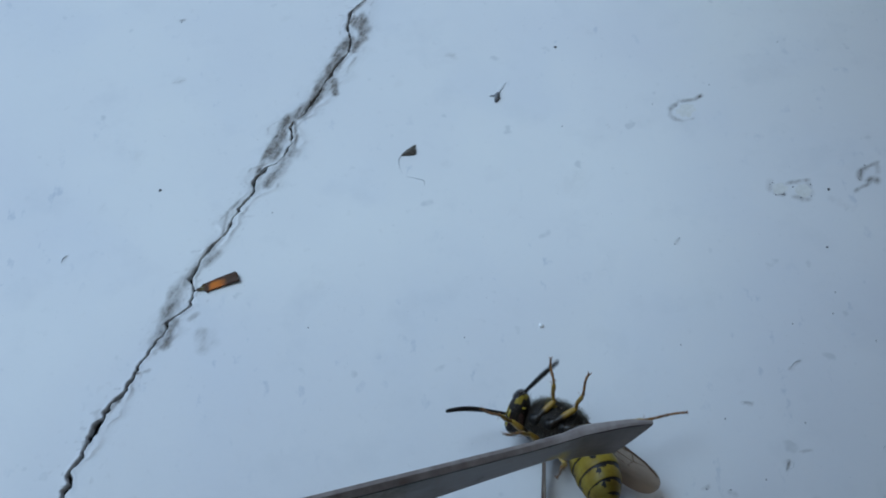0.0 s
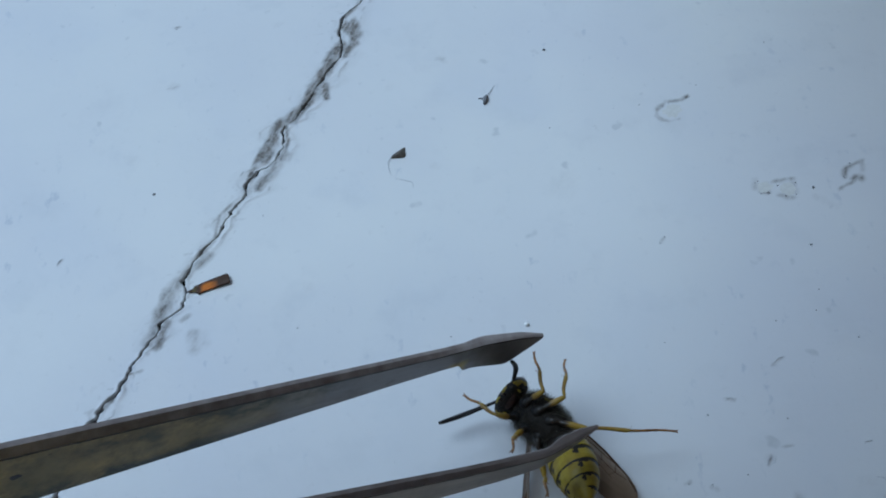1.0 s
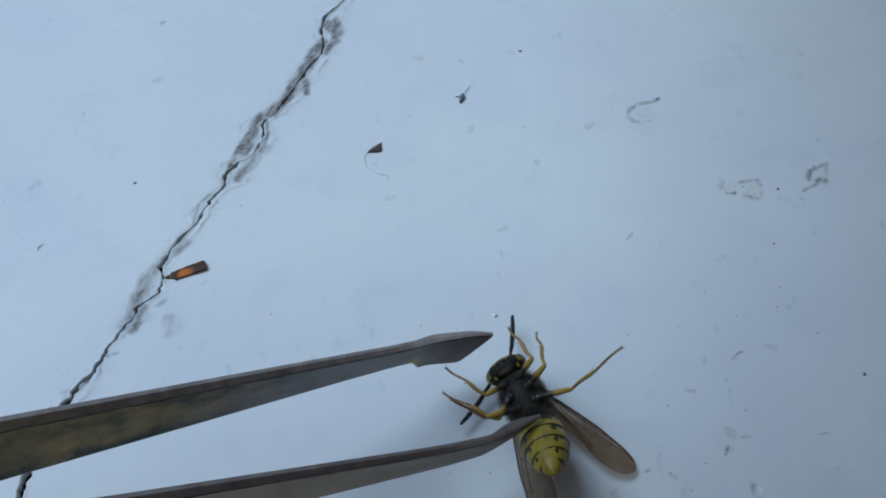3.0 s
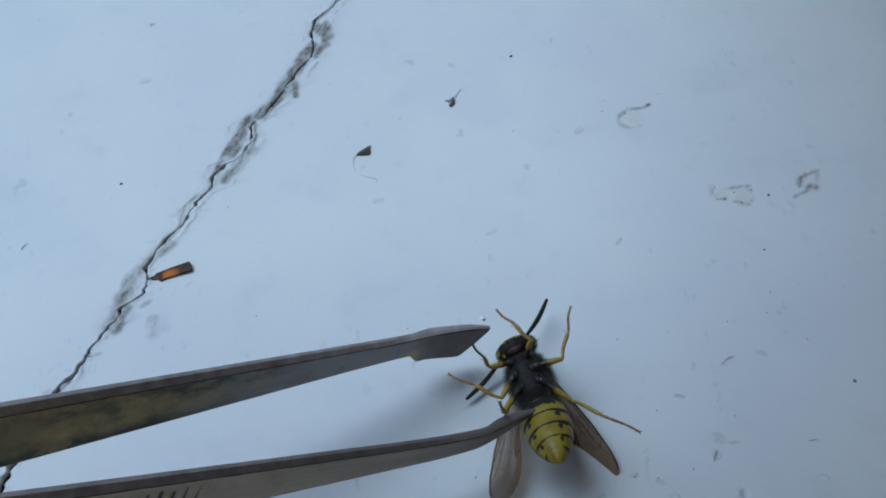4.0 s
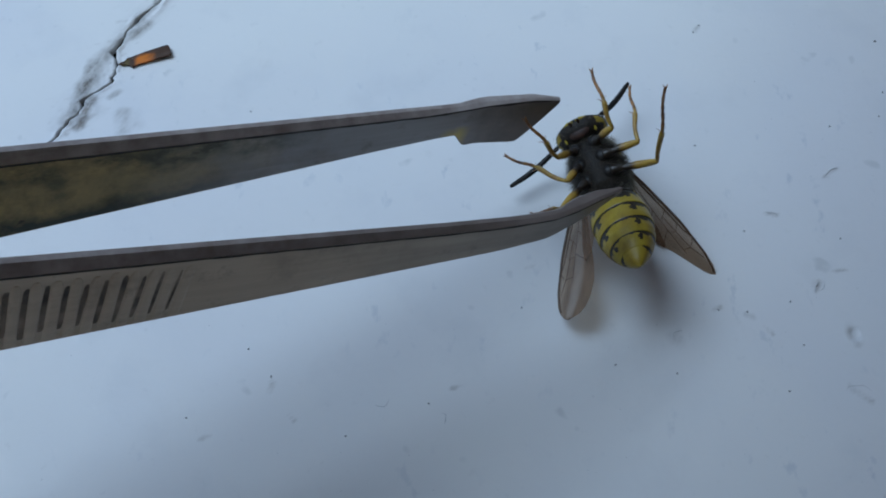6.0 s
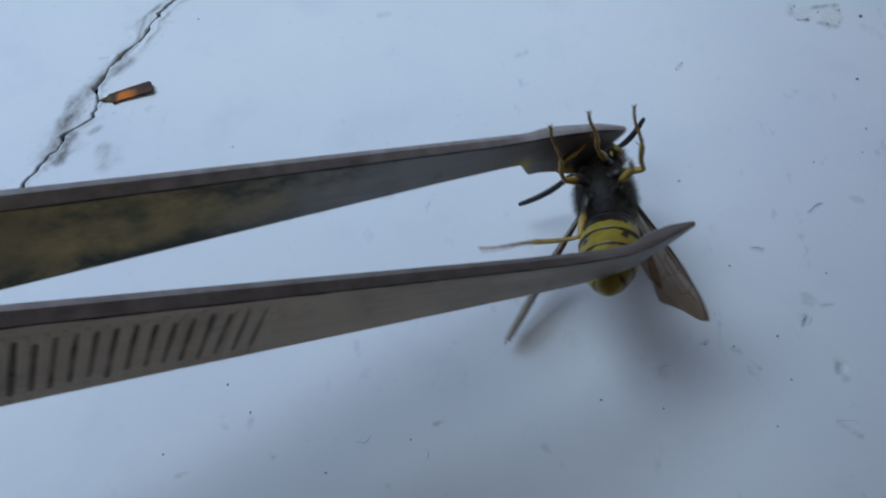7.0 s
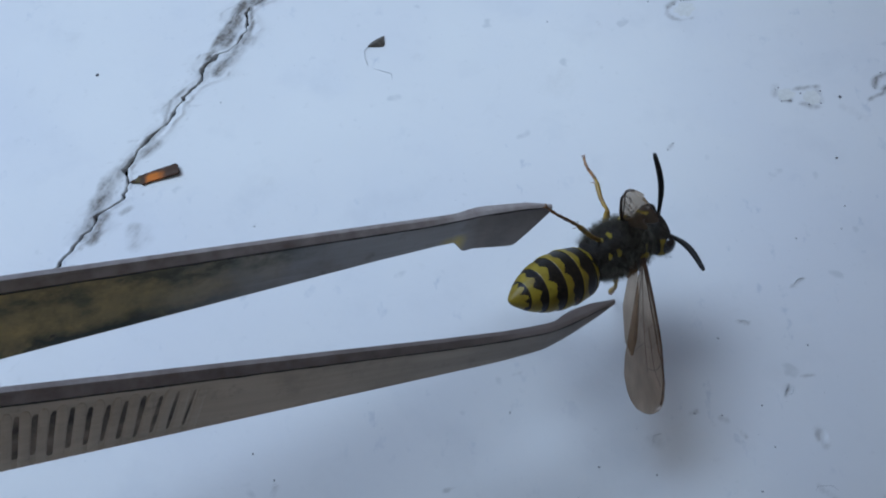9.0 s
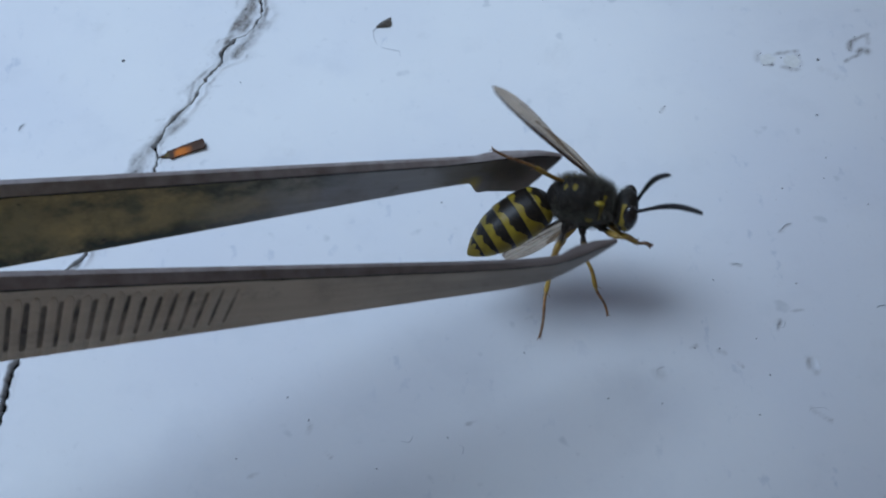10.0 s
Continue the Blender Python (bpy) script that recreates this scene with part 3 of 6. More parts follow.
def arm(side, parent):
    """One spring arm: tapered bar with rounded edges, flared jaw and point."""
    xs = np.concatenate([np.linspace(-112, -26, 44), np.linspace(-25.5, -7, 30), np.linspace(-6.8, 0, 36)])
    pts = []
    for x in xs:
        y0, y1, z1, z0 = arm_section(x, side)
        r = min(0.10, (z1 - z0) * 0.3, (y1 - y0) * 0.35)
        c, near, rear = chamfer(x, z1 - z0), min(0.3, (y1 - y0) * 0.42), min(0.12, (y1 - y0) * 0.2)
        h, g = (near, rear) if side > 0 else (rear, near)
        if side < 0:
            y0 -= float(np.interp(x, [-4.4, -3.7, -3.0, -1.5, 0], [0, 0.22, 0.34, 0.26, 0]))
        o = float(np.interp(x, [-9, -7.6, -6.6, -5.6, -4.4, -1.5, 0], [0, 0, -0.04, 0.15, 0.30, 0.25, 0])) if side > 0 else 0.0
        y1 += max(o, 0) * 0.6
        ring = [(y0 + o, z0 + r), (y0 + o * 0.55, z0 + (z1 - z0) * .35), (y0 + o * 0.3, z0 + (z1 - z0) * .6), (y0, z1 - c), (y0 + h * .75, z1 - c * .25), (y0 + h, z1), (y1 - g, z1), (y1 - g * .75, z1 - c * .25),
                (y1, z1 - c), (y1, z0 + (z1 - z0) * .5), (y1, z0 + r), (y1 - r * .3, z0 + r * .3), (y1 - r, z0), (y0 + o + r, z0), (y0 + o + r * .3, z0 + r * .3)]
        pts += [(x, side * y, z) for y, z in ring]
    n = 15
    faces = grid_faces(len(xs), n, True)
    faces += [tuple(range(n)), tuple(reversed(range((len(xs) - 1) * n, len(xs) * n)))]
    ob = solid("arm", pts, faces, STEEL, parent, smooth=False)
    ob.data.materials.append(STEEL_INNER)
    ob.data.materials.append(STEEL_EDGE if side > 0 else STEEL_EDGE_DARK)
    ob.data.polygons.foreach_set("material_index", [(1 if i % n < 3 else 2 if i % n < 8 else 0) if i < (len(xs) - 1) * n else 0 for i in range(len(faces))])
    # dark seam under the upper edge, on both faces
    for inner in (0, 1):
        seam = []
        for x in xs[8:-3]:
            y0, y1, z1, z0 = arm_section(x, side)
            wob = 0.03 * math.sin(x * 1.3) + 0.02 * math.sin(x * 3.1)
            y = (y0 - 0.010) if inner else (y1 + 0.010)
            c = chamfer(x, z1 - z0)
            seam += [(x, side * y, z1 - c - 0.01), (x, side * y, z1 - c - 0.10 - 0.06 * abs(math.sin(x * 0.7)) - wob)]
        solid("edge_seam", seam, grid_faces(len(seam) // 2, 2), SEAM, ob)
    # cross ridges of the finger grip: rounded bars proud of the outer face, worn and uneven
    worn = random.Random(31 + side)

    def grip_top(x):
        return float(np.interp(x, [-60, -42, -25], [0.70, 0.76, 0.84]))

    for k in range(46):
        x = -25.75 - 0.84 * k + worn.uniform(-0.03, 0.03)
        lean = max(0.0, 0.42 - 0.025 * k)
        wide = 0.29 + worn.uniform(-0.03, 0.03)
        y0, y1, z1, z0 = arm_section(x, side)
        a, b = z0 + 0.06, z0 + (z1 - z0) * grip_top(x) + worn.uniform(-0.05, 0.05)
        rise = (0.045 if k < 2 else 0.075 if k < 4 else 0.10) * worn.uniform(0.8, 1.15)
        ridge = []
        for f, h in ((0, -0.02), (0.05, 0.5), (0.16, 1.0), (0.5, 1.0), (0.78, 1.0), (0.89, 0.7), (0.965, 0.3), (1, -0.02)):
            cx, cz = x + lean * (f - 0.5), a + (b - a) * f
            slim = 1.0 if f < 0.9 else 0.86 if f < 0.96 else 0.6
            for j in range(7):
                w = math.pi * j / 6
                ridge.append((cx - wide * slim * math.cos(w), side * (y1 - 0.03 + (rise * h + 0.03) * math.sin(w) ** 0.6), cz))
        solid("grip_ridge", ridge, grid_faces(8, 7) + [tuple(range(7)), tuple(range(49, 56))], STEEL, ob)
    # each groove between the ridges holds a dark streak, thinner where the grip runs out
    for k in range(45):
        x = -25.75 - 0.84 * (k + 0.5)
        lean = max(0.0, 0.42 - 0.025 * k)
        y0, y1, z1, z0 = arm_section(x, side)
        low, high = z0 + (z1 - z0) * worn.uniform(0.10, 0.17), z0 + (z1 - z0) * (grip_top(x) - worn.uniform(0.05, 0.11))
        half = float(np.interp(k, [0, 4, 12], [0.08, 0.14, 0.20])) + worn.uniform(-0.02, 0.02)
        strip = []
        for f, w in ((0, 0.5), (0.05, 0.9), (0.3, 1.0), (0.7, 0.95), (0.94, 0.85), (1, 0.5)):
            cx, w = x + lean * (f - 0.5), half * w * worn.uniform(0.8, 1.2)
            strip += [(cx - w, side * (y1 + 0.012), low + (high - low) * f), (cx + w, side * (y1 + 0.012), low + (high - low) * f)]
        solid("grip_streak", strip, grid_faces(6, 2), GROOVE, ob)
    return ob


def tweezers():
    root = new("tweezers")
    tagged(root, "tarnished steel tweezers with ridged grips pinching a wasp", "tweezers")
    arms = [arm(1, root), arm(-1, root)]
    tagged(arms[0], "arm with brown and green stains on its inner face")
    # the joined back end
    y0, y1, z1, z0 = arm_section(-112)
    bm = bmesh.new()
    bmesh.ops.create_cube(bm, size=1)
    bmesh.ops.scale(bm, vec=(9, 2 * y1 - 0.1 if y1 > 0.3 else 1.6, (z1 - z0) * 0.96), verts=bm.verts)
    bmesh.ops.translate(bm, vec=(-115.5, 0, 0), verts=bm.verts)
    bmesh.ops.bevel(bm, geom=bm.edges[:], offset=0.5, segments=2, affect="EDGES")
    part("back_joint", bm, STEEL, root)
    return root, arms


# ---- wasp ----
def lathe_pattern(u, th, seg):
    """1 where the shell is yellow. u: along a segment, th: angle from the back (0) to the belly (pi)."""
    if th > 2.0:
        if seg == 0:
            return 0.0
        arc = 0.22 * math.cos((math.pi - th) * 1.5)
        lead = (0, 0.46 + 0.3 * (th > 2.6), 0.34, 0.32, 0.30, 0.14)[seg] - arc
        v = u > lead
        if 0 < seg < 5 and math.hypot((th - 2.42) / 0.13, (u - 0.42) / 0.2) < 1:
            v = False
        return float(v)
    lead = (0.72, 0.65, 0.58, 0.52, 0.44, 0.14)[seg]
    if th > 1.1:
        lead = lead + (0.24 - lead) * min((th - 1.1) / 0.5, 1)
    lead += 0.30 * max(0.0, 1 - th / 0.30) + 0.10 * math.exp(-((th - 0.75) / 0.16) ** 2) * 1.6
    return float(u > lead)


def abdomen(parent):
    cuts = [0, 0.16, 0.36, 0.55, 0.72, 0.86, 1.0]
    prof_s = [0, .03, .07, .12, .2, .35, .5, .65, .78, .88, .95, .985, 1.0]
    prof_r = [.46, .92, 1.34, 1.62, 1.82, 1.93, 1.90, 1.70, 1.34, .91, .50, .24, .05]
    rows, sides = 190, 72
    pts, pattern = [], []
    for i in range(rows):
        s = i / (rows - 1)
        seg = min(sum(s >= c for c in cuts[1:]), 5)
        u = (s - cuts[seg]) / (cuts[seg + 1] - cuts[seg])
        r = float(np.interp(s, prof_s, prof_r))
        r *= 0.95 + (0.035 * u - 0.025) * min(s * 8, 1) * (s < 0.97)
        for j in range(sides):
            w = 2 * math.pi * j / sides
            th = abs((w + math.pi) % (2 * math.pi) - math.pi)
            wob = 0.03 * math.sin(9 * w + seg) + 0.02 * math.sin(17 * w + 2 * seg)
            pattern.append(lathe_pattern(u + wob, th, seg))
            flat = 0.90 if th < 1.57 else 0.84
            pts.append((-7.0 * s, r * math.sin(w), r * flat * math.cos(w) - 0.35 * s * s + 0.1 * math.sin(math.pi * s)))
    faces = grid_faces(rows, sides, True) + [tuple(range(sides)), tuple(reversed(range((rows - 1) * sides, rows * sides)))]
    return solid("abdomen", pts, faces, CUTICLE, parent, "yellow abdomen with black bands, wedges and dots", {"pattern": pattern})


def fur(points, middle, count, seed):
    """Short fine hair standing off a rounded body, sparse on its underside."""
    rng = random.Random(seed)
    hp, hf = [], []
    for _ in range(count):
        p = Vector(rng.choice(points)) + Vector((rng.uniform(-.07, .07), rng.uniform(-.07, .07), rng.uniform(-.07, .07)))
        if p.z < -0.5 and rng.random() < 0.25:
            continue
        o = p - Vector(middle)
        d = Vector((o.x * 0.35 + rng.uniform(-.4, .4), o.y + rng.uniform(-.5, .5), o.z + rng.uniform(-.5, .5))).normalized()
        q = p + d * rng.uniform(0.22, 0.55) * (1.0 if p.z > -0.3 else 0.75)
        side = d.cross(Vector((rng.uniform(-1, 1), rng.uniform(-1, 1), rng.uniform(-1, 1)))).normalized() * 0.0065
        hf.append((len(hp), len(hp) + 1, len(hp) + 2))
        hp += [p - side - d * .05, p + side - d * .05, q]
    return hp, hf


def thorax(parent):
    rows, sides = 60, 64
    pts, pattern = [], []
    for i in range(rows):
        s = i / (rows - 1)
        x = -2.8 + 4.9 * s
        r = float(np.interp(s, [0, .03, .1, .25, .5, .72, .88, .97, 1], [.35, .75, 1.2, 1.6, 1.8, 1.72, 1.4, .95, .5]))
        for j in range(sides):
            w = 2 * math.pi * j / sides
            th = abs((w + math.pi) % (2 * math.pi) - math.pi)
            y, z = r * math.sin(w), r * (1.0 if th < 1.6 else 0.92) * math.cos(w)
            z += 0.06 * math.cos(3 * w) * math.sin(math.pi * s)
            collar = 0.83 < s + 0.10 * abs(math.sin(w)) < 0.875 and 0.5 < th < 1.7
            spots = math.hypot((s - 0.36) / 0.032, (th - 0.42) / 0.17) < 1 or math.hypot((s - 0.235) / 0.022, (th - 0.4) / 0.13) < 1
            side_spot = math.hypot((s - 0.62) / 0.05, (th - 1.75) / 0.17) < 1
            pattern.append(float(collar or spots or side_spot))
            pts.append((x, y, z))
    faces = grid_faces(rows, sides, True) + [tuple(range(sides)), tuple(reversed(range((rows - 1) * sides, rows * sides)))]
    ob = solid("thorax", pts, faces, DULL, parent, "black thorax with yellow marks and grey hair", {"pattern": pattern})
    tagged(solid("hair", *fur(pts[6 * sides:-3 * sides], (0, 0, 0), 13000, 4), HAIR, ob, "short olive grey hair"), kind="stuff")
    # hip joints of the six legs, and the plates between them
    for x, y, z in ((1.25, .62, -1.2), (0.05, .72, -1.38), (-1.05, .72, -1.22)):
        for side in (1, -1):
            p, f = ball((x, side * y, z), (0.5, 0.46, 0.42), 10, 12)
            solid("hip", p, f, BLACK, ob, "glossy black hip joint")
    # wing plates
    for side in (1, -1):
        p, f = ball((0.75, side * 1.38, 0.95), (0.36, 0.22, 0.22), 10, 12)
        solid("wing_plate", p, f, YELLOW, ob, "small yellow wing plate")
    return ob


def head(parent):
    rows, sides = 40, 56
    pts, pattern = [], []
    for i in range(rows):
        a = math.pi * (i + 0.03) / (rows - 0.94)
        for j in range(sides):
            b = 2 * math.pi * j / sides
            th = abs((b + math.pi) % (2 * math.pi) - math.pi)
            x, r = -0.82 * math.cos(a), math.sin(a) ** 0.8
            y, z = 1.72 * r * math.sin(b), 1.38 * r * math.cos(b)
            z -= 0.25 * max(0, x) * (th > 1.6)
            rear = -0.42 < x < -0.15 and 0.65 < th < 1.9
            face = x > 0.42 and th > 1.5 and abs(y) < 0.75 and z > -1.0
            brow = x > 0.45 and 0.2 < z < 0.6 and abs(y) < 0.25
            cheek = -0.2 < x < 0.35 and 1.75 < th < 2.25 and abs(y) > 0.95
            pattern.append(float(rear or face or brow or cheek))
            pts.append((2.75 + x, y, z - 0.1))
    faces = grid_faces(rows, sides, True) + [tuple(range(sides)), tuple(reversed(range((rows - 1) * sides, rows * sides)))]
    ob = solid("head", pts, faces, DULL, parent, "black head with yellow face and cheeks", {"pattern": pattern})
    tagged(solid("hair", *fur(pts[3 * sides:24 * sides], (2.75, 0, -0.1), 900, 8), HAIR, ob, "short olive grey hair"), kind="stuff")
    for side in (1, -1):
        p, f = ball((2.92, side * 1.22, 0.12), (0.58, 0.56, 0.98), 16, 20)
        solid("eye", p, f, EYE, ob, "dark glossy kidney-shaped eye")
        p, f = tube([(3.0, side * 0.72, -0.95), (3.15, side * 0.62, -1.18), (3.18, side * 0.38, -1.38), (3.12, side * 0.1, -1.45)], [0.19, 0.17, 0.12, 0.05], 10)
        solid("mandible", p, f, YELLOW, ob, "short yellow jaw")
        p, f = ball((2.62, side * 1.02, -0.88), (0.52, 0.13, 0.20), 10, 12)
        solid("cheek", p, f, YELLOW, ob, "yellow cheek behind the jaw")
    p, f = joined([ball((2.68, 0, -1.12), (0.7, 0.85, 0.3), 10, 14), tube([(2.9, .25, -1.4), (3.0, .3, -1.8), (2.8, .3, -2.1)], [.09, .07, .04], 6),
                   tube([(2.9, -.25, -1.4), (3.0, -.3, -1.8), (2.8, -.3, -2.1)], [.09, .07, .04], 6)])
    solid("mouth_parts", p, f, MOUTH, ob, "reddish brown mouth parts with feelers")
    return ob


def antenna(parent, side):
    """Black feeler: a long first joint, then a bent chain of short ones."""
    path, radii = [(-.05, 0, 0)], [0.10]
    for k in range(4):
        path.append((0.2 + 0.4 * k, 0, 0.05 + 0.08 * k))
        radii.append(0.13)
    for k in range(23):
        f = k / 22
        path.append((1.6 + 3.8 * f, 0, 0.32 - 0.32 * f + 0.30 * math.sin(math.pi * f)))
        radii.append((0.155 + 0.055 * math.sin(math.pi * min(f * 1.05, 1))) * (0.90 if k % 2 else 1.0) * (0.7 if k == 22 else 1))
    p, f = tube(path, radii, 10)
    return solid("antenna", p, f, BLACK, parent, "curved black antenna")


def wing(parent, side):
    """A folded forewing with its veins, and the hind wing hooked to it. side: which way its leading edge lies."""
    us = 1 - (1 - np.linspace(0, 1, 40)) ** 1.7
    lead = np.interp(us, [0, .1, .3, .6, .82, .92, .965, .99, 1], [.12, .2, .32, .40, .26, .03, -.22, -.52, -.9])
    trail = np.interp(us, [0, .08, .2, .45, .62, .74, .84, .91, .96, .99, 1], [-.1, -.26, -.62, -1.42, -2.0, -2.25, -2.2, -2.02, -1.72, -1.3, -.95])
    cols = 12
    pts = []
    for u, a, b in zip(us, lead, trail):
        for j in range(cols):
            f = j / (cols - 1)
            y = a + (b - a) * f
            z = 0.07 * math.sin(9 * f + 2 * u) * min(u * 3, 1) + 0.30 * u * u - 0.18 * f * u
            pts.append((10.0 * u, side * y, z))
    ob = solid("wing", pts, grid_faces(40, cols), MEMBRANE, parent, "smoky brown translucent wing")

    def on(u, f):
        a, b = float(np.interp(u, us, lead)), float(np.interp(u, us, trail))
        return (10.0 * u, side * (a + (b - a) * f), 0.07 * math.sin(9 * f + 2 * u) * min(u * 3, 1) + 0.30 * u * u - 0.18 * f * u + 0.02)

    lines = ([(0, .1), (.2, .02), (.5, 0), (.66, .02), (.8, .03), (.95, .08)], [(0, .4), (.2, .22), (.45, .13), (.62, .10), (.70, .03)], [(0, .6), (.2, .55), (.4, .5), (.56, .45), (.75, .4)],
             [(.45, .13), (.47, .32), (.5, .47)], [(.56, .11), (.6, .28), (.58, .44)], [(.70, .05), (.74, .2), (.72, .4)], [(.1, .7), (.3, .78), (.5, .80), (.62, .78)],
             [(.4, .5), (.42, .66), (.43, .79)], [(.56, .45), (.58, .62), (.6, .78)], [(.47, .32), (.6, .28), (.74, .22), (.84, .12)], [(0, .9), (.15, .97), (.3, 1)])
    for k, line in enumerate(lines):
        us2 = np.linspace(0, len(line) - 1, 5 * len(line))
        path = [on(float(np.interp(v, range(len(line)), [q[0] for q in line])), float(np.interp(v, range(len(line)), [q[1] for q in line]))) for v in us2]
        thick = 0.11 if k == 0 else 0.065 if k < 2 else 0.026
        p, f = tube(path, [thick * (1 - 0.45 * i / len(path)) for i in range(len(path))], 5)
        solid("vein", p, f, VEIN, ob)
    # hind wing
    pts = []
    us3 = np.linspace(0, 1, 22)
    for u in us3:
        a = float(np.interp(u, [0, .15, .5, .85, 1], [0, .18, .3, .15, -.1]))
        b = float(np.interp(u, [0, .15, .5, .85, 1], [-.08, -.4, -.8, -.6, -.15]))
        for j in range(7):
            f = j / 6
            pts.append((0.1 + 6.2 * u, side * (-0.45 - 0.9 * u + a + (b - a) * f), -0.06 - 0.25 * f * u + 0.04 * math.sin(8 * f)))
    solid("hind_wing", pts, grid_faces(22, 7), MEMBRANE, ob)
    return ob


def leg(parent, thigh, shin):
    """Thigh as the part, with a shin and jointed foot under it."""
    rows = 22
    path, radii, pattern = [], [], []
    for i in range(rows):
        f = i / (rows - 1)
        path.append((thigh * (f * 1.02 - 0.01), 0, 0.06 * math.sin(math.pi * f)))
        radii.append(float(np.interp(f, [0, .08, .2, .26, .34, .6, .9, 1], [.27, .31, .26, .15, .2, .26, .2, .14])))
        pattern += [float(np.clip((f - 0.42) / 0.16, 0, 1))] * 10
    p, f = tube(path, radii, 10)
    ob = solid("leg", p, f, LEG, parent, "", {"pattern": pattern, "foot": [0.0] * len(pattern)})
    path, radii, pattern, foot = [], [], [], []
    rows = 44
    for i in range(rows):
        f = i / (rows - 1)
        bow = 0.075 if shin < 6 else 0.03
        kink = min(f / 0.46, (1 - f) / 0.54)
        path.append((shin * f, 0.25 * bow * shin * math.sin(3 * math.pi * f), bow * shin * kink ** 0.8 - 0.35 * bow * shin * max(0, math.sin(math.pi * (f - 0.6) / 0.4)) * (f > 0.6)))
        if f < 0.46:
            r = float(np.interp(f, [0, .04, .3, .42, .46], [.11, .125, .165, .18, .125]))
        else:
            k = (f - 0.46) / 0.54 * 5
            r = 0.095 + 0.035 * (k % 1) - 0.005 * k
        radii.append(r)
        pattern += [1.0] * 8
        foot += [float(np.clip((f - 0.44) / 0.12, 0, 1))] * 8
    tube_part = tube(path, radii, 8)
    n = len(tube_part[0])
    end = path[-1]
    claws = [tube([(end[0] - .05, 0, end[2]), (end[0] + .10, s * .09, end[2] + .03), (end[0] + .17, s * .13, end[2] - .08)], [.06, .045, .015], 5) for s in (1, -1)]
    spurs = [tube([(shin * .45, 0, path[19][2]), (shin * .45 + .3, s * .3, path[19][2] - .12)], [.04, .01], 4) for s in (1, -1)]
    p, f = joined([tube_part, *claws, *spurs])
    more = len(p) - n
    sub = solid("shin", p, f, LEG, ob, "", {"pattern": pattern + [1.0] * more, "foot": foot + [1.0] * more})
    return ob, sub


def wasp():
    root = new("wasp")
    tagged(root, "live black and yellow wasp held by steel tweezers", "wasp")
    moving = {"root": root, "abdomen": abdomen(root)}
    thorax(root)
    head(root)
    moving["AL"], moving["AR"] = antenna(root, 1), antenna(root, -1)
    moving["WL"], moving["WR"] = wing(root, -1), wing(root, 1)
    for name, thigh, shin in (("F", 2.0, 3.7), ("M", 2.3, 4.6), ("H", 2.9, 7.0)):
        for side in "LR":
            moving[name + side + "f"], moving[name + side + "s"] = leg(root, thigh, shin)
    return moving


TWEEZERS, ARMS = tweezers()
WASP = wasp()


# ---- litter on the paint ----
def lump(name, sx, sy, sz, material, seed, label, category, group=""):
    rng = random.Random(seed)
    bm = bmesh.new()
    bmesh.ops.create_icosphere(bm, subdivisions=2, radius=1)
    for v in bm.verts:
        v.co *= rng.uniform(0.72, 1.2)
        v.co.x, v.co.y, v.co.z = v.co.x * sx, v.co.y * sy, max(v.co.z, -0.35) * sz + 0.3 * sz
    ob = part(name, bm, material)
    return tagged(ob, label, category, group)


SPECKS = [(53.9, 0.0), (53.5, -4.5), (52.8, -6.5), (49.3, -7.2), (39.9, -8.4), (55.6, -9.3), (58.5, -13.4), (42.2, -15.2), (48.3, -16.0), (44.3, -20.4), (41.5, -21.0), (39.7, -20.8),
          (-4.05, 11.2), (-3.5, 32.3), (6.2, 7.8), (9.5, -4.3), (22.4, -6.3), (33.0, 15.3), (47.4, 19.1), (33.5, 25.3), (41.7, 17.2), (54.9, 23.9), (44.6, -23.4), (43.2, -26.4), (36.6, -25.0),
          (11.8, -24.3), (21.4, -26.4), (16.4, -28.3), (10.3, -22.4), (27.4, -20.2), (6.8, -26.8), (32.9, -24.3), (55.5, 6.0), (41.1, 1.4), (41.6, 2.0)]
DARK = [(53.9, 0.0), (-4.05, 11.2), (55.5, 6.0), (33.5, 25.3), (58.5, -13.4)]
seeds = [lump("dirt_speck", 0.08, 0.062, 0.04, GREY if k else SOOT, 10 + k, "tiny dark dirt speck on the white paint", "speck", "dirt specks") for k in range(3)]
for k, (x, y) in enumerate(SPECKS):
    m = pose(x * MM, y * MM, 0.00002, 0, 0, 47 * k) @ Matrix.Scale(1.45 if (x, y) in DARK else 1.0, 4)
    if k < 3:
        seeds[k].matrix_basis = m
    else:
        copy_thing(seeds[0 if (x, y) in DARK else 1 + k % 2], m)


def fibre(length, seed):
    rng = random.Random(seed)
    w = [rng.uniform(-.1, .1) for _ in range(6)]
    path = [(length * (i / 9 - 0.5), w[i % 6] * 0.5 + 0.15 * length * math.sin(i / 9 * 3.1), 0.05) for i in range(10)]
    return tube(path, [0.012 + 0.02 * math.sin(math.pi * (i + .5) / 10) for i in range(10)], 6)


for k, (x, y, deg, length) in enumerate(DASHES[:9:2]):
    p, f = fibre(length, k)
    ob = tagged(solid("fibre", p, f, SMUDGE), "short grey fibre lying on the white paint", "fibre", "fibres")
    ob.matrix_basis = pose(x * MM, y * MM, 0, 0, 0, deg)

white = lump("paint_crumb", 0.2, 0.24, 0.2, CRUMB, 77, "white paint crumb with a tiny shadow", "crumb")
white.matrix_basis = pose(0.0288, -0.0057, 0, 0, 0, 20)


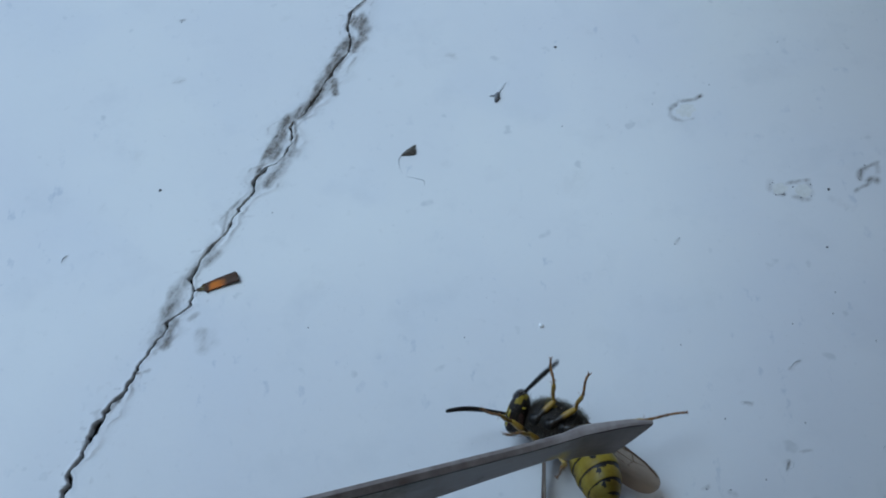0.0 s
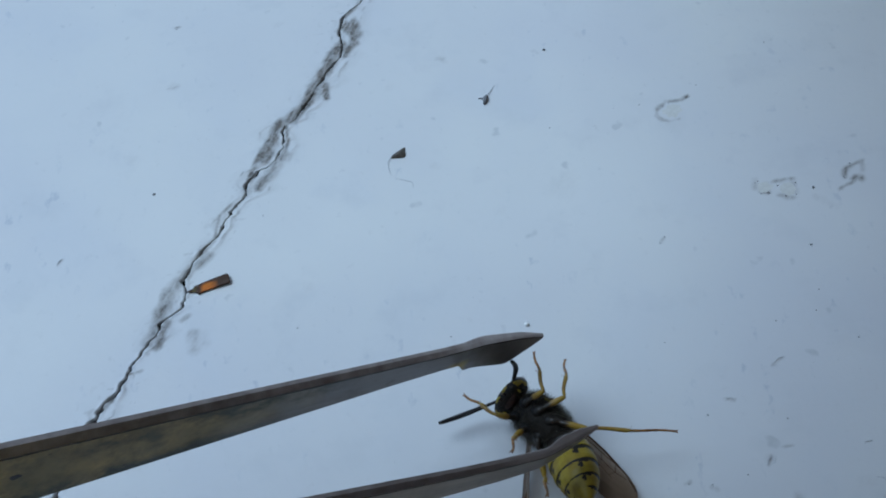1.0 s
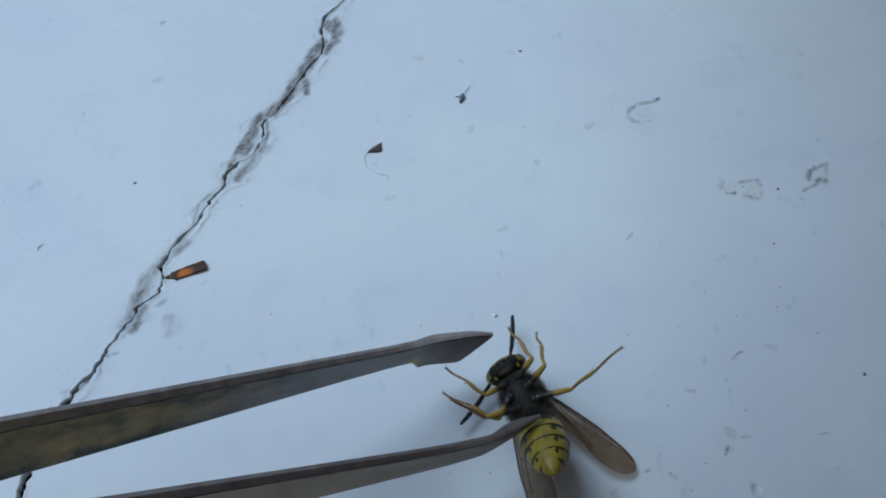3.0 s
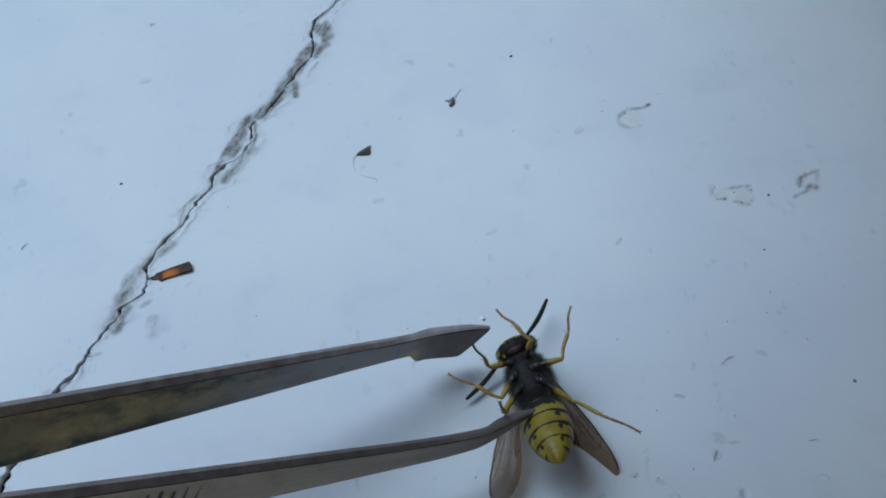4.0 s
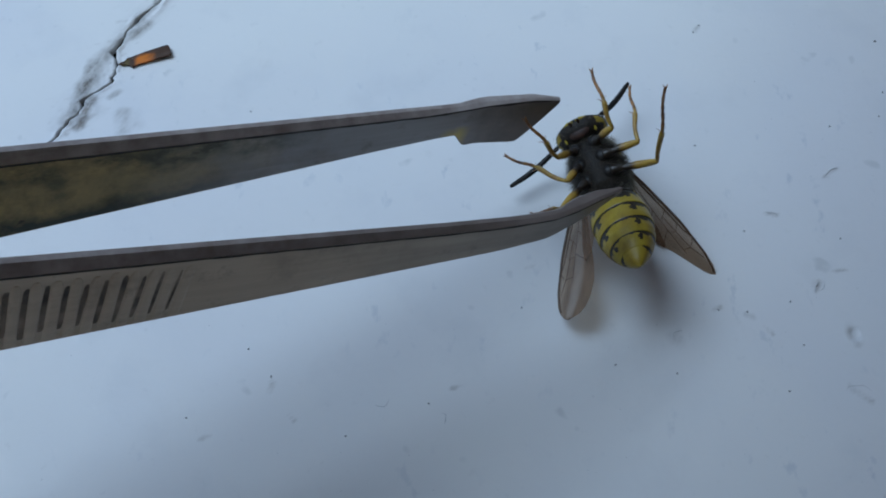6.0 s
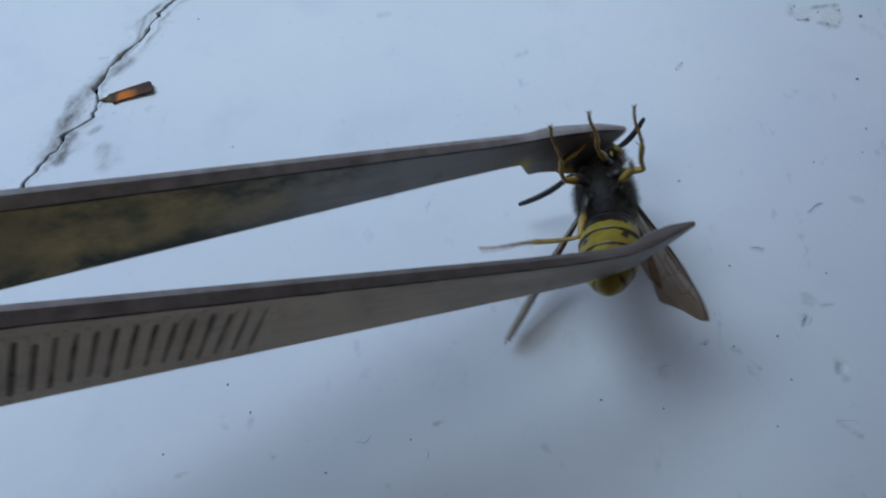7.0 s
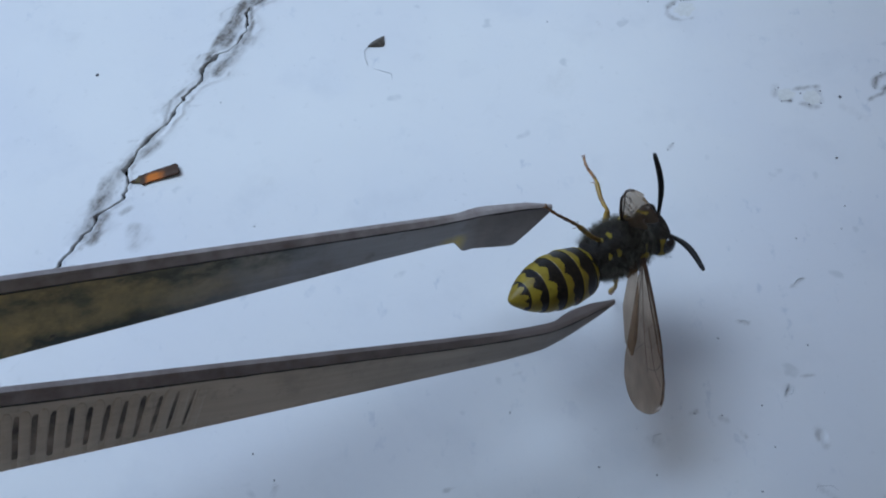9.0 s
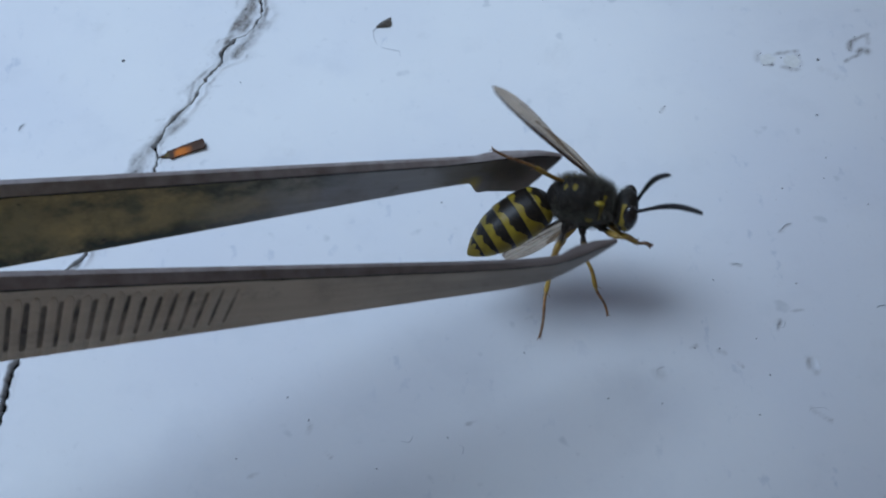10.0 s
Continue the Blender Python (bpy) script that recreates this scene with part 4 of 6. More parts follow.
def curl(x, y, size, deg):
    """A thin crescent of lifted paint."""
    path = [(size * math.cos(a) * (1 + 0.08 * math.sin(3 * a + deg)), 0.8 * size * math.sin(a) * (1 + 0.08 * math.sin(4 * a + deg)), 0.01) for a in np.linspace(-2.4, 0.1, 14)]
    p, f = tube(path, [0.010 + 0.018 * math.sin(math.pi * (i + .5) / 14) for i in range(14)], 6)
    ob = tagged(solid("paint_curl", p, f, SMUDGE), "small grey crescent of lifted paint", "paint curl", "paint curls")
    ob.matrix_basis = pose(x * MM, y * MM, 0, 0, 0, deg)


for row in ((18.5, -26.1, 0.5, 0), (22.1, -27.4, 0.4, 80), (37.1, -22.5, 0.45, 200), (46.3, -19.3, 0.4, 40), (54.1, -21.8, 0.5, 120), (47.4, -26.8, 0.8, 160)):
    curl(*row)

# loose dust, too fine to count
rng = random.Random(9)
dp, df = [], []
for _ in range(420):
    x, y, r = rng.uniform(-25, 66), rng.uniform(-34, 38), rng.uniform(0.02, 0.05)
    base = len(dp)
    dp += [(x - r, y - r * .6, 0.0), (x + r, y - r * .4, 0.0), (x + r * .2, y + r, 0.0), (x, y, r * 0.9 + 0.02)]
    df += [(base, base + 1, base + 3), (base + 1, base + 2, base + 3), (base + 2, base, base + 3)]
tagged(solid("dust", dp, df, SMUDGE), "fine grey dust on the white paint", "dust", kind="stuff")


def amber_sliver():
    """A flat brown sliver with a torn pointed end."""
    outline = [(0, 0.02), (0.5, 0.14), (0.8, 0.36), (1.6, 0.42), (2.8, 0.46), (3.72, 0.44), (3.86, 0.30), (3.84, -0.35), (3.7, -0.46), (2.4, -0.42), (1.2, -0.44), (0.95, -0.52), (0.72, -0.22), (0.25, -0.08)]
    bm = bmesh.new()
    rng = random.Random(5)
    bm.faces.new([bm.verts.new((x, y, 0.0)) for x, y in outline])
    bmesh.ops.subdivide_edges(bm, edges=bm.edges[:], cuts=2)
    out = bmesh.ops.extrude_face_region(bm, geom=bm.faces[:])
    for v in out["geom"]:
        if isinstance(v, bmesh.types.BMVert):
            v.co.z += 0.16
    for v in bm.verts:
        v.co.z += 0.05 + 0.22 * abs(v.co.x / 3.8 - 0.3) + rng.uniform(-.02, .02)
        v.co.y = 1.1 * v.co.y + rng.uniform(-.02, .02)
    bmesh.ops.recalc_face_normals(bm, faces=bm.faces[:])
    bmesh.ops.bevel(bm, geom=bm.edges[:], offset=0.03, segments=1, affect="EDGES")
    ob = tagged(part("shell_sliver", bm, AMBER, smooth=False), "brown and orange sliver of shell beside the crack", "sliver")
    ob.matrix_basis = pose(-0.0002, 0.00005, 0, 0, 0, 17.5)


def husk():
    """A dark three-cornered husk with a fine hair."""
    root = new("seed_husk")
    tagged(root, "dark three-cornered seed husk with a curled hair", "husk")
    rows = []
    for i in range(9):
        f = i / 8
        half = 0.08 + 0.60 * f ** 0.9 * (1 - 0.25 * f ** 4)
        for j in range(7):
            g = j / 6 * 2 - 1
            rows.append((1.45 * f + 0.22 * g * f * f + 0.05 * math.sin(5 * g + 4 * f), half * g, 0.05 + 0.34 * (1 - g * g) * math.sin(math.pi * min(f * 0.8 + 0.1, 1))))
    n = len(rows)
    shell = rows + [(x, y, z * 0.2) for x, y, z in rows]
    faces = grid_faces(9, 7) + [tuple(reversed([i + n for i in f])) for f in grid_faces(9, 7)]
    solid("shell", shell, faces, HUSK, root)
    path = [(0, 0, .06), (-.5, -.3, .1), (-.75, -1.0, .1), (-.85, -1.8, .06)]
    p, f = tube(path, [.03, .022, .016, .01], 5)
    solid("hair", p, f, SMUDGE, root)
    p, f = tube([(-.6, -2.4, .04), (0, -3.0, .05), (.5, -3.5, .05), (.3, -4.1, .03)], [.012, .03, .03, .012], 5)
    solid("hair", p, f, SMUDGE, root)
    root.matrix_basis = pose(0.0180, 0.0132, 0, 0, 0, 24)


def gnat():
    """Remains of a tiny insect: a crooked dark body and a hair."""
    root = new("insect_remains")
    tagged(root, "tiny dark insect remains with one long hair", "insect remains")
    p, f = tube([(0, 0, .1), (.12, .35, .16), (.2, .7, .2), (.32, 1.05, .16)], [.1, .2, .26, .12], 8)
    solid("body", p, f, SOOT, root)
    p, f = joined([tube([(.15, .65, .15), (-.35, .85, .08), (-.5, .8, .03)], [.07, .05, .02], 5), tube([(.25, .5, .15), (.5, .35, .06)], [.06, .02], 5)])
    solid("leg", p, f, SOOT, root)
    p, f = tube([(.3, 1.0, .14), (.7, 1.6, .12), (1.2, 2.4, .05)], [.05, .035, .01], 5)
    solid("hair", p, f, SMUDGE, root)
    root.matrix_basis = pose(0.0271, 0.0188, 0)


def dried_ring(cx, cy, rx, ry, start, end, deg, seed):
    """A dried droplet mark: a thin film with a broken, dirty rim."""
    rng = random.Random(seed)
    root = new("dried_droplet")
    tagged(root, "dried droplet film with a few dark grains", "droplet mark", "droplet marks")
    jit = [rng.uniform(0.82, 1.18) for _ in range(25)]
    disc = [(0, 0, 0.03)]
    for ring in (0.5, 0.93):
        disc += [(rx * ring * math.cos(2 * math.pi * i / 24) * jit[i], ry * ring * math.sin(2 * math.pi * i / 24) * jit[i], 0.03 if ring < .9 else -.01) for i in range(24)]
    faces = [(0, 1 + i, 1 + (i + 1) % 24) for i in range(24)] + [(1 + i, 25 + i, 25 + (i + 1) % 24, 1 + (i + 1) % 24) for i in range(24)]
    solid("film", disc, faces, FILM, root)
    for i in range(4):
        a = rng.uniform(start, end)
        q, g = ball((rx * math.cos(a), ry * math.sin(a), 0.03), (rng.uniform(.04, .09), rng.uniform(.04, .09), .04), 6, 8)
        solid("grain", q, g, SOOT, root)
    root.matrix_basis = pose(cx * MM, cy * MM, 0, 0, 0, deg)


amber_sliver()
husk()
gnat()
dried_ring(44.75, 16.25, 1.2, 0.95, 0.3, 4.6, 20, 1)
dried_ring(51.3, 6.5, 0.95, 0.8, 1.6, 5.4, 0, 2)
dried_ring(53.3, 6.2, 0.9, 0.95, 0.2, 5.6, 10, 3)
dried_ring(59.4, 7.4, 1.1, 0.95, 0.8, 5.2, 30, 4)


# ---- what moves ----
def motions():
    walk(TWEEZERS, [
        (0, turn(35.32, -24.02, 10.22, 0.9791, -0.0556, 0.1262, 0.1493)),
        (0.05, turn(35.32, -24.02, 10.22, 0.9791, -0.0556, 0.1262, 0.1493)),
        (0.2, turn(32.47, -17.41, 8.871, 0.9639, -0.0253, 0.1816, 0.1928)),
        (0.5, turn(30.06, -18.82, 7.889, 0.9597, -0.0189, 0.2035, 0.1928)),
        (1, turn(30.33, -15.93, 7.779, 0.9554, -0.0201, 0.2204, 0.1954)),
        (1.5, turn(30.38, -17.49, 7.144, 0.9602, -0.0192, 0.2065, 0.1872)),
        (2, turn(29.72, -16.22, 6.113, 0.9678, -0.0404, 0.1725, 0.1791)),
        (2.5, turn(28.95, -15.72, 5.606, 0.9555, -0.0324, 0.2142, 0.2003)),
        (4, turn(30.26, -13.62, 3.682, 0.9686, -0.049, 0.1641, 0.1802)),
        (4.5, turn(29.86, -13.65, 4.723, 0.9652, -0.0456, 0.1744, 0.1895)),
        (5, turn(30.43, -13.01, 4.405, 0.9673, -0.0518, 0.1601, 0.1896)),
        (5.5, turn(30.47, -15.24, 8.644, 0.9565, -0.0817, 0.1922, 0.2036)),
        (5.7, turn(30.68, -14.56, 7.59, 0.9587, -0.073, 0.1888, 0.1998)),
        (6.8, turn(32.74, -14.27, 9.538, 0.9665, -0.0578, 0.1574, 0.1943)),
        (7, turn(36.01, -14.3, 7.561, 0.966, -0.0522, 0.1639, 0.1932)),
        (7.2, turn(36.87, -13.85, 7.08, 0.9596, -0.0487, 0.1826, 0.2084)),
        (7.5, turn(36.71, -13.01, 6.873, 0.9597, -0.0569, 0.1775, 0.2104)),
        (8, turn(36.29, -13.87, 7.053, 0.9607, -0.051, 0.1784, 0.2066)),
        (8.2, turn(35.92, -14.62, 6.748, 0.9597, -0.0594, 0.1818, 0.2061)),
        (8.5, turn(35.78, -15.09, 7.116, 0.9622, -0.0179, 0.1865, 0.1978)),
        (8.8, turn(33.79, -13.72, 4.185, 0.974, -0.0289, 0.1409, 0.1748)),
        (9, turn(31.6, -14.36, 8.81, 0.9698, -0.0687, 0.1472, 0.182)),
        (9.5, turn(36.05, -17.62, 7.139, 0.9705, -0.0339, 0.1799, 0.1571)),
        (10, turn(31.55, -14.47, 9.179, 0.9705, -0.0516, 0.1762, 0.1562)),
    ])
    walk(ARMS[0], [
        (0, turn(-0, -0.019, 0, 1, 0, 0, -0.0001)),
        (0.05, turn(-0, -0.019, 0, 1, 0, 0, -0.0001)),
        (0.2, turn(-0.001, 0.489, 0, 1, 0, 0, 0.0022)),
        (0.5, turn(-0, 0.013, 0, 1, 0, 0, 0.0001)),
        (1, turn(-0, 0.157, 0, 1, 0, 0, 0.0007)),
        (1.5, turn(-0, 0.111, 0, 1, 0, 0, 0.0005)),
        (2, turn(-0, 0.085, 0, 1, 0, 0, 0.0004)),
        (2.5, turn(-0, 0.017, 0, 1, 0, 0, 0.0001)),
        (4, turn(-0, 0.235, 0, 1, 0, 0, 0.0011)),
        (4.5, turn(-0, 0.068, 0, 1, 0, 0, 0.0003)),
        (5, turn(-0, -0.054, 0, 1, 0, 0, -0.0002)),
        (5.5, turn(-0, -0.2, 0, 1, 0, 0, -0.0009)),
        (5.7, turn(-0, -0.221, 0, 1, 0, 0, -0.001)),
        (6.8, turn(-0, -0.057, 0, 1, 0, 0, -0.0003)),
        (7, turn(-0, -0.011, 0, 1, 0, 0, -0)),
        (7.2, turn(-0, -0.106, 0, 1, 0, 0, -0.0005)),
        (7.5, turn(-0, 0.041, 0, 1, 0, 0, 0.0002)),
        (8, turn(-0, -0.038, 0, 1, 0, 0, -0.0002)),
        (8.2, turn(-0, 0.042, 0, 1, 0, 0, 0.0002)),
        (8.5, turn(-0, -0.285, 0, 1, 0, 0, -0.0013)),
        (8.8, turn(-0, 0.208, 0, 1, 0, 0, 0.0009)),
        (9, turn(-0, 0.224, 0, 1, 0, 0, 0.001)),
        (9.5, turn(-0, 0.143, 0, 1, 0, 0, 0.0007)),
        (10, turn(-0, 0.16, 0, 1, 0, 0, 0.0007)),
    ])
    walk(ARMS[1], [
        (0, turn(-0, 0.019, 0, 1, 0, 0, 0.0001)),
        (0.05, turn(-0, 0.019, 0, 1, 0, 0, 0.0001)),
        (0.2, turn(-0.001, -0.489, 0, 1, 0, 0, -0.0022)),
        (0.5, turn(-0, -0.013, 0, 1, 0, 0, -0.0001)),
        (1, turn(-0, -0.157, 0, 1, 0, 0, -0.0007)),
        (1.5, turn(-0, -0.111, 0, 1, 0, 0, -0.0005)),
        (2, turn(-0, -0.085, 0, 1, 0, 0, -0.0004)),
        (2.5, turn(-0, -0.017, 0, 1, 0, 0, -0.0001)),
        (4, turn(-0, -0.235, 0, 1, 0, 0, -0.0011)),
        (4.5, turn(-0, -0.068, 0, 1, 0, 0, -0.0003)),
        (5, turn(-0, 0.054, 0, 1, 0, 0, 0.0002)),
        (5.5, turn(-0, 0.2, 0, 1, 0, 0, 0.0009)),
        (5.7, turn(-0, 0.221, 0, 1, 0, 0, 0.001)),
        (6.8, turn(-0, 0.057, 0, 1, 0, 0, 0.0003)),
        (7, turn(-0, 0.011, 0, 1, 0, 0, 0)),
        (7.2, turn(-0, 0.106, 0, 1, 0, 0, 0.0005)),
        (7.5, turn(-0, -0.041, 0, 1, 0, 0, -0.0002)),
        (8, turn(-0, 0.038, 0, 1, 0, 0, 0.0002)),
        (8.2, turn(-0, -0.042, 0, 1, 0, 0, -0.0002)),
        (8.5, turn(-0, 0.285, 0, 1, 0, 0, 0.0013)),
        (8.8, turn(-0, -0.208, 0, 1, 0, 0, -0.0009)),
        (9, turn(-0, -0.224, 0, 1, 0, 0, -0.001)),
        (9.5, turn(-0, -0.143, 0, 1, 0, 0, -0.0007)),
        (10, turn(-0, -0.16, 0, 1, 0, 0, -0.0007)),
    ])
    walk(WASP["root"], [
        (0, turn(28.48, -16.01, 3, 0.1034, 0.2012, 0.8664, 0.4452)),
        (0.2, turn(28.97, -16.09, 3, 0.0927, 0.2282, 0.898, 0.3647)),
        (0.5, turn(28.05, -16.66, 3, 0.0782, 0.2221, 0.9168, 0.3227)),
        (1, turn(28.75, -15.87, 3, 0.1196, 0.3763, 0.8756, 0.2783)),
        (1.5, turn(28.06, -16.43, 3, 0.1132, 0.3495, 0.8848, 0.2867)),
        (2, turn(27.39, -16.92, 3, 0.0936, 0.2735, 0.9057, 0.3101)),
        (2.5, turn(28.71, -16.3, 3, 0.0715, 0.4438, 0.8819, 0.142)),
        (4, turn(32.06, -13.38, 3, 0.0934, 0.5918, 0.7909, 0.1249)),
        (4.5, turn(31.38, -12.71, 3, 0.0959, 0.6004, 0.784, 0.1252)),
        (5, turn(32.24, -12.39, 3, 0.1085, 0.5906, 0.7865, 0.1445)),
        (5.5, turn(32.59, -11.8, 3.2, 0.0952, 0.5994, 0.777, 0.1673)),
        (5.7, turn(32.6, -12.36, 3.4, 0.0935, 0.6042, 0.7737, 0.1663)),
        (6.8, turn(32.79, -12.28, 4, 0.1772, 0.5134, 0.7937, 0.274)),
        (7, turn(33.73, -13.08, 5.5, 0.1614, 0.6766, 0.7157, 0.0632)),
        (7.2, turn(34.16, -15.46, 9.377, 0.4436, 0.2089, 0.8678, -0.0809)),
        (7.5, turn(33.9, -15.55, 11.54, 0.4410, 0.2100, 0.8688, -0.0815)),
        (8, turn(34.06, -15.61, 11, 0.56, 0.2189, 0.7844, -0.1526)),
        (8.2, turn(34.99, -13.87, 9, 0.7508, 0.0267, 0.5884, -0.299)),
        (8.5, turn(35.55, -15.4, 9, 0.9457, 0.3003, 0.1143, -0.0492)),
        (8.8, turn(34.83, -13.95, 9, 0.9611, 0.1932, 0.0916, 0.1747)),
        (9, turn(34.51, -13.08, 9, 0.9601, 0.127, 0.0823, 0.2351)),
        (9.5, turn(35.17, -17.61, 9, 0.9854, 0.131, 0.0557, 0.0935)),
        (10, turn(32.1, -13.65, 9, 0.9811, -0.1544, 0.0565, -0.1018)),
    ])
    walk(WASP["abdomen"], [
        (0, turn(-2.25, 0, -0.35, 0.8975, 0.0728, -0.4036, 0.162)),
        (0.2, turn(-2.25, 0, -0.35, 0.8815, 0.0843, -0.4316, 0.1722)),
        (0.5, turn(-2.25, 0, -0.35, 0.8871, 0.0924, -0.4043, 0.2027)),
        (1, turn(-2.25, 0, -0.35, 0.9511, 0.0338, -0.2855, 0.1127)),
        (1.5, turn(-2.25, 0, -0.35, 0.9439, 0.0498, -0.2803, 0.1675)),
        (2, turn(-2.25, 0, -0.35, 0.9745, -0.0168, -0.2098, -0.0779)),
        (2.5, turn(-2.25, 0, -0.35, 0.9503, 0.0249, -0.3001, 0.0787)),
        (4, turn(-2.25, 0, -0.35, 0.9852, 0.0015, -0.1711, 0.0087)),
        (4.5, turn(-2.25, 0, -0.35, 0.982, -0.0031, -0.1883, -0.0162)),
        (5, turn(-2.25, 0, -0.35, 0.9859, -0.0004, -0.1672, -0.0024)),
        (5.5, turn(-2.25, 0, -0.35, 0.9837, -0.0039, -0.1784, -0.0213)),
        (5.7, turn(-2.25, 0, -0.35, 0.9764, -0.0089, -0.2121, -0.0408)),
        (6.8, turn(-2.25, 0, -0.35, 0.9847, 0.008, -0.1675, 0.047)),
        (7, turn(-2.25, 0, -0.35, 0.9942, 0.0051, -0.0927, 0.0549)),
        (7.1, turn(-2.25, 0, -0.35, 0.8848, -0.1327, -0.4467, 0.0104)),
        (7.15, turn(-2.761, -0.6205, -0.2025, 0.6164, 0.0447, -0.7857, 0.0270)),
        (7.2, turn(-3.272, -1.241, -0.05498, 0.2131, 0.2124, -0.9529, 0.0377)),
        (7.5, turn(-3.277, -1.219, -0.0711, 0.2101, 0.1958, -0.9553, 0.0696)),
        (7.6, turn(-3.097, -1.006, -0.1199, 0.5647, 0.2891, -0.7671, 0.0947)),
        (7.7, turn(-2.917, -0.7926, -0.1687, 0.8230, 0.3332, -0.4482, 0.1036)),
        (8, turn(-2.25, 0, -0.35, 0.8449, -0.2009, -0.495, 0.0277)),
        (8.2, turn(-2.25, 0, -0.35, 0.8528, -0.2241, -0.301, 0.3633)),
        (8.5, turn(-2.25, -0.4, -0.35, 0.9815, -0.0138, 0.0774, 0.1747)),
        (8.8, turn(-2.25, -0.4, -0.35, 0.9869, 0.0027, -0.1603, 0.0168)),
        (9, turn(-2.25, -0.4, -0.35, 0.9891, -0.0005, 0.1469, 0.0036)),
        (9.5, turn(-2.25, -0.4, -0.35, 0.9973, -0.0025, 0.0619, 0.04)),
        (10, turn(-2.45, 0.3, -0.35, 0.9341, 0.0658, -0.2547, 0.2415)),
    ])
    walk(WASP["AL"], [
        (0, turn(3.35, 0.5, 0.15, 0.5146, -0.0184, 0.011, 0.8572)),
        (0.1, turn(3.35, 0.5, 0.15, 0.6609, 0.1429, -0.2448, 0.6949)),
        (0.2, turn(3.35, 0.5, 0.15, 0.7152, 0.2843, -0.4665, 0.4359)),
        (0.5, turn(3.35, 0.5, 0.15, 0.723, 0.1868, -0.2146, 0.6295)),
        (0.75, turn(3.35, 0.5, 0.15, 0.7022, -0.098, 0.0544, 0.7031)),
        (1, turn(3.35, 0.5, 0.15, 0.5694, -0.3672, 0.3146, 0.6647)),
        (1.25, turn(3.35, 0.5, 0.15, 0.7818, -0.1713, 0.117, 0.588)),
        (1.5, turn(3.35, 0.5, 0.15, 0.8938, 0.0467, -0.0957, 0.4357)),
        (2, turn(3.35, 0.5, 0.15, 0.8172, 0.1543, -0.256, 0.4927)),
        (2.5, turn(3.35, 0.5, 0.15, 0.951, 0.049, -0.2186, 0.2132)),
        (4, turn(3.35, 0.5, 0.15, 0.9162, 0.0693, -0.1812, 0.3506)),
        (4.5, turn(3.35, 0.5, 0.15, 0.8851, 0.0877, -0.1859, 0.4175)),
        (5, turn(3.35, 0.5, 0.15, 0.8833, 0.1093, -0.256, 0.3772)),
        (5.5, turn(3.35, 0.5, 0.15, 0.8888, 0.1085, -0.2762, 0.3492)),
        (5.7, turn(3.35, 0.5, 0.15, 0.9017, 0.0906, -0.2306, 0.3542)),
        (6.8, turn(3.35, 0.5, 0.15, 0.6961, 0.2988, -0.4084, 0.5094)),
        (7, turn(3.35, 0.5, 0.15, 0.9371, 0.055, -0.1726, 0.2983)),
        (7.2, turn(3.35, 0.5, 0.15, 0.9637, 0.0147, 0.1656, 0.2089)),
        (7.5, turn(3.35, 0.5, 0.15, 0.9821, -0.0975, 0.1613, -0.0044)),
        (8, turn(3.35, 0.5, 0.15, 0.995, 0.0019, -0.0195, 0.0978)),
        (8.07, turn(3.35, 0.5, 0.15, 0.9168, -0.1762, -0.0483, -0.3551)),
        (8.13, turn(3.35, 0.5, 0.15, 0.6151, -0.3113, -0.0653, -0.7214)),
        (8.2, turn(3.35, 0.5, 0.15, 0.1635, -0.3706, -0.0665, -0.9119)),
        (8.35, turn(3.35, 0.5, 0.15, -0.2089, -0.3714, 0.089, -0.9003)),
        (8.5, turn(3.35, 0.5, 0.15, -0.5472, -0.3117, 0.2299, -0.742)),
        (8.8, turn(3.35, 0.5, 0.15, -0.6179, -0.2564, 0.2235, -0.7089)),
        (9, turn(3.35, 0.5, 0.15, -0.5802, -0.3511, 0.3045, -0.6688)),
        (9.5, turn(3.35, 0.5, 0.15, -0.6722, -0.3264, 0.4956, -0.4427)),
        (9.75, turn(3.35, 0.5, 0.15, -0.8441, -0.0446, 0.5341, 0.0145)),
        (10, turn(3.35, 0.5, 0.15, -0.7464, 0.2514, 0.4019, 0.467)),
    ])
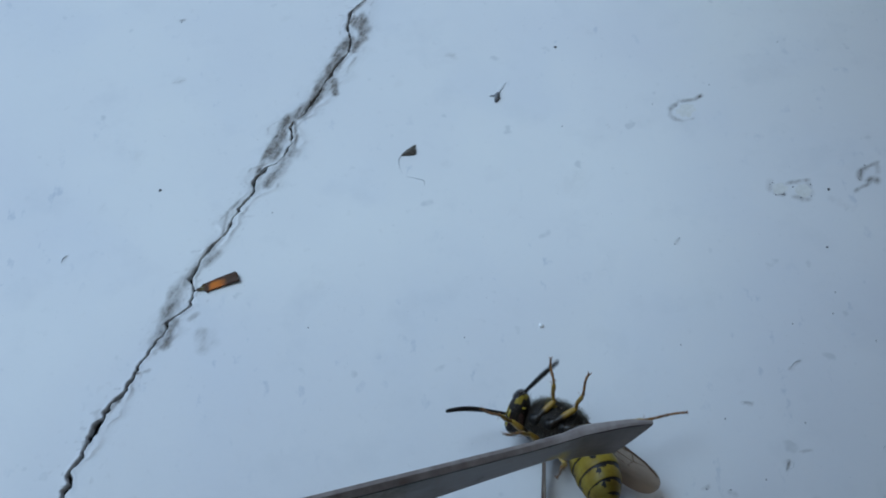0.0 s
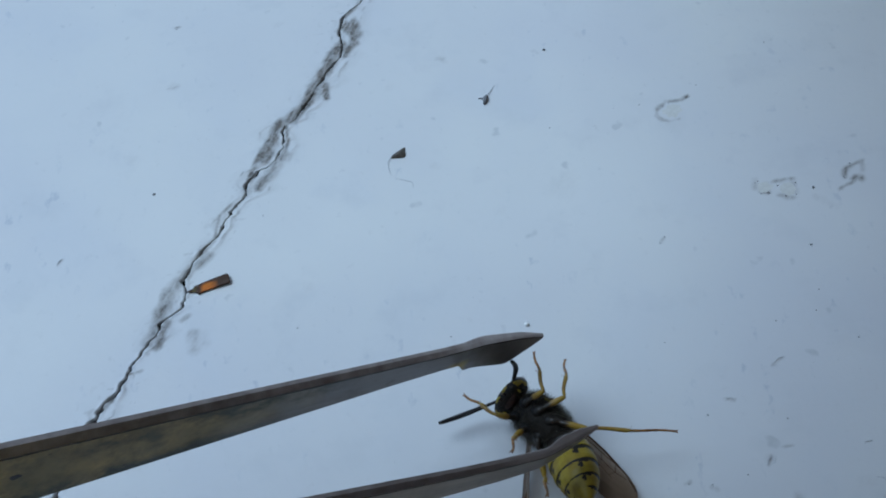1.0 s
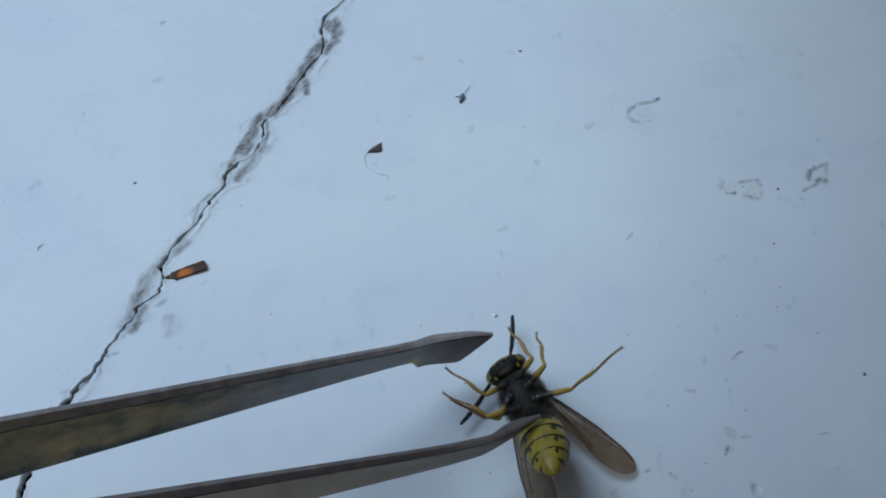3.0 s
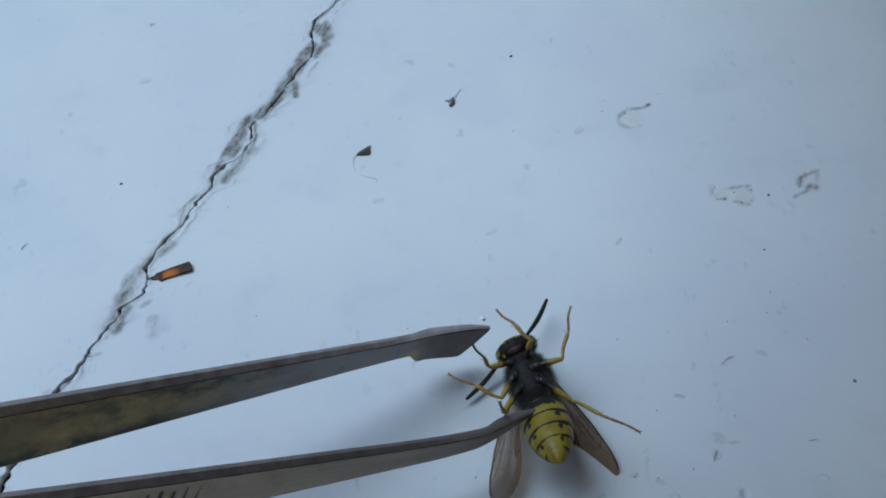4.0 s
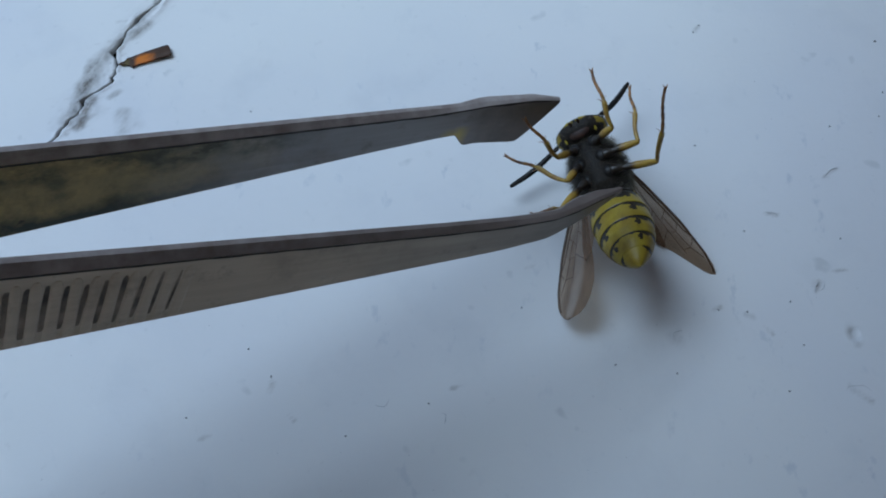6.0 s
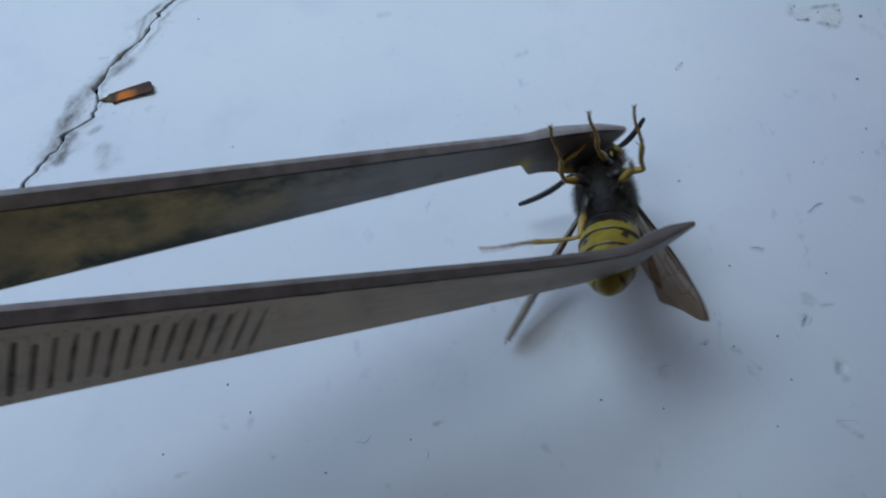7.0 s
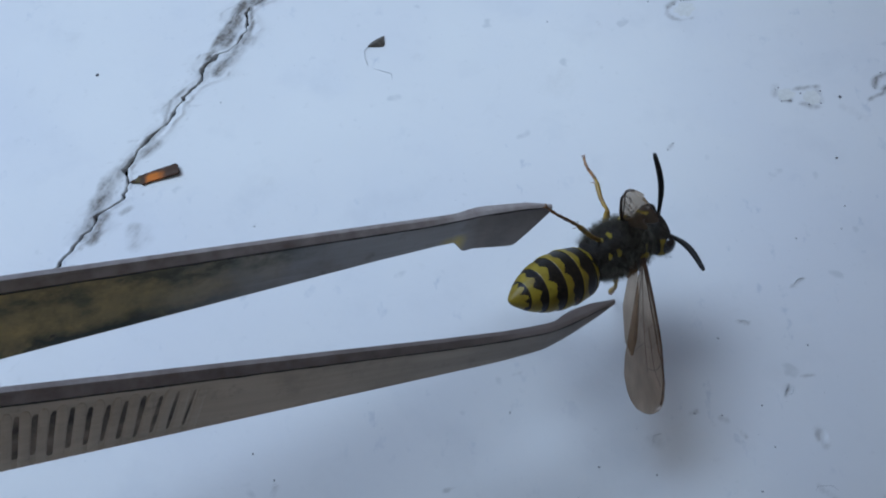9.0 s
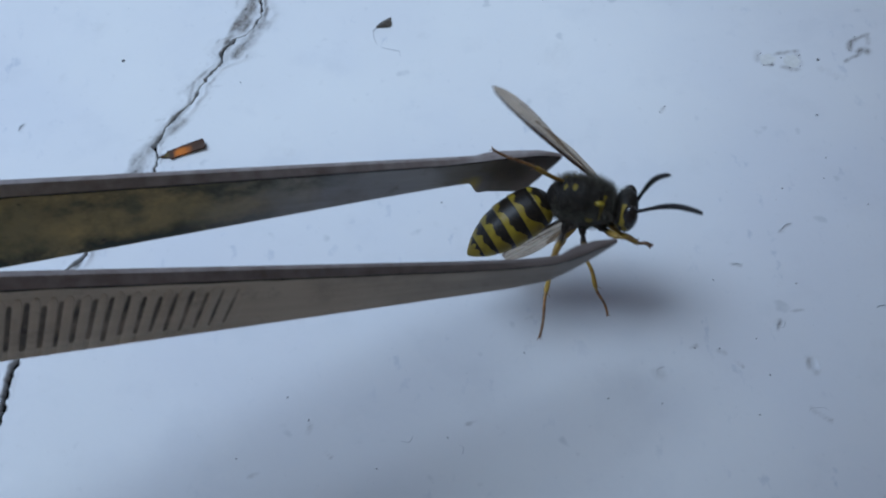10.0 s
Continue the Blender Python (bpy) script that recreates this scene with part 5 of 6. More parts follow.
    walk(WASP["AR"], [
        (0, turn(3.35, -0.5, 0.15, 0.9399, -0.0171, 0.3377, 0.0476)),
        (0.2, turn(3.35, -0.5, 0.15, 0.9751, 0.021, 0.1059, -0.1935)),
        (0.5, turn(3.35, -0.5, 0.15, 0.8306, 0.1487, 0.467, -0.2644)),
        (1, turn(3.35, -0.5, 0.15, 0.8493, 0.1088, 0.1928, -0.4793)),
        (1.5, turn(3.35, -0.5, 0.15, 0.8704, 0.0379, 0.0679, -0.4862)),
        (2, turn(3.35, -0.5, 0.15, 0.8003, 0.1125, 0.1587, -0.5672)),
        (2.5, turn(3.35, -0.5, 0.15, 0.5284, 0.0699, 0.0437, -0.845)),
        (4, turn(3.35, -0.5, 0.15, 0.537, -0.0324, -0.0207, -0.8427)),
        (4.5, turn(3.35, -0.5, 0.15, 0.4671, 0.0876, 0.0466, -0.8786)),
        (5, turn(3.35, -0.5, 0.15, 0.6261, -0.0261, -0.021, -0.779)),
        (5.5, turn(3.35, -0.5, 0.15, 0.5348, -0.0249, -0.0158, -0.8444)),
        (5.7, turn(3.35, -0.5, 0.15, 0.5596, -0.0106, -0.0072, -0.8287)),
        (6.8, turn(3.35, -0.5, 0.15, 0.6178, 0.0485, 0.0382, -0.7839)),
        (7, turn(3.35, -0.5, 0.15, 0.6392, -0.0932, -0.0784, -0.7593)),
        (7.1, turn(3.35, -0.5, 0.15, 0.9316, -0.0217, -0.1835, -0.313)),
        (7.2, turn(3.35, -0.5, 0.15, 0.9573, 0.0253, 0.1658, 0.2354)),
        (7.5, turn(3.35, -0.5, 0.15, 0.9707, -0.0303, 0.0510, 0.2329)),
        (8, turn(3.35, -0.5, 0.15, 0.9752, -0.0105, 0.0475, 0.216)),
        (8.2, turn(3.35, -0.5, 0.15, 0.9065, 0.0021, 0.4222, -0.0045)),
        (8.5, turn(3.35, -0.5, 0.15, 0.9106, 0.0785, 0.2035, -0.3511)),
        (8.65, turn(3.35, -0.5, 0.15, 0.835, -0.1271, -0.0599, -0.5319)),
        (8.8, turn(3.35, -0.5, 0.15, 0.6342, -0.3137, -0.3143, -0.6329)),
        (9, turn(3.35, -0.5, 0.15, 0.5378, -0.3046, -0.2168, -0.7557)),
        (9.5, turn(3.35, -0.5, 0.15, 0.7097, -0.181, -0.1971, -0.6517)),
        (10, turn(3.35, -0.5, 0.15, 0.9217, -0.0769, -0.241, -0.2942)),
    ])
    walk(WASP["WL"], [
        (0, turn(0.6, 1.2, 1.05, 0.1154, 0.0696, 0.0081, -0.9908)),
        (0.2, turn(0.6, 1.2, 1.05, 0.1293, 0.0391, 0.0051, -0.9908)),
        (0.5, turn(0.6, 1.2, 1.05, 0.0727, 0.008, 0.0006, -0.9973)),
        (1, turn(0.6, 1.2, 1.05, 0.0728, -0.068, -0.005, -0.995)),
        (1.5, turn(0.6, 1.2, 1.05, 0.0431, -0.1062, -0.0046, -0.9934)),
        (2, turn(0.6, 1.2, 1.05, -0.0418, -0.0647, 0.0027, -0.997)),
        (2.5, turn(0.6, 1.2, 1.05, -0.2814, -0.077, 0.3526, -0.8892)),
        (4, turn(0.6, 1.2, 1.05, -0.0752, -0.152, -0.2411, -0.9556)),
        (4.5, turn(0.6, 1.2, 1.05, -0.0836, -0.1657, -0.2787, -0.9423)),
        (5, turn(0.6, 1.2, 1.05, -0.0508, -0.1589, -0.2838, -0.9443)),
        (5.5, turn(0.6, 1.2, 1.05, -0.0774, -0.1674, -0.2791, -0.9424)),
        (5.7, turn(0.6, 1.2, 1.05, -0.0952, -0.1955, -0.2703, -0.9379)),
        (6.8, turn(0.6, 1.2, 1.05, 0.0085, -0.2457, -0.1598, -0.956)),
        (7, turn(0.6, 1.2, 1.05, -0.0597, -0.4097, -0.236, -0.8791)),
        (7.2, turn(0.6, 1.2, 1.05, -0.3510, -0.6074, 0.0840, -0.7077)),
        (7.5, turn(0.6, 1.2, 1.05, -0.4372, -0.5342, -0.0218, -0.7232)),
        (7.75, turn(0.6, 1.2, 1.05, -0.1978, -0.3099, 0.0327, -0.9294)),
        (8, turn(0.6, 1.2, 1.05, 0.0718, -0.0381, 0.0822, -0.9933)),
        (8.2, turn(0.6, 1.2, 1.05, 0.0481, -0.0551, -0.4995, -0.8632)),
        (8.5, turn(0.6, 1.2, 1.05, -0.1647, -0.3599, -0.2477, -0.8843)),
        (8.8, turn(0.6, 1.2, 1.05, 0.0107, -0.5241, -0.0994, -0.8458)),
        (9, turn(0.6, 1.2, 1.05, 0.1341, -0.5318, -0.1707, -0.8185)),
        (9.5, turn(0.6, 1.2, 1.05, 0.119, -0.5994, -0.1474, -0.7777)),
        (10, turn(0.6, 1.2, 1.05, 0.0594, -0.2556, -0.4595, -0.8485)),
    ])
    walk(WASP["WR"], [
        (0, turn(0.6, -1.2, 1.05, 0.2659, 0.5327, -0.2055, -0.7767)),
        (0.2, turn(0.6, -1.2, 1.05, 0.3356, 0.4932, -0.2372, -0.7668)),
        (0.5, turn(0.6, -1.2, 1.05, 0.4003, 0.423, -0.2066, -0.7862)),
        (1, turn(0.6, -1.2, 1.05, 0.3064, 0.3459, -0.2928, -0.8371)),
        (1.5, turn(0.6, -1.2, 1.05, 0.2988, 0.2944, -0.2403, -0.8754)),
        (2, turn(0.6, -1.2, 1.05, 0.2566, 0.1945, -0.1204, -0.939)),
        (2.5, turn(0.6, -1.2, 1.05, 0.1161, -0.0052, -0.0883, -0.9893)),
        (4, turn(0.6, -1.2, 1.05, 0.2930, 0.0513, 0.0119, -0.9547)),
        (4.5, turn(0.6, -1.2, 1.05, 0.2340, 0.0308, 0.0055, -0.9717)),
        (5, turn(0.6, -1.2, 1.05, 0.2681, 0.0549, 0.0114, -0.9618)),
        (5.5, turn(0.6, -1.2, 1.05, 0.2550, 0.0692, 0.0135, -0.9644)),
        (5.7, turn(0.6, -1.2, 1.05, 0.2530, 0.0537, 0.0106, -0.9659)),
        (6.8, turn(0.6, -1.2, 1.05, 0.2288, 0.2745, -0.428, -0.8301)),
        (7, turn(0.6, -1.2, 1.05, 0.4027, 0.0861, -0.5021, -0.7604)),
        (7.1, turn(0.6, -1.2, 1.05, 0.7296, 0.0827, -0.4656, -0.4940)),
        (7.2, turn(0.6, -1.2, 1.05, 0.9258, 0.0644, -0.3456, -0.1391)),
        (7.5, turn(0.6, -1.2, 1.05, 0.9212, 0.0374, -0.3606, -0.1412)),
        (8, turn(0.6, -1.2, 1.05, 0.86, 0.4922, -0.1095, -0.0782)),
        (8.2, turn(0.6, -1.2, 1.05, 0.9197, 0.1353, 0.3686, 0.0039)),
        (8.35, turn(0.6, -1.2, 1.05, 0.8777, 0.1524, 0.2837, -0.3549)),
        (8.5, turn(0.6, -1.2, 1.05, 0.7146, 0.1485, 0.1596, -0.6647)),
        (8.8, turn(0.6, -1.2, 1.05, 0.5558, 0.0398, 0.0267, -0.8299)),
        (9, turn(0.6, -1.2, 1.05, 0.5731, 0.0811, 0.0490, -0.8140)),
        (9.5, turn(0.6, -1.2, 1.05, 0.5311, 0.1453, -0.0087, -0.8347)),
        (9.75, turn(0.6, -1.2, 1.05, 0.1484, 0.2835, -0.2076, -0.9244)),
        (10, turn(0.6, -1.2, 1.05, -0.2659, 0.3613, -0.3623, -0.8171)),
    ])
    walk(WASP["FLf"], [
        (0, turn(1.2, 0.7, -1.35, 0.2003, -0.4779, -0.8445, -0.1356)),
        (0.2, turn(1.2, 0.7, -1.35, -0.0786, -0.4667, -0.8804, 0.0302)),
        (0.5, turn(1.2, 0.7, -1.35, -0.0928, -0.5993, -0.7912, 0.0789)),
        (1, turn(1.2, 0.7, -1.35, -0.0976, -0.5391, -0.8323, 0.0842)),
        (1.5, turn(1.2, 0.7, -1.35, -0.1107, -0.6555, -0.7345, 0.1366)),
        (2, turn(1.2, 0.7, -1.35, -0.1068, -0.6319, -0.7592, 0.1138)),
        (2.5, turn(1.2, 0.7, -1.35, -0.1034, -0.6974, -0.6909, 0.16)),
        (4, turn(1.2, 0.7, -1.35, -0.2533, -0.6923, -0.4951, 0.4598)),
        (4.5, turn(1.2, 0.7, -1.35, -0.0992, -0.7487, -0.6218, 0.2071)),
        (5, turn(1.2, 0.7, -1.35, -0.1688, -0.7489, -0.5496, 0.3294)),
        (5.5, turn(1.2, 0.7, -1.35, -0.2212, -0.639, -0.6807, 0.2817)),
        (5.7, turn(1.2, 0.7, -1.35, -0.241, -0.6186, -0.6908, 0.2864)),
        (6.8, turn(1.2, 0.7, -1.35, -0.1805, -0.3806, -0.9014, 0.1)),
        (6.9, turn(1.2, 0.7, -1.35, -0.3874, -0.1234, -0.9132, -0.0269)),
        (7, turn(1.2, 0.7, -1.35, -0.5458, 0.1492, -0.8107, -0.1504)),
        (7.1, turn(1.2, 0.7, -1.35, -0.2361, 0.5632, -0.7908, -0.0406)),
        (7.2, turn(1.2, 0.7, -1.35, 0.1805, 0.7176, -0.6168, -0.2685)),
        (7.5, turn(1.2, 0.7, -1.35, 0.2380, 0.8694, -0.4270, -0.0716)),
        (8, turn(1.2, 0.7, -1.35, 0.0987, 0.8704, -0.4695, -0.1103)),
        (8.1, turn(1.2, 0.7, -1.35, 0.1395, 0.9313, -0.1779, -0.2855)),
        (8.2, turn(1.2, 0.7, -1.35, 0.1634, 0.8795, 0.1352, -0.426)),
        (8.5, turn(1.2, 0.7, -1.35, 0.1438, 0.7499, 0.2473, -0.5965)),
        (8.8, turn(1.2, 0.7, -1.35, 0.093, 0.8581, 0.3468, -0.3672)),
        (9, turn(1.2, 0.7, -1.35, 0.051, 0.9323, 0.2222, -0.2808)),
        (9.5, turn(1.2, 0.7, -1.35, 0.1761, 0.7757, 0.4848, -0.3636)),
        (9.75, turn(1.2, 0.7, -1.35, 0.1472, 0.9237, 0.155, -0.318)),
        (10, turn(1.2, 0.7, -1.35, 0.0987, 0.9482, -0.1955, -0.2299)),
    ])
    walk(WASP["FLs"], [
        (0, turn(2, 0, 0, 0.8694, 0.0798, -0.2328, 0.4285)),
        (0.2, turn(2, 0, 0, 0.7755, 0.4118, -0.1972, 0.436)),
        (0.5, turn(2, 0, 0, 0.8819, 0.2817, -0.0783, 0.3699)),
        (1, turn(2, 0, 0, 0.6736, 0.0449, 0.4241, 0.6037)),
        (1.25, turn(2, 0, 0, 0.7699, 0.37, 0.0549, 0.5171)),
        (1.5, turn(2, 0, 0, 0.667, 0.5993, -0.3284, 0.2968)),
        (2, turn(2, 0, 0, 0.7695, 0.479, -0.2323, 0.3529)),
        (2.25, turn(2, 0, 0, 0.7937, 0.2507, 0.0461, 0.5523)),
        (2.5, turn(2, 0, 0, 0.6831, -0.0201, 0.3167, 0.6578)),
        (4, turn(2, 0, 0, 0.6276, 0.3538, 0.3195, 0.6155)),
        (4.5, turn(2, 0, 0, 0.6929, 0.1502, 0.154, 0.6882)),
        (5, turn(2, 0, 0, 0.7191, 0.1839, 0.3614, 0.5643)),
        (5.5, turn(2, 0, 0, 0.6663, 0.2943, 0.2801, 0.6252)),
        (5.7, turn(2, 0, 0, 0.6663, 0.3478, 0.254, 0.6087)),
        (6.8, turn(2, 0, 0, 0.5422, 0.5942, 0.0425, 0.5925)),
        (6.9, turn(2, 0, 0, 0.1792, 0.8867, 0.0445, 0.4239)),
        (7, turn(2, 0, 0, -0.2279, 0.9612, 0.0355, 0.1511)),
        (7.1, turn(2, 0, 0, -0.4537, 0.7604, 0.2386, 0.3987)),
        (7.2, turn(2, 0, 0, -0.6118, 0.5602, 0.2093, 0.5178)),
        (7.5, turn(2, 0, 0, -0.7363, 0.3450, 0.3427, 0.4705)),
        (7.75, turn(2, 0, 0, -0.4787, 0.4792, 0.6283, 0.3828)),
        (8, turn(2, 0, 0, -0.2505, 0.6805, 0.6622, 0.1889)),
        (8.1, turn(2, 0, 0, -0.4305, 0.5057, 0.7464, -0.0427)),
        (8.2, turn(2, 0, 0, -0.5572, 0.2684, 0.7383, -0.269)),
        (8.35, turn(2, 0, 0, -0.8596, -0.0711, 0.4701, -0.1869)),
        (8.5, turn(2, 0, 0, -0.9168, -0.3903, 0.0677, -0.0515)),
        (8.8, turn(2, 0, 0, -0.8302, -0.4949, 0.1918, -0.1705)),
        (9, turn(2, 0, 0, -0.8308, -0.4628, 0.2948, -0.0935)),
        (9.5, turn(2, 0, 0, -0.5196, -0.849, 0.056, -0.0784)),
        (9.75, turn(2, 0, 0, -0.048, -0.9447, 0.2466, -0.211)),
        (10, turn(2, 0, 0, 0.4373, -0.7707, 0.3668, -0.2833)),
    ])
    walk(WASP["FRf"], [
        (0, turn(1.2, -0.7, -1.35, 0.0084, -0.9459, -0.2654, 0.1865)),
        (0.2, turn(1.2, -0.7, -1.35, 0.0245, -0.9564, -0.0615, 0.2844)),
        (0.5, turn(1.2, -0.7, -1.35, 0.1647, -0.7188, 0.1489, 0.6588)),
        (1, turn(1.2, -0.7, -1.35, 0.1057, -0.8212, 0.1274, 0.5461)),
        (1.25, turn(1.2, -0.7, -1.35, 0.3924, -0.6174, 0.5051, 0.4579)),
        (1.5, turn(1.2, -0.7, -1.35, 0.5715, -0.2443, 0.7444, 0.2442)),
        (2, turn(1.2, -0.7, -1.35, 0.5575, -0.302, 0.7181, 0.2871)),
        (2.5, turn(1.2, -0.7, -1.35, 0.2345, -0.5556, 0.7674, 0.2178)),
        (4, turn(1.2, -0.7, -1.35, 0.2218, -0.6386, 0.6788, 0.2867)),
        (4.5, turn(1.2, -0.7, -1.35, 0.3741, -0.3476, 0.8334, 0.2113)),
        (5, turn(1.2, -0.7, -1.35, 0.3247, -0.4738, 0.7733, 0.2684)),
        (5.5, turn(1.2, -0.7, -1.35, 0.3121, -0.5208, 0.7403, 0.2886)),
        (5.7, turn(1.2, -0.7, -1.35, 0.3265, -0.4927, 0.7572, 0.2779)),
        (6.8, turn(1.2, -0.7, -1.35, 0.4496, -0.4075, 0.7179, 0.3412)),
        (7, turn(1.2, -0.7, -1.35, 0.1712, -0.5998, 0.7413, 0.2477)),
        (7.1, turn(1.2, -0.7, -1.35, 0.0392, -0.878, 0.4765, -0.0236)),
        (7.2, turn(1.2, -0.7, -1.35, -0.1634, -0.9815, 0.0427, 0.0898)),
        (7.5, turn(1.2, -0.7, -1.35, -0.1540, -0.9768, 0.1453, 0.0320)),
        (8, turn(1.2, -0.7, -1.35, -0.0751, -0.9928, -0.0173, -0.0921)),
        (8.2, turn(1.2, -0.7, -1.35, -0.1468, -0.8846, -0.3438, 0.2787)),
        (8.35, turn(1.2, -0.7, -1.35, 0.0226, -0.9216, 0.1307, 0.3648)),
        (8.5, turn(1.2, -0.7, -1.35, 0.1859, -0.7165, 0.571, 0.3551)),
        (8.8, turn(1.2, -0.7, -1.35, 0.0664, -0.8274, 0.2045, 0.5188)),
        (9, turn(1.2, -0.7, -1.35, 0.0155, -0.8688, 0.1455, 0.4731)),
        (9.5, turn(1.2, -0.7, -1.35, 0.0212, -0.8553, 0.1831, 0.4843)),
        (10, turn(1.2, -0.7, -1.35, -0.1386, -0.8875, 0.4356, -0.0574)),
    ])
    walk(WASP["FRs"], [
        (0, turn(2, 0, 0, 0.9198, 0.295, -0.2559, 0.0381)),
        (0.1, turn(2, 0, 0, 0.9545, 0.2355, 0.1753, 0.0518)),
        (0.2, turn(2, 0, 0, 0.8071, 0.1312, 0.573, 0.0555)),
        (0.5, turn(2, 0, 0, 0.6823, -0.0308, 0.7008, -0.2059)),
        (1, turn(2, 0, 0, 0.7367, 0.0443, 0.6633, -0.1238)),
        (1.25, turn(2, 0, 0, 0.683, -0.3373, 0.4908, -0.4229)),
        (1.5, turn(2, 0, 0, 0.4464, -0.6287, 0.1869, -0.6088)),
        (2, turn(2, 0, 0, 0.4602, -0.5934, 0.1908, -0.6322)),
        (2.5, turn(2, 0, 0, 0.7026, -0.2162, 0.3392, -0.587)),
        (3.25, turn(2, 0, 0, 0.7689, -0.4148, 0.0507, -0.4839)),
        (4, turn(2, 0, 0, 0.7294, -0.5562, -0.2449, -0.3142)),
        (4.5, turn(2, 0, 0, 0.5877, -0.7121, -0.0187, -0.3836)),
        (5, turn(2, 0, 0, 0.6352, -0.6861, -0.1213, -0.3332)),
        (5.5, turn(2, 0, 0, 0.6459, -0.6483, -0.1004, -0.3903)),
        (5.7, turn(2, 0, 0, 0.6666, -0.6072, -0.0169, -0.432)),
        (6.8, turn(2, 0, 0, 0.4905, -0.7894, -0.107, -0.3533)),
        (6.9, turn(2, 0, 0, 0.3873, -0.619, -0.1754, -0.6604)),
        (7, turn(2, 0, 0, 0.2305, -0.3627, -0.2194, -0.8759)),
        (7.1, turn(2, 0, 0, 0.3916, -0.308, -0.5413, -0.6773)),
        (7.2, turn(2, 0, 0, 0.5282, -0.1962, -0.7540, -0.3376)),
        (7.5, turn(2, 0, 0, 0.6144, -0.2687, -0.6616, -0.3354)),
        (8, turn(2, 0, 0, 0.1221, -0.2362, -0.9421, -0.2042)),
        (8.2, turn(2, 0, 0, 0.3559, -0.1189, -0.9145, 0.1512)),
        (8.35, turn(2, 0, 0, 0.5777, -0.5467, -0.5996, -0.0884)),
        (8.5, turn(2, 0, 0, 0.575, -0.7619, -0.0517, -0.2936)),
        (8.8, turn(2, 0, 0, 0.896, -0.4189, -0.097, -0.1107)),
        (9, turn(2, 0, 0, 0.9356, -0.2768, -0.1528, -0.157)),
        (9.5, turn(2, 0, 0, 0.8619, -0.4359, -0.1506, -0.2107)),
        (9.75, turn(2, 0, 0, 0.6841, -0.5667, 0.1908, -0.4177)),
        (10, turn(2, 0, 0, 0.3639, -0.5796, 0.4924, -0.5377)),
    ])
    walk(WASP["MLf"], [
        (0, turn(0, 0.85, -1.55, 0.1834, -0.386, -0.897, -0.1129)),
        (0.2, turn(0, 0.85, -1.55, 0.1405, -0.4423, -0.8818, -0.0837)),
        (0.5, turn(0, 0.85, -1.55, 0.1099, -0.511, -0.8499, -0.0665)),
        (1, turn(0, 0.85, -1.55, 0.1432, -0.529, -0.8334, -0.0713)),
        (1.5, turn(0, 0.85, -1.55, -0.0301, -0.5011, -0.8643, 0.0318)),
        (2, turn(0, 0.85, -1.55, 0.1282, -0.5392, -0.8293, -0.0709)),
        (2.5, turn(0, 0.85, -1.55, -0.186, -0.7383, -0.5724, 0.3045)),
        (4, turn(0, 0.85, -1.55, 0.0793, -0.6495, -0.7562, -0.001)),
        (4.5, turn(0, 0.85, -1.55, 0.0855, -0.6386, -0.7648, -0.0044)),
        (5, turn(0, 0.85, -1.55, -0.0578, -0.5355, -0.8375, 0.0923)),
        (5.5, turn(0, 0.85, -1.55, 0.0842, -0.6269, -0.7745, -0.0068)),
        (5.7, turn(0, 0.85, -1.55, 0.0553, -0.6901, -0.7215, 0.0151)),
        (6.8, turn(0, 0.85, -1.55, 0.1774, -0.5564, -0.8087, -0.0707)),
        (7, turn(0, 0.85, -1.55, -0.1072, -0.5229, -0.8318, 0.1522)),
        (7.2, turn(0, 0.85, -1.55, 0.2036, -0.4711, -0.8298, 0.2192)),
        (7.5, turn(0, 0.85, -1.55, 0.2436, -0.4615, -0.8419, 0.1376)),
        (7.67, turn(0, 0.85, -1.55, 0.1925, -0.8275, -0.521, 0.0819)),
        (7.83, turn(0, 0.85, -1.55, 0.0824, -0.9804, -0.0502, 0.1716)),
        (8, turn(0, 0.85, -1.55, -0.0495, -0.8733, 0.4339, 0.2159)),
        (8.2, turn(0, 0.85, -1.55, -0.1669, -0.8812, -0.1676, 0.4094)),
        (8.5, turn(0, 0.85, -1.55, -0.3167, -0.6046, -0.4434, 0.581)),
        (8.65, turn(0, 0.85, -1.55, 0.16, -0.6427, -0.7135, 0.2287)),
        (8.8, turn(0, 0.85, -1.55, 0.5686, -0.4071, -0.6798, -0.2209)),
        (9, turn(0, 0.85, -1.55, 0.2609, -0.7668, -0.5458, -0.2145)),
        (9.5, turn(0, 0.85, -1.55, 0.1655, -0.7425, -0.6427, -0.0908)),
        (9.75, turn(0, 0.85, -1.55, -0.2274, -0.4583, -0.857, 0.0623)),
        (10, turn(0, 0.85, -1.55, -0.5511, -0.0345, -0.8102, 0.1964)),
    ])
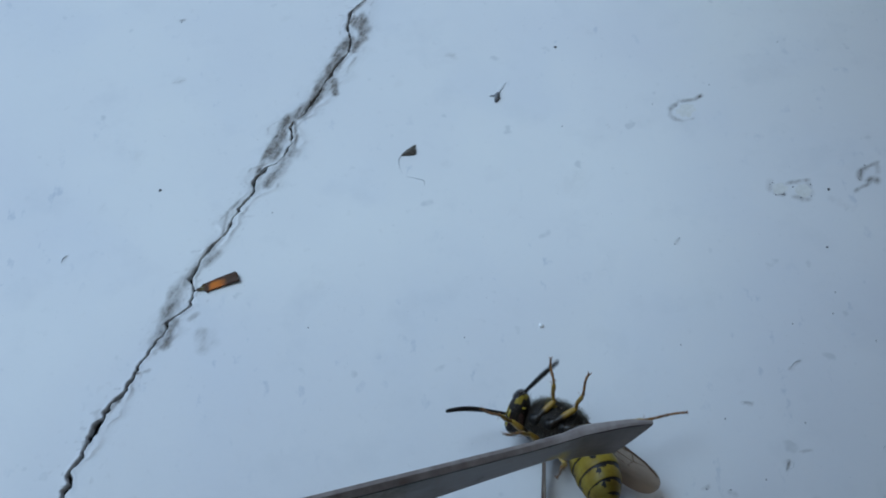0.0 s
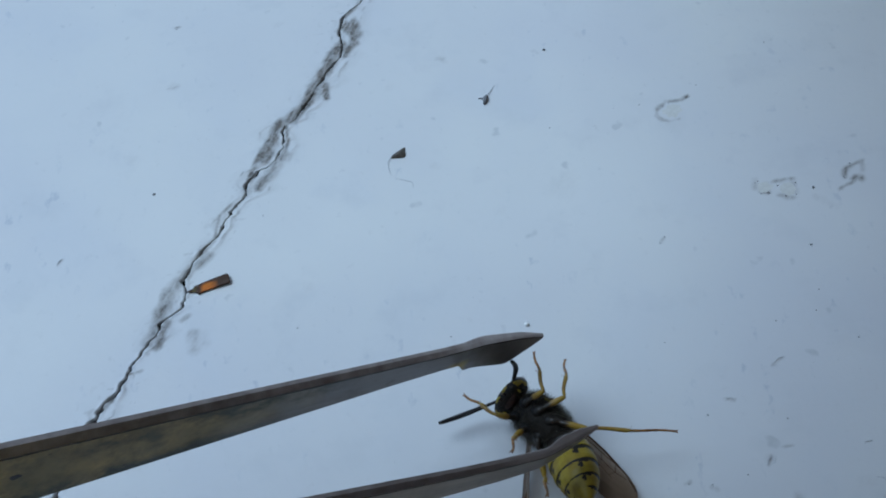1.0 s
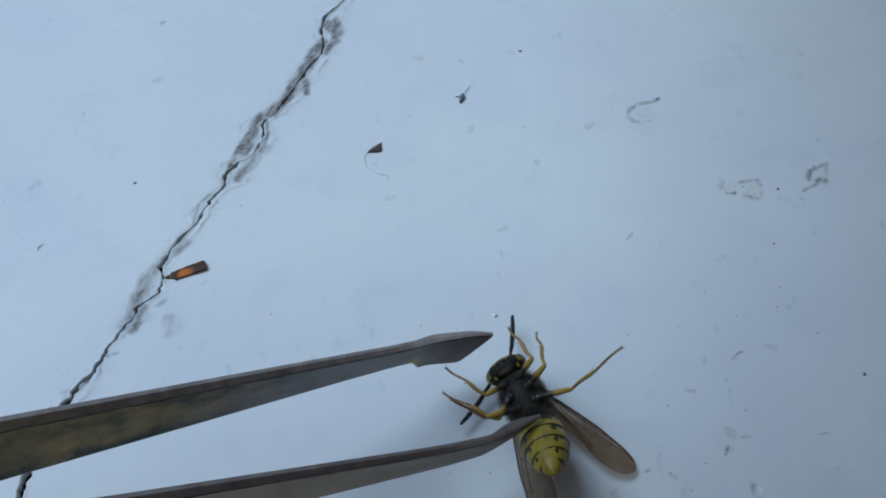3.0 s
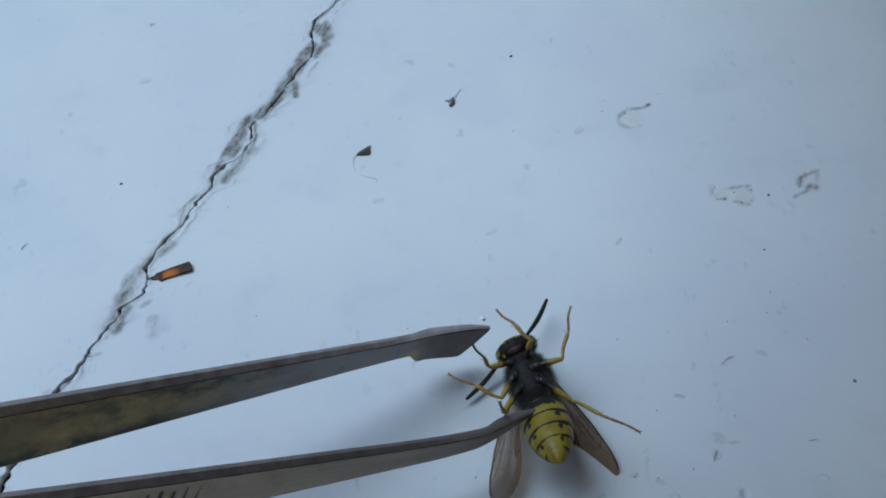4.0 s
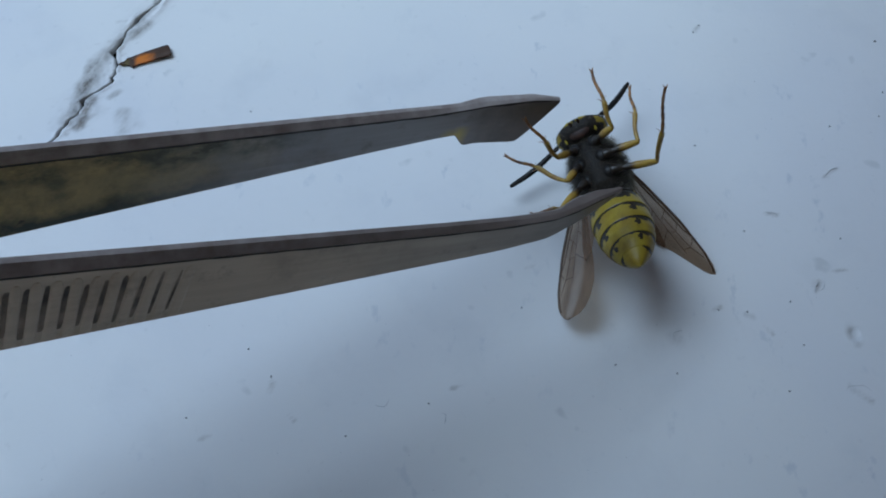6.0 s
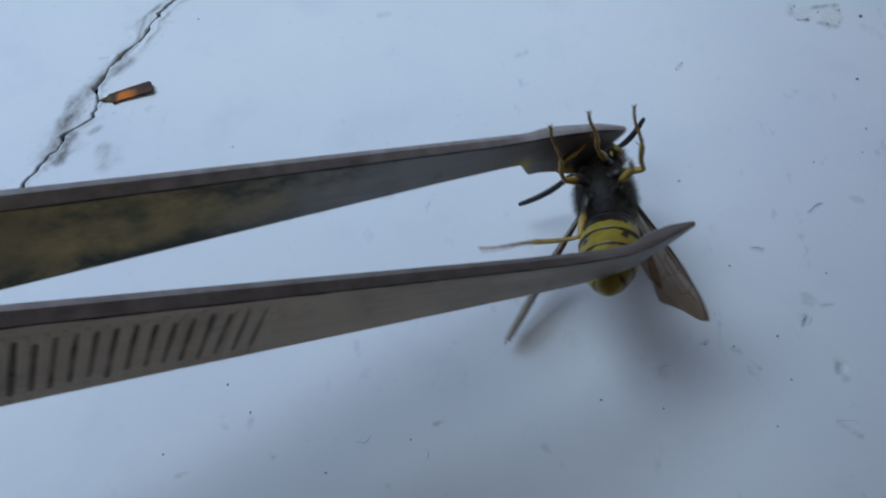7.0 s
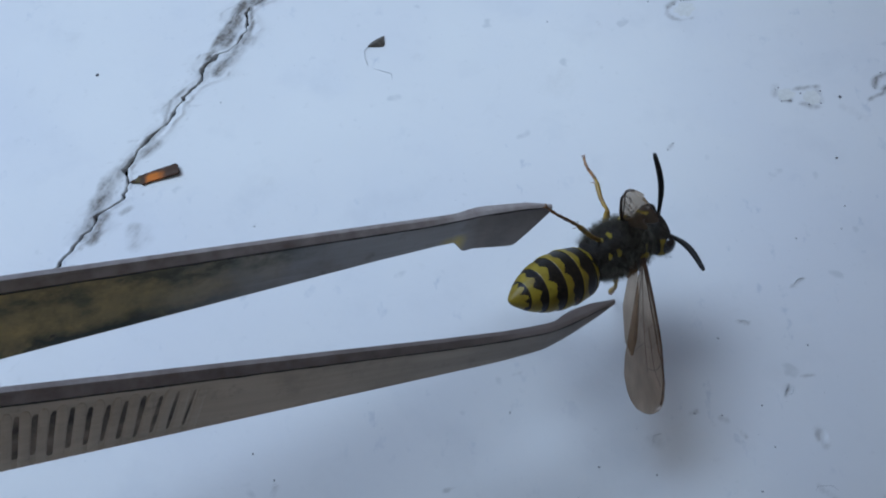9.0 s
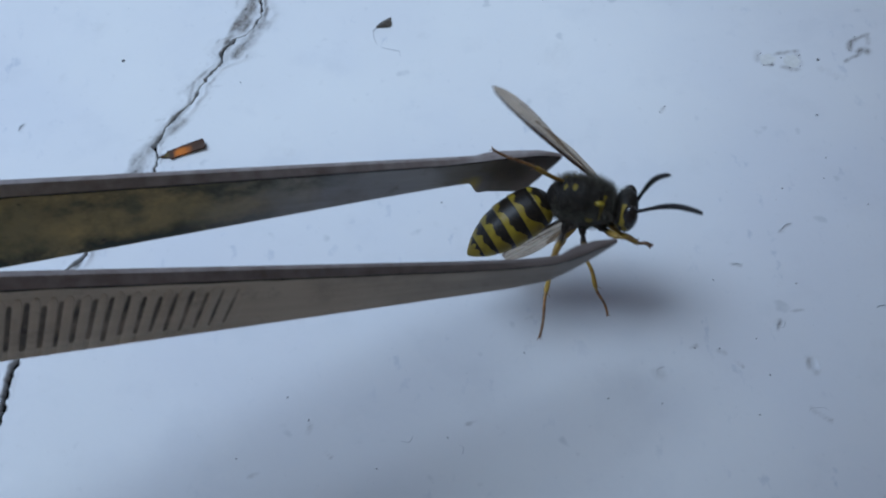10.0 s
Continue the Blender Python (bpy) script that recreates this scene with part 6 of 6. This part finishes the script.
    walk(WASP["MLs"], [
        (0, turn(2.3, 0, 0, 0.8491, 0.0772, -0.4026, 0.333)),
        (0.2, turn(2.3, 0, 0, 0.8017, 0.1631, -0.483, 0.3121)),
        (0.5, turn(2.3, 0, 0, 0.7547, 0.2378, -0.5197, 0.3221)),
        (0.75, turn(2.3, 0, 0, 0.8844, 0.0441, -0.0938, 0.455)),
        (1, turn(2.3, 0, 0, 0.79, -0.1609, 0.356, 0.4725)),
        (1.25, turn(2.3, 0, 0, 0.8364, 0.2054, 0.0191, 0.5077)),
        (1.5, turn(2.3, 0, 0, 0.6729, 0.5202, -0.3225, 0.4154)),
        (1.75, turn(2.3, 0, 0, 0.8386, 0.2352, -0.0477, 0.489)),
        (2, turn(2.3, 0, 0, 0.8453, -0.0944, 0.2361, 0.4699)),
        (2.5, turn(2.3, 0, 0, 0.6185, 0.006, 0.638, 0.4586)),
        (4, turn(2.3, 0, 0, 0.8271, 0.0337, 0.1058, 0.5509)),
        (4.5, turn(2.3, 0, 0, 0.7739, -0.0553, 0.1755, 0.606)),
        (5, turn(2.3, 0, 0, 0.5856, -0.0152, 0.2787, 0.761)),
        (5.5, turn(2.3, 0, 0, 0.7142, -0.1072, 0.1611, 0.6726)),
        (5.7, turn(2.3, 0, 0, 0.7378, -0.1152, 0.2232, 0.6266)),
        (6.8, turn(2.3, 0, 0, 0.6909, 0.275, -0.2569, 0.6173)),
        (7, turn(2.3, 0, 0, 0.5237, 0.639, -0.1981, 0.5275)),
        (7.2, turn(2.3, 0, 0, 0.5581, 0.3661, -0.4637, 0.5827)),
        (7.5, turn(2.3, 0, 0, 0.4165, 0.3905, -0.6121, 0.5472)),
        (7.75, turn(2.3, 0, 0, 0.5576, -0.1005, -0.7084, 0.4209)),
        (8, turn(2.3, 0, 0, 0.5561, -0.5268, -0.6082, 0.2082)),
        (8.2, turn(2.3, 0, 0, 0.5793, -0.2521, -0.7138, 0.3023)),
        (8.3, turn(2.3, 0, 0, 0.7858, 0.1288, -0.539, 0.2746)),
        (8.4, turn(2.3, 0, 0, 0.8202, 0.4815, -0.246, 0.1867)),
        (8.5, turn(2.3, 0, 0, 0.6749, 0.7287, 0.1008, 0.058)),
        (8.65, turn(2.3, 0, 0, 0.5743, 0.6112, 0.3361, 0.4285)),
        (8.8, turn(2.3, 0, 0, 0.3494, 0.3614, 0.4987, 0.7062)),
        (8.9, turn(2.3, 0, 0, 0.3567, 0.6592, 0.2032, 0.63)),
        (9, turn(2.3, 0, 0, 0.2991, 0.8372, -0.1292, 0.4393)),
        (9.5, turn(2.3, 0, 0, 0.3071, 0.8149, -0.1863, 0.4549)),
        (10, turn(2.3, 0, 0, 0.6706, 0.6001, 0.2925, 0.3234)),
    ])
    walk(WASP["MRf"], [
        (0, turn(0, -0.85, -1.55, 0.0981, 0.8495, 0.371, -0.362)),
        (0.2, turn(0, -0.85, -1.55, -0.0396, 0.793, 0.0128, -0.6078)),
        (0.35, turn(0, -0.85, -1.55, -0.3947, 0.6315, -0.3993, -0.5348)),
        (0.5, turn(0, -0.85, -1.55, -0.6205, 0.2632, -0.6808, -0.2867)),
        (1, turn(0, -0.85, -1.55, -0.5328, 0.3847, -0.6525, -0.3773)),
        (1.5, turn(0, -0.85, -1.55, -0.5164, 0.2271, -0.8016, -0.1981)),
        (2, turn(0, -0.85, -1.55, -0.4182, 0.1856, -0.8795, -0.1306)),
        (2.5, turn(0, -0.85, -1.55, -0.2451, 0.4141, -0.8632, -0.1529)),
        (4, turn(0, -0.85, -1.55, -0.1293, 0.3704, -0.9143, -0.1003)),
        (4.5, turn(0, -0.85, -1.55, -0.2475, 0.3202, -0.9046, -0.1339)),
        (5, turn(0, -0.85, -1.55, 0.1073, 0.4566, -0.8832, -0.0009)),
        (5.5, turn(0, -0.85, -1.55, -0.2413, 0.3405, -0.8983, -0.1375)),
        (5.7, turn(0, -0.85, -1.55, -0.3238, 0.3152, -0.8773, -0.1616)),
        (6.8, turn(0, -0.85, -1.55, -0.4262, 0.0863, -0.8965, -0.0848)),
        (7, turn(0, -0.85, -1.55, -0.3673, 0.3599, -0.8223, -0.2435)),
        (7.1, turn(0, -0.85, -1.55, -0.2158, 0.8448, -0.4881, 0.0396)),
        (7.2, turn(0, -0.85, -1.55, 0.0598, 0.9794, 0.1375, 0.1355)),
        (7.5, turn(0, -0.85, -1.55, 0.1374, 0.9828, -0.0825, 0.0919)),
        (8, turn(0, -0.85, -1.55, 0.0956, 0.9928, -0.059, 0.0421)),
        (8.2, turn(0, -0.85, -1.55, 0.148, 0.8998, 0.2935, -0.2868)),
        (8.35, turn(0, -0.85, -1.55, 0.0245, 0.9286, -0.2278, -0.2919)),
        (8.5, turn(0, -0.85, -1.55, -0.1061, 0.6901, -0.6835, -0.2129)),
        (8.8, turn(0, -0.85, -1.55, -0.1858, 0.7236, -0.4113, -0.5222)),
        (9, turn(0, -0.85, -1.55, -0.0798, 0.7756, -0.226, -0.5839)),
        (9.5, turn(0, -0.85, -1.55, -0.1445, 0.731, -0.3244, -0.5827)),
        (10, turn(0, -0.85, -1.55, -0.1045, 0.7911, -0.4437, -0.4078)),
    ])
    walk(WASP["MRs"], [
        (0, turn(2.3, 0, 0, 0.827, 0.5337, -0.1526, 0.0891)),
        (0.1, turn(2.3, 0, 0, 0.7933, 0.4108, 0.4381, 0.0996)),
        (0.2, turn(2.3, 0, 0, 0.4698, 0.1378, 0.8688, 0.0738)),
        (0.35, turn(2.3, 0, 0, 0.479, -0.1135, 0.7741, -0.3982)),
        (0.5, turn(2.3, 0, 0, 0.3469, -0.3313, 0.451, -0.7526)),
        (0.75, turn(2.3, 0, 0, 0.8491, -0.2236, 0.2767, -0.3905)),
        (1, turn(2.3, 0, 0, 0.9901, -0.0207, -0.0153, 0.1378)),
        (1.25, turn(2.3, 0, 0, 0.8868, -0.2088, 0.2718, -0.3101)),
        (1.5, turn(2.3, 0, 0, 0.4916, -0.3282, 0.4695, -0.6559)),
        (2, turn(2.3, 0, 0, 0.4075, -0.1873, 0.2907, -0.8452)),
        (2.5, turn(2.3, 0, 0, 0.6242, -0.3779, 0.1516, -0.6668)),
        (4, turn(2.3, 0, 0, 0.6562, -0.2354, 0.1635, -0.698)),
        (4.5, turn(2.3, 0, 0, 0.5811, -0.2277, 0.3495, -0.6988)),
        (5, turn(2.3, 0, 0, 0.6652, -0.0773, -0.0719, -0.7392)),
        (5.5, turn(2.3, 0, 0, 0.5866, -0.2152, 0.329, -0.708)),
        (5.7, turn(2.3, 0, 0, 0.5376, -0.2374, 0.4225, -0.69)),
        (6.25, turn(2.3, 0, 0, 0.4234, -0.5328, 0.2175, -0.6997)),
        (6.8, turn(2.3, 0, 0, 0.249, -0.7523, -0.0185, -0.6097)),
        (7, turn(2.3, 0, 0, 0.4168, -0.8369, -0.1189, -0.3343)),
        (7.1, turn(2.3, 0, 0, 0.5275, -0.607, -0.5815, -0.1229)),
        (7.2, turn(2.3, 0, 0, 0.3518, -0.1362, -0.9159, 0.1371)),
        (7.5, turn(2.3, 0, 0, 0.3906, -0.2658, -0.8422, -0.2598)),
        (8, turn(2.3, 0, 0, 0.1262, -0.316, -0.9122, -0.228)),
        (8.2, turn(2.3, 0, 0, 0.3849, -0.1691, -0.8657, 0.2718)),
        (8.35, turn(2.3, 0, 0, 0.2237, 0.4506, -0.7382, 0.4495)),
        (8.5, turn(2.3, 0, 0, -0.04, 0.8639, -0.2728, 0.4214)),
        (8.65, turn(2.3, 0, 0, -0.3881, 0.8447, -0.187, 0.3176)),
        (8.8, turn(2.3, 0, 0, -0.682, 0.7075, -0.075, 0.1694)),
        (9, turn(2.3, 0, 0, -0.8548, 0.4978, -0.0641, 0.1322)),
        (9.5, turn(2.3, 0, 0, -0.7197, 0.6725, -0.0418, 0.1675)),
        (10, turn(2.3, 0, 0, -0.3193, 0.9119, -0.1895, 0.1747)),
    ])
    walk(WASP["HLf"], [
        (0, turn(-1.1, 0.85, -1.4, 0.1048, -0.1714, -0.9771, -0.0702)),
        (0.2, turn(-1.1, 0.85, -1.4, -0.3076, -0.1677, -0.9364, 0.0202)),
        (0.5, turn(-1.1, 0.85, -1.4, 0.0038, -0.2292, -0.9731, -0.0213)),
        (1, turn(-1.1, 0.85, -1.4, 0.1505, -0.1991, -0.9673, -0.0454)),
        (1.5, turn(-1.1, 0.85, -1.4, -0.0083, -0.2811, -0.9596, -0.0058)),
        (2, turn(-1.1, 0.85, -1.4, 0.1165, -0.5721, -0.8092, -0.0661)),
        (2.5, turn(-1.1, 0.85, -1.4, 0.0178, -0.6762, -0.7356, 0.0357)),
        (4, turn(-1.1, 0.85, -1.4, 0.1935, -0.2762, -0.9408, -0.035)),
        (4.5, turn(-1.1, 0.85, -1.4, 0.1793, -0.3559, -0.9164, -0.0378)),
        (5, turn(-1.1, 0.85, -1.4, 0.2021, -0.2715, -0.9403, -0.0359)),
        (5.5, turn(-1.1, 0.85, -1.4, 0.0261, -0.3665, -0.9298, 0.0197)),
        (5.7, turn(-1.1, 0.85, -1.4, 0.0762, -0.6289, -0.7738, -0.0018)),
        (6.8, turn(-1.1, 0.85, -1.4, 0.1648, -0.5631, -0.8073, -0.0627)),
        (7, turn(-1.1, 0.85, -1.4, -0.3559, -0.4525, -0.7583, 0.3057)),
        (7.1, turn(-1.1, 0.85, -1.4, -0.1403, -0.6883, -0.7025, 0.1141)),
        (7.2, turn(-1.1, 0.85, -1.4, 0.2128, -0.7570, -0.6115, 0.0877)),
        (7.5, turn(-1.1, 0.85, -1.4, 0.1894, -0.8434, -0.5019, -0.0302)),
        (7.75, turn(-1.1, 0.85, -1.4, 0.0699, -0.9698, -0.2338, 0.0044)),
        (8, turn(-1.1, 0.85, -1.4, -0.0796, -0.9655, 0.1565, 0.1924)),
        (8.2, turn(-1.1, 0.85, -1.4, -0.137, -0.9109, -0.0379, 0.3874)),
        (8.31, turn(-1.1, 0.85, -1.4, -0.0398, -0.7558, -0.6033, 0.2515)),
        (8.43, turn(-1.1, 0.85, -1.4, 0.0722, -0.3197, -0.9445, 0.0221)),
        (8.5, turn(-1.1, 0.85, -1.4, 0.0722, -0.3197, -0.9445, 0.0221)),
        (8.57, turn(-1.1, 0.85, -1.4, 0.0722, -0.3197, -0.9445, 0.0221)),
        (8.8, turn(-1.1, 0.85, -1.4, 0.5821, 0.0167, -0.8126, 0.0254)),
        (9, turn(-1.1, 0.85, -1.4, 0.6137, 0.1143, -0.7757, 0.0926)),
        (9.5, turn(-1.1, 0.85, -1.4, 0.6165, -0.1558, -0.7709, -0.0366)),
        (9.75, turn(-1.1, 0.85, -1.4, 0.5794, 0.1395, -0.7857, 0.1656)),
        (10, turn(-1.1, 0.85, -1.4, 0.4672, 0.4166, -0.6987, 0.3463)),
    ])
    walk(WASP["HLs"], [
        (0, turn(2.9, 0, 0, 0.9548, -0.1753, 0.2397, 0.0089)),
        (0.2, turn(2.9, 0, 0, 0.8326, -0.0746, 0.534, 0.1267)),
        (0.5, turn(2.9, 0, 0, 0.9575, -0.0687, 0.2775, 0.0392)),
        (1, turn(2.9, 0, 0, 0.982, -0.0563, 0.159, 0.0846)),
        (1.5, turn(2.9, 0, 0, 0.8922, -0.0312, 0.4471, 0.0561)),
        (1.75, turn(2.9, 0, 0, 0.9743, 0.0694, 0.081, 0.1984)),
        (2, turn(2.9, 0, 0, 0.8897, 0.1581, -0.299, 0.3067)),
        (2.5, turn(2.9, 0, 0, 0.8534, 0.2453, -0.3971, 0.2322)),
        (4, turn(2.9, 0, 0, 0.9341, 0.0952, -0.34, 0.0522)),
        (4.5, turn(2.9, 0, 0, 0.9944, 0.0982, 0.0253, 0.0288)),
        (5, turn(2.9, 0, 0, 0.9918, 0.0681, 0.0964, 0.0489)),
        (5.5, turn(2.9, 0, 0, 0.9889, 0.1051, 0.0988, 0.0363)),
        (5.6, turn(2.9, 0, 0, 0.8641, 0.3216, -0.177, 0.3444)),
        (5.7, turn(2.9, 0, 0, 0.5376, 0.463, -0.4114, 0.5722)),
        (6.8, turn(2.9, 0, 0, 0.8683, 0.25, -0.3405, 0.26)),
        (6.9, turn(2.9, 0, 0, 0.6311, 0.6701, -0.3307, 0.2083)),
        (7, turn(2.9, 0, 0, 0.2452, 0.9323, -0.243, 0.1076)),
        (7.1, turn(2.9, 0, 0, 0.431, 0.5915, -0.5447, 0.4094)),
        (7.2, turn(2.9, 0, 0, 0.3696, 0.1201, -0.6683, 0.6343)),
        (7.5, turn(2.9, 0, 0, 0.3277, -0.0018, -0.7576, 0.5646)),
        (8, turn(2.9, 0, 0, 0.5116, -0.1786, -0.6618, 0.5181)),
        (8.2, turn(2.9, 0, 0, 0.5056, -0.3872, -0.7522, 0.1693)),
        (8.31, turn(2.9, 0, 0, 0.2293, -0.773, -0.566, -0.1716)),
        (8.43, turn(2.9, 0, 0, -0.1333, -0.8681, -0.1669, -0.448)),
        (8.5, turn(2.9, 0, 0, -0.1333, -0.8681, -0.1669, -0.448)),
        (8.57, turn(2.9, 0, 0, -0.1333, -0.8681, -0.1669, -0.448)),
        (8.8, turn(2.9, 0, 0, -0.4564, -0.8739, -0.0024, -0.167)),
        (9, turn(2.9, 0, 0, -0.6238, -0.717, -0.0677, -0.3037)),
        (9.5, turn(2.9, 0, 0, -0.2745, -0.9222, 0.1682, -0.2144)),
        (10, turn(2.9, 0, 0, -0.7346, -0.5818, 0.0476, -0.3458)),
    ])
    walk(WASP["HRf"], [
        (0, turn(-1.1, -0.85, -1.4, 0.5559, 0.1317, 0.8204, -0.0235)),
        (0.2, turn(-1.1, -0.85, -1.4, 0.4532, -0.3236, 0.7978, 0.2314)),
        (0.5, turn(-1.1, -0.85, -1.4, 0.4269, -0.2262, 0.8625, 0.1508)),
        (1, turn(-1.1, -0.85, -1.4, -0.0071, -0.3618, 0.9312, 0.0434)),
        (1.5, turn(-1.1, -0.85, -1.4, 0.4048, -0.0865, 0.907, 0.0775)),
        (2, turn(-1.1, -0.85, -1.4, 0.3615, -0.3166, 0.8587, 0.1779)),
        (2.5, turn(-1.1, -0.85, -1.4, 0.1736, -0.764, 0.5363, 0.3141)),
        (4, turn(-1.1, -0.85, -1.4, 0.2139, -0.3553, 0.9002, 0.1328)),
        (4.5, turn(-1.1, -0.85, -1.4, 0.2026, -0.3256, 0.916, 0.1177)),
        (5, turn(-1.1, -0.85, -1.4, 0.3709, -0.3995, 0.8008, 0.2481)),
        (5.5, turn(-1.1, -0.85, -1.4, 0.16, -0.4898, 0.8436, 0.1509)),
        (5.7, turn(-1.1, -0.85, -1.4, 0.1958, -0.4659, 0.8473, 0.1635)),
        (6.8, turn(-1.1, -0.85, -1.4, 0.3259, -0.1915, 0.9179, 0.1209)),
        (7, turn(-1.1, -0.85, -1.4, -0.0313, -0.1762, 0.9834, 0.0307)),
        (7.1, turn(-1.1, -0.85, -1.4, 0.08, 0.2925, 0.9444, -0.127)),
        (7.2, turn(-1.1, -0.85, -1.4, -0.0412, 0.5045, 0.7499, -0.4261)),
        (7.5, turn(-1.1, -0.85, -1.4, 0.1884, 0.2671, 0.8592, -0.3936)),
        (7.75, turn(-1.1, -0.85, -1.4, 0.2179, 0.8244, 0.5037, -0.1382)),
        (8, turn(-1.1, -0.85, -1.4, 0.0834, 0.9963, -0.0205, -0.0042)),
        (8.2, turn(-1.1, -0.85, -1.4, 0.143, 0.8848, 0.3528, -0.2688)),
        (8.35, turn(-1.1, -0.85, -1.4, 0.092, 0.9194, -0.31, -0.2241)),
        (8.5, turn(-1.1, -0.85, -1.4, 0, 0.5447, -0.8348, -0.0797)),
        (8.8, turn(-1.1, -0.85, -1.4, -0.0933, 0.449, -0.8805, -0.12)),
        (8.9, turn(-1.1, -0.85, -1.4, 0.0063, 0.7442, -0.471, -0.4736)),
        (9, turn(-1.1, -0.85, -1.4, 0.1034, 0.7493, 0.1221, -0.6426)),
        (9.25, turn(-1.1, -0.85, -1.4, -0.0766, 0.7666, -0.223, -0.5972)),
        (9.5, turn(-1.1, -0.85, -1.4, -0.2448, 0.6659, -0.5338, -0.46)),
        (10, turn(-1.1, -0.85, -1.4, -0.3835, 0.4915, -0.7616, -0.177)),
    ])
    walk(WASP["HRs"], [
        (0, turn(2.9, 0, 0, 0.4098, -0.8951, -0.1686, -0.0502)),
        (0.2, turn(2.9, 0, 0, 0.6602, -0.6722, -0.2874, -0.1722)),
        (0.5, turn(2.9, 0, 0, 0.4073, -0.8407, -0.2174, -0.2829)),
        (0.75, turn(2.9, 0, 0, 0.6645, -0.5549, -0.4855, -0.1215)),
        (1, turn(2.9, 0, 0, 0.7584, -0.1326, -0.6344, 0.0697)),
        (1.5, turn(2.9, 0, 0, 0.7832, -0.5688, -0.2404, -0.0726)),
        (2, turn(2.9, 0, 0, 0.7774, -0.5085, -0.3568, -0.0986)),
        (2.5, turn(2.9, 0, 0, 0.8887, -0.3258, -0.3004, -0.1176)),
        (3.25, turn(2.9, 0, 0, 0.5989, -0.6868, -0.2889, -0.2935)),
        (4, turn(2.9, 0, 0, 0.1621, -0.8793, -0.2064, -0.3974)),
        (4.5, turn(2.9, 0, 0, 0.4301, -0.7897, -0.2545, -0.3558)),
        (5, turn(2.9, 0, 0, 0.6755, -0.6993, -0.2155, -0.0902)),
        (5.5, turn(2.9, 0, 0, 0.8503, -0.3631, -0.3733, -0.0765)),
        (5.7, turn(2.9, 0, 0, 0.8441, -0.411, -0.327, -0.1075)),
        (6.8, turn(2.9, 0, 0, 0.7403, -0.6111, -0.2768, -0.0441)),
        (6.9, turn(2.9, 0, 0, 0.8183, -0.4261, 0.034, -0.3843)),
        (7, turn(2.9, 0, 0, 0.6896, -0.1335, 0.3362, -0.6274)),
        (7.07, turn(2.9, 0, 0, 0.914, 0.0814, 0.0153, -0.3972)),
        (7.13, turn(2.9, 0, 0, 0.9076, 0.2757, -0.3094, -0.0667)),
        (7.2, turn(2.9, 0, 0, 0.6066, 0.4656, -0.5154, 0.3867)),
        (7.5, turn(2.9, 0, 0, 0.6400, 0.6634, -0.3586, 0.1473)),
        (7.75, turn(2.9, 0, 0, 0.4844, 0.2126, -0.8471, -0.051)),
        (8, turn(2.9, 0, 0, 0.1238, -0.2975, -0.9272, -0.1909)),
        (8.2, turn(2.9, 0, 0, 0.3465, -0.114, -0.914, 0.1777)),
        (8.35, turn(2.9, 0, 0, 0.3893, -0.5994, -0.6886, -0.1225)),
        (8.5, turn(2.9, 0, 0, 0.2848, -0.858, -0.2027, -0.3764)),
        (8.8, turn(2.9, 0, 0, 0.2929, -0.8272, -0.26, -0.4028)),
        (8.9, turn(2.9, 0, 0, 0.3426, -0.5052, -0.7479, -0.2609)),
        (9, turn(2.9, 0, 0, 0.2676, 0.0009, -0.9632, -0.0239)),
        (9.25, turn(2.9, 0, 0, 0.1701, -0.2486, -0.9211, 0.2467)),
        (9.5, turn(2.9, 0, 0, 0.0477, -0.4616, -0.7438, 0.4811)),
        (9.75, turn(2.9, 0, 0, -0.0388, -0.8099, -0.3331, 0.4813)),
        (10, turn(2.9, 0, 0, -0.1137, -0.9173, 0.1767, 0.3383)),
    ])


motions()
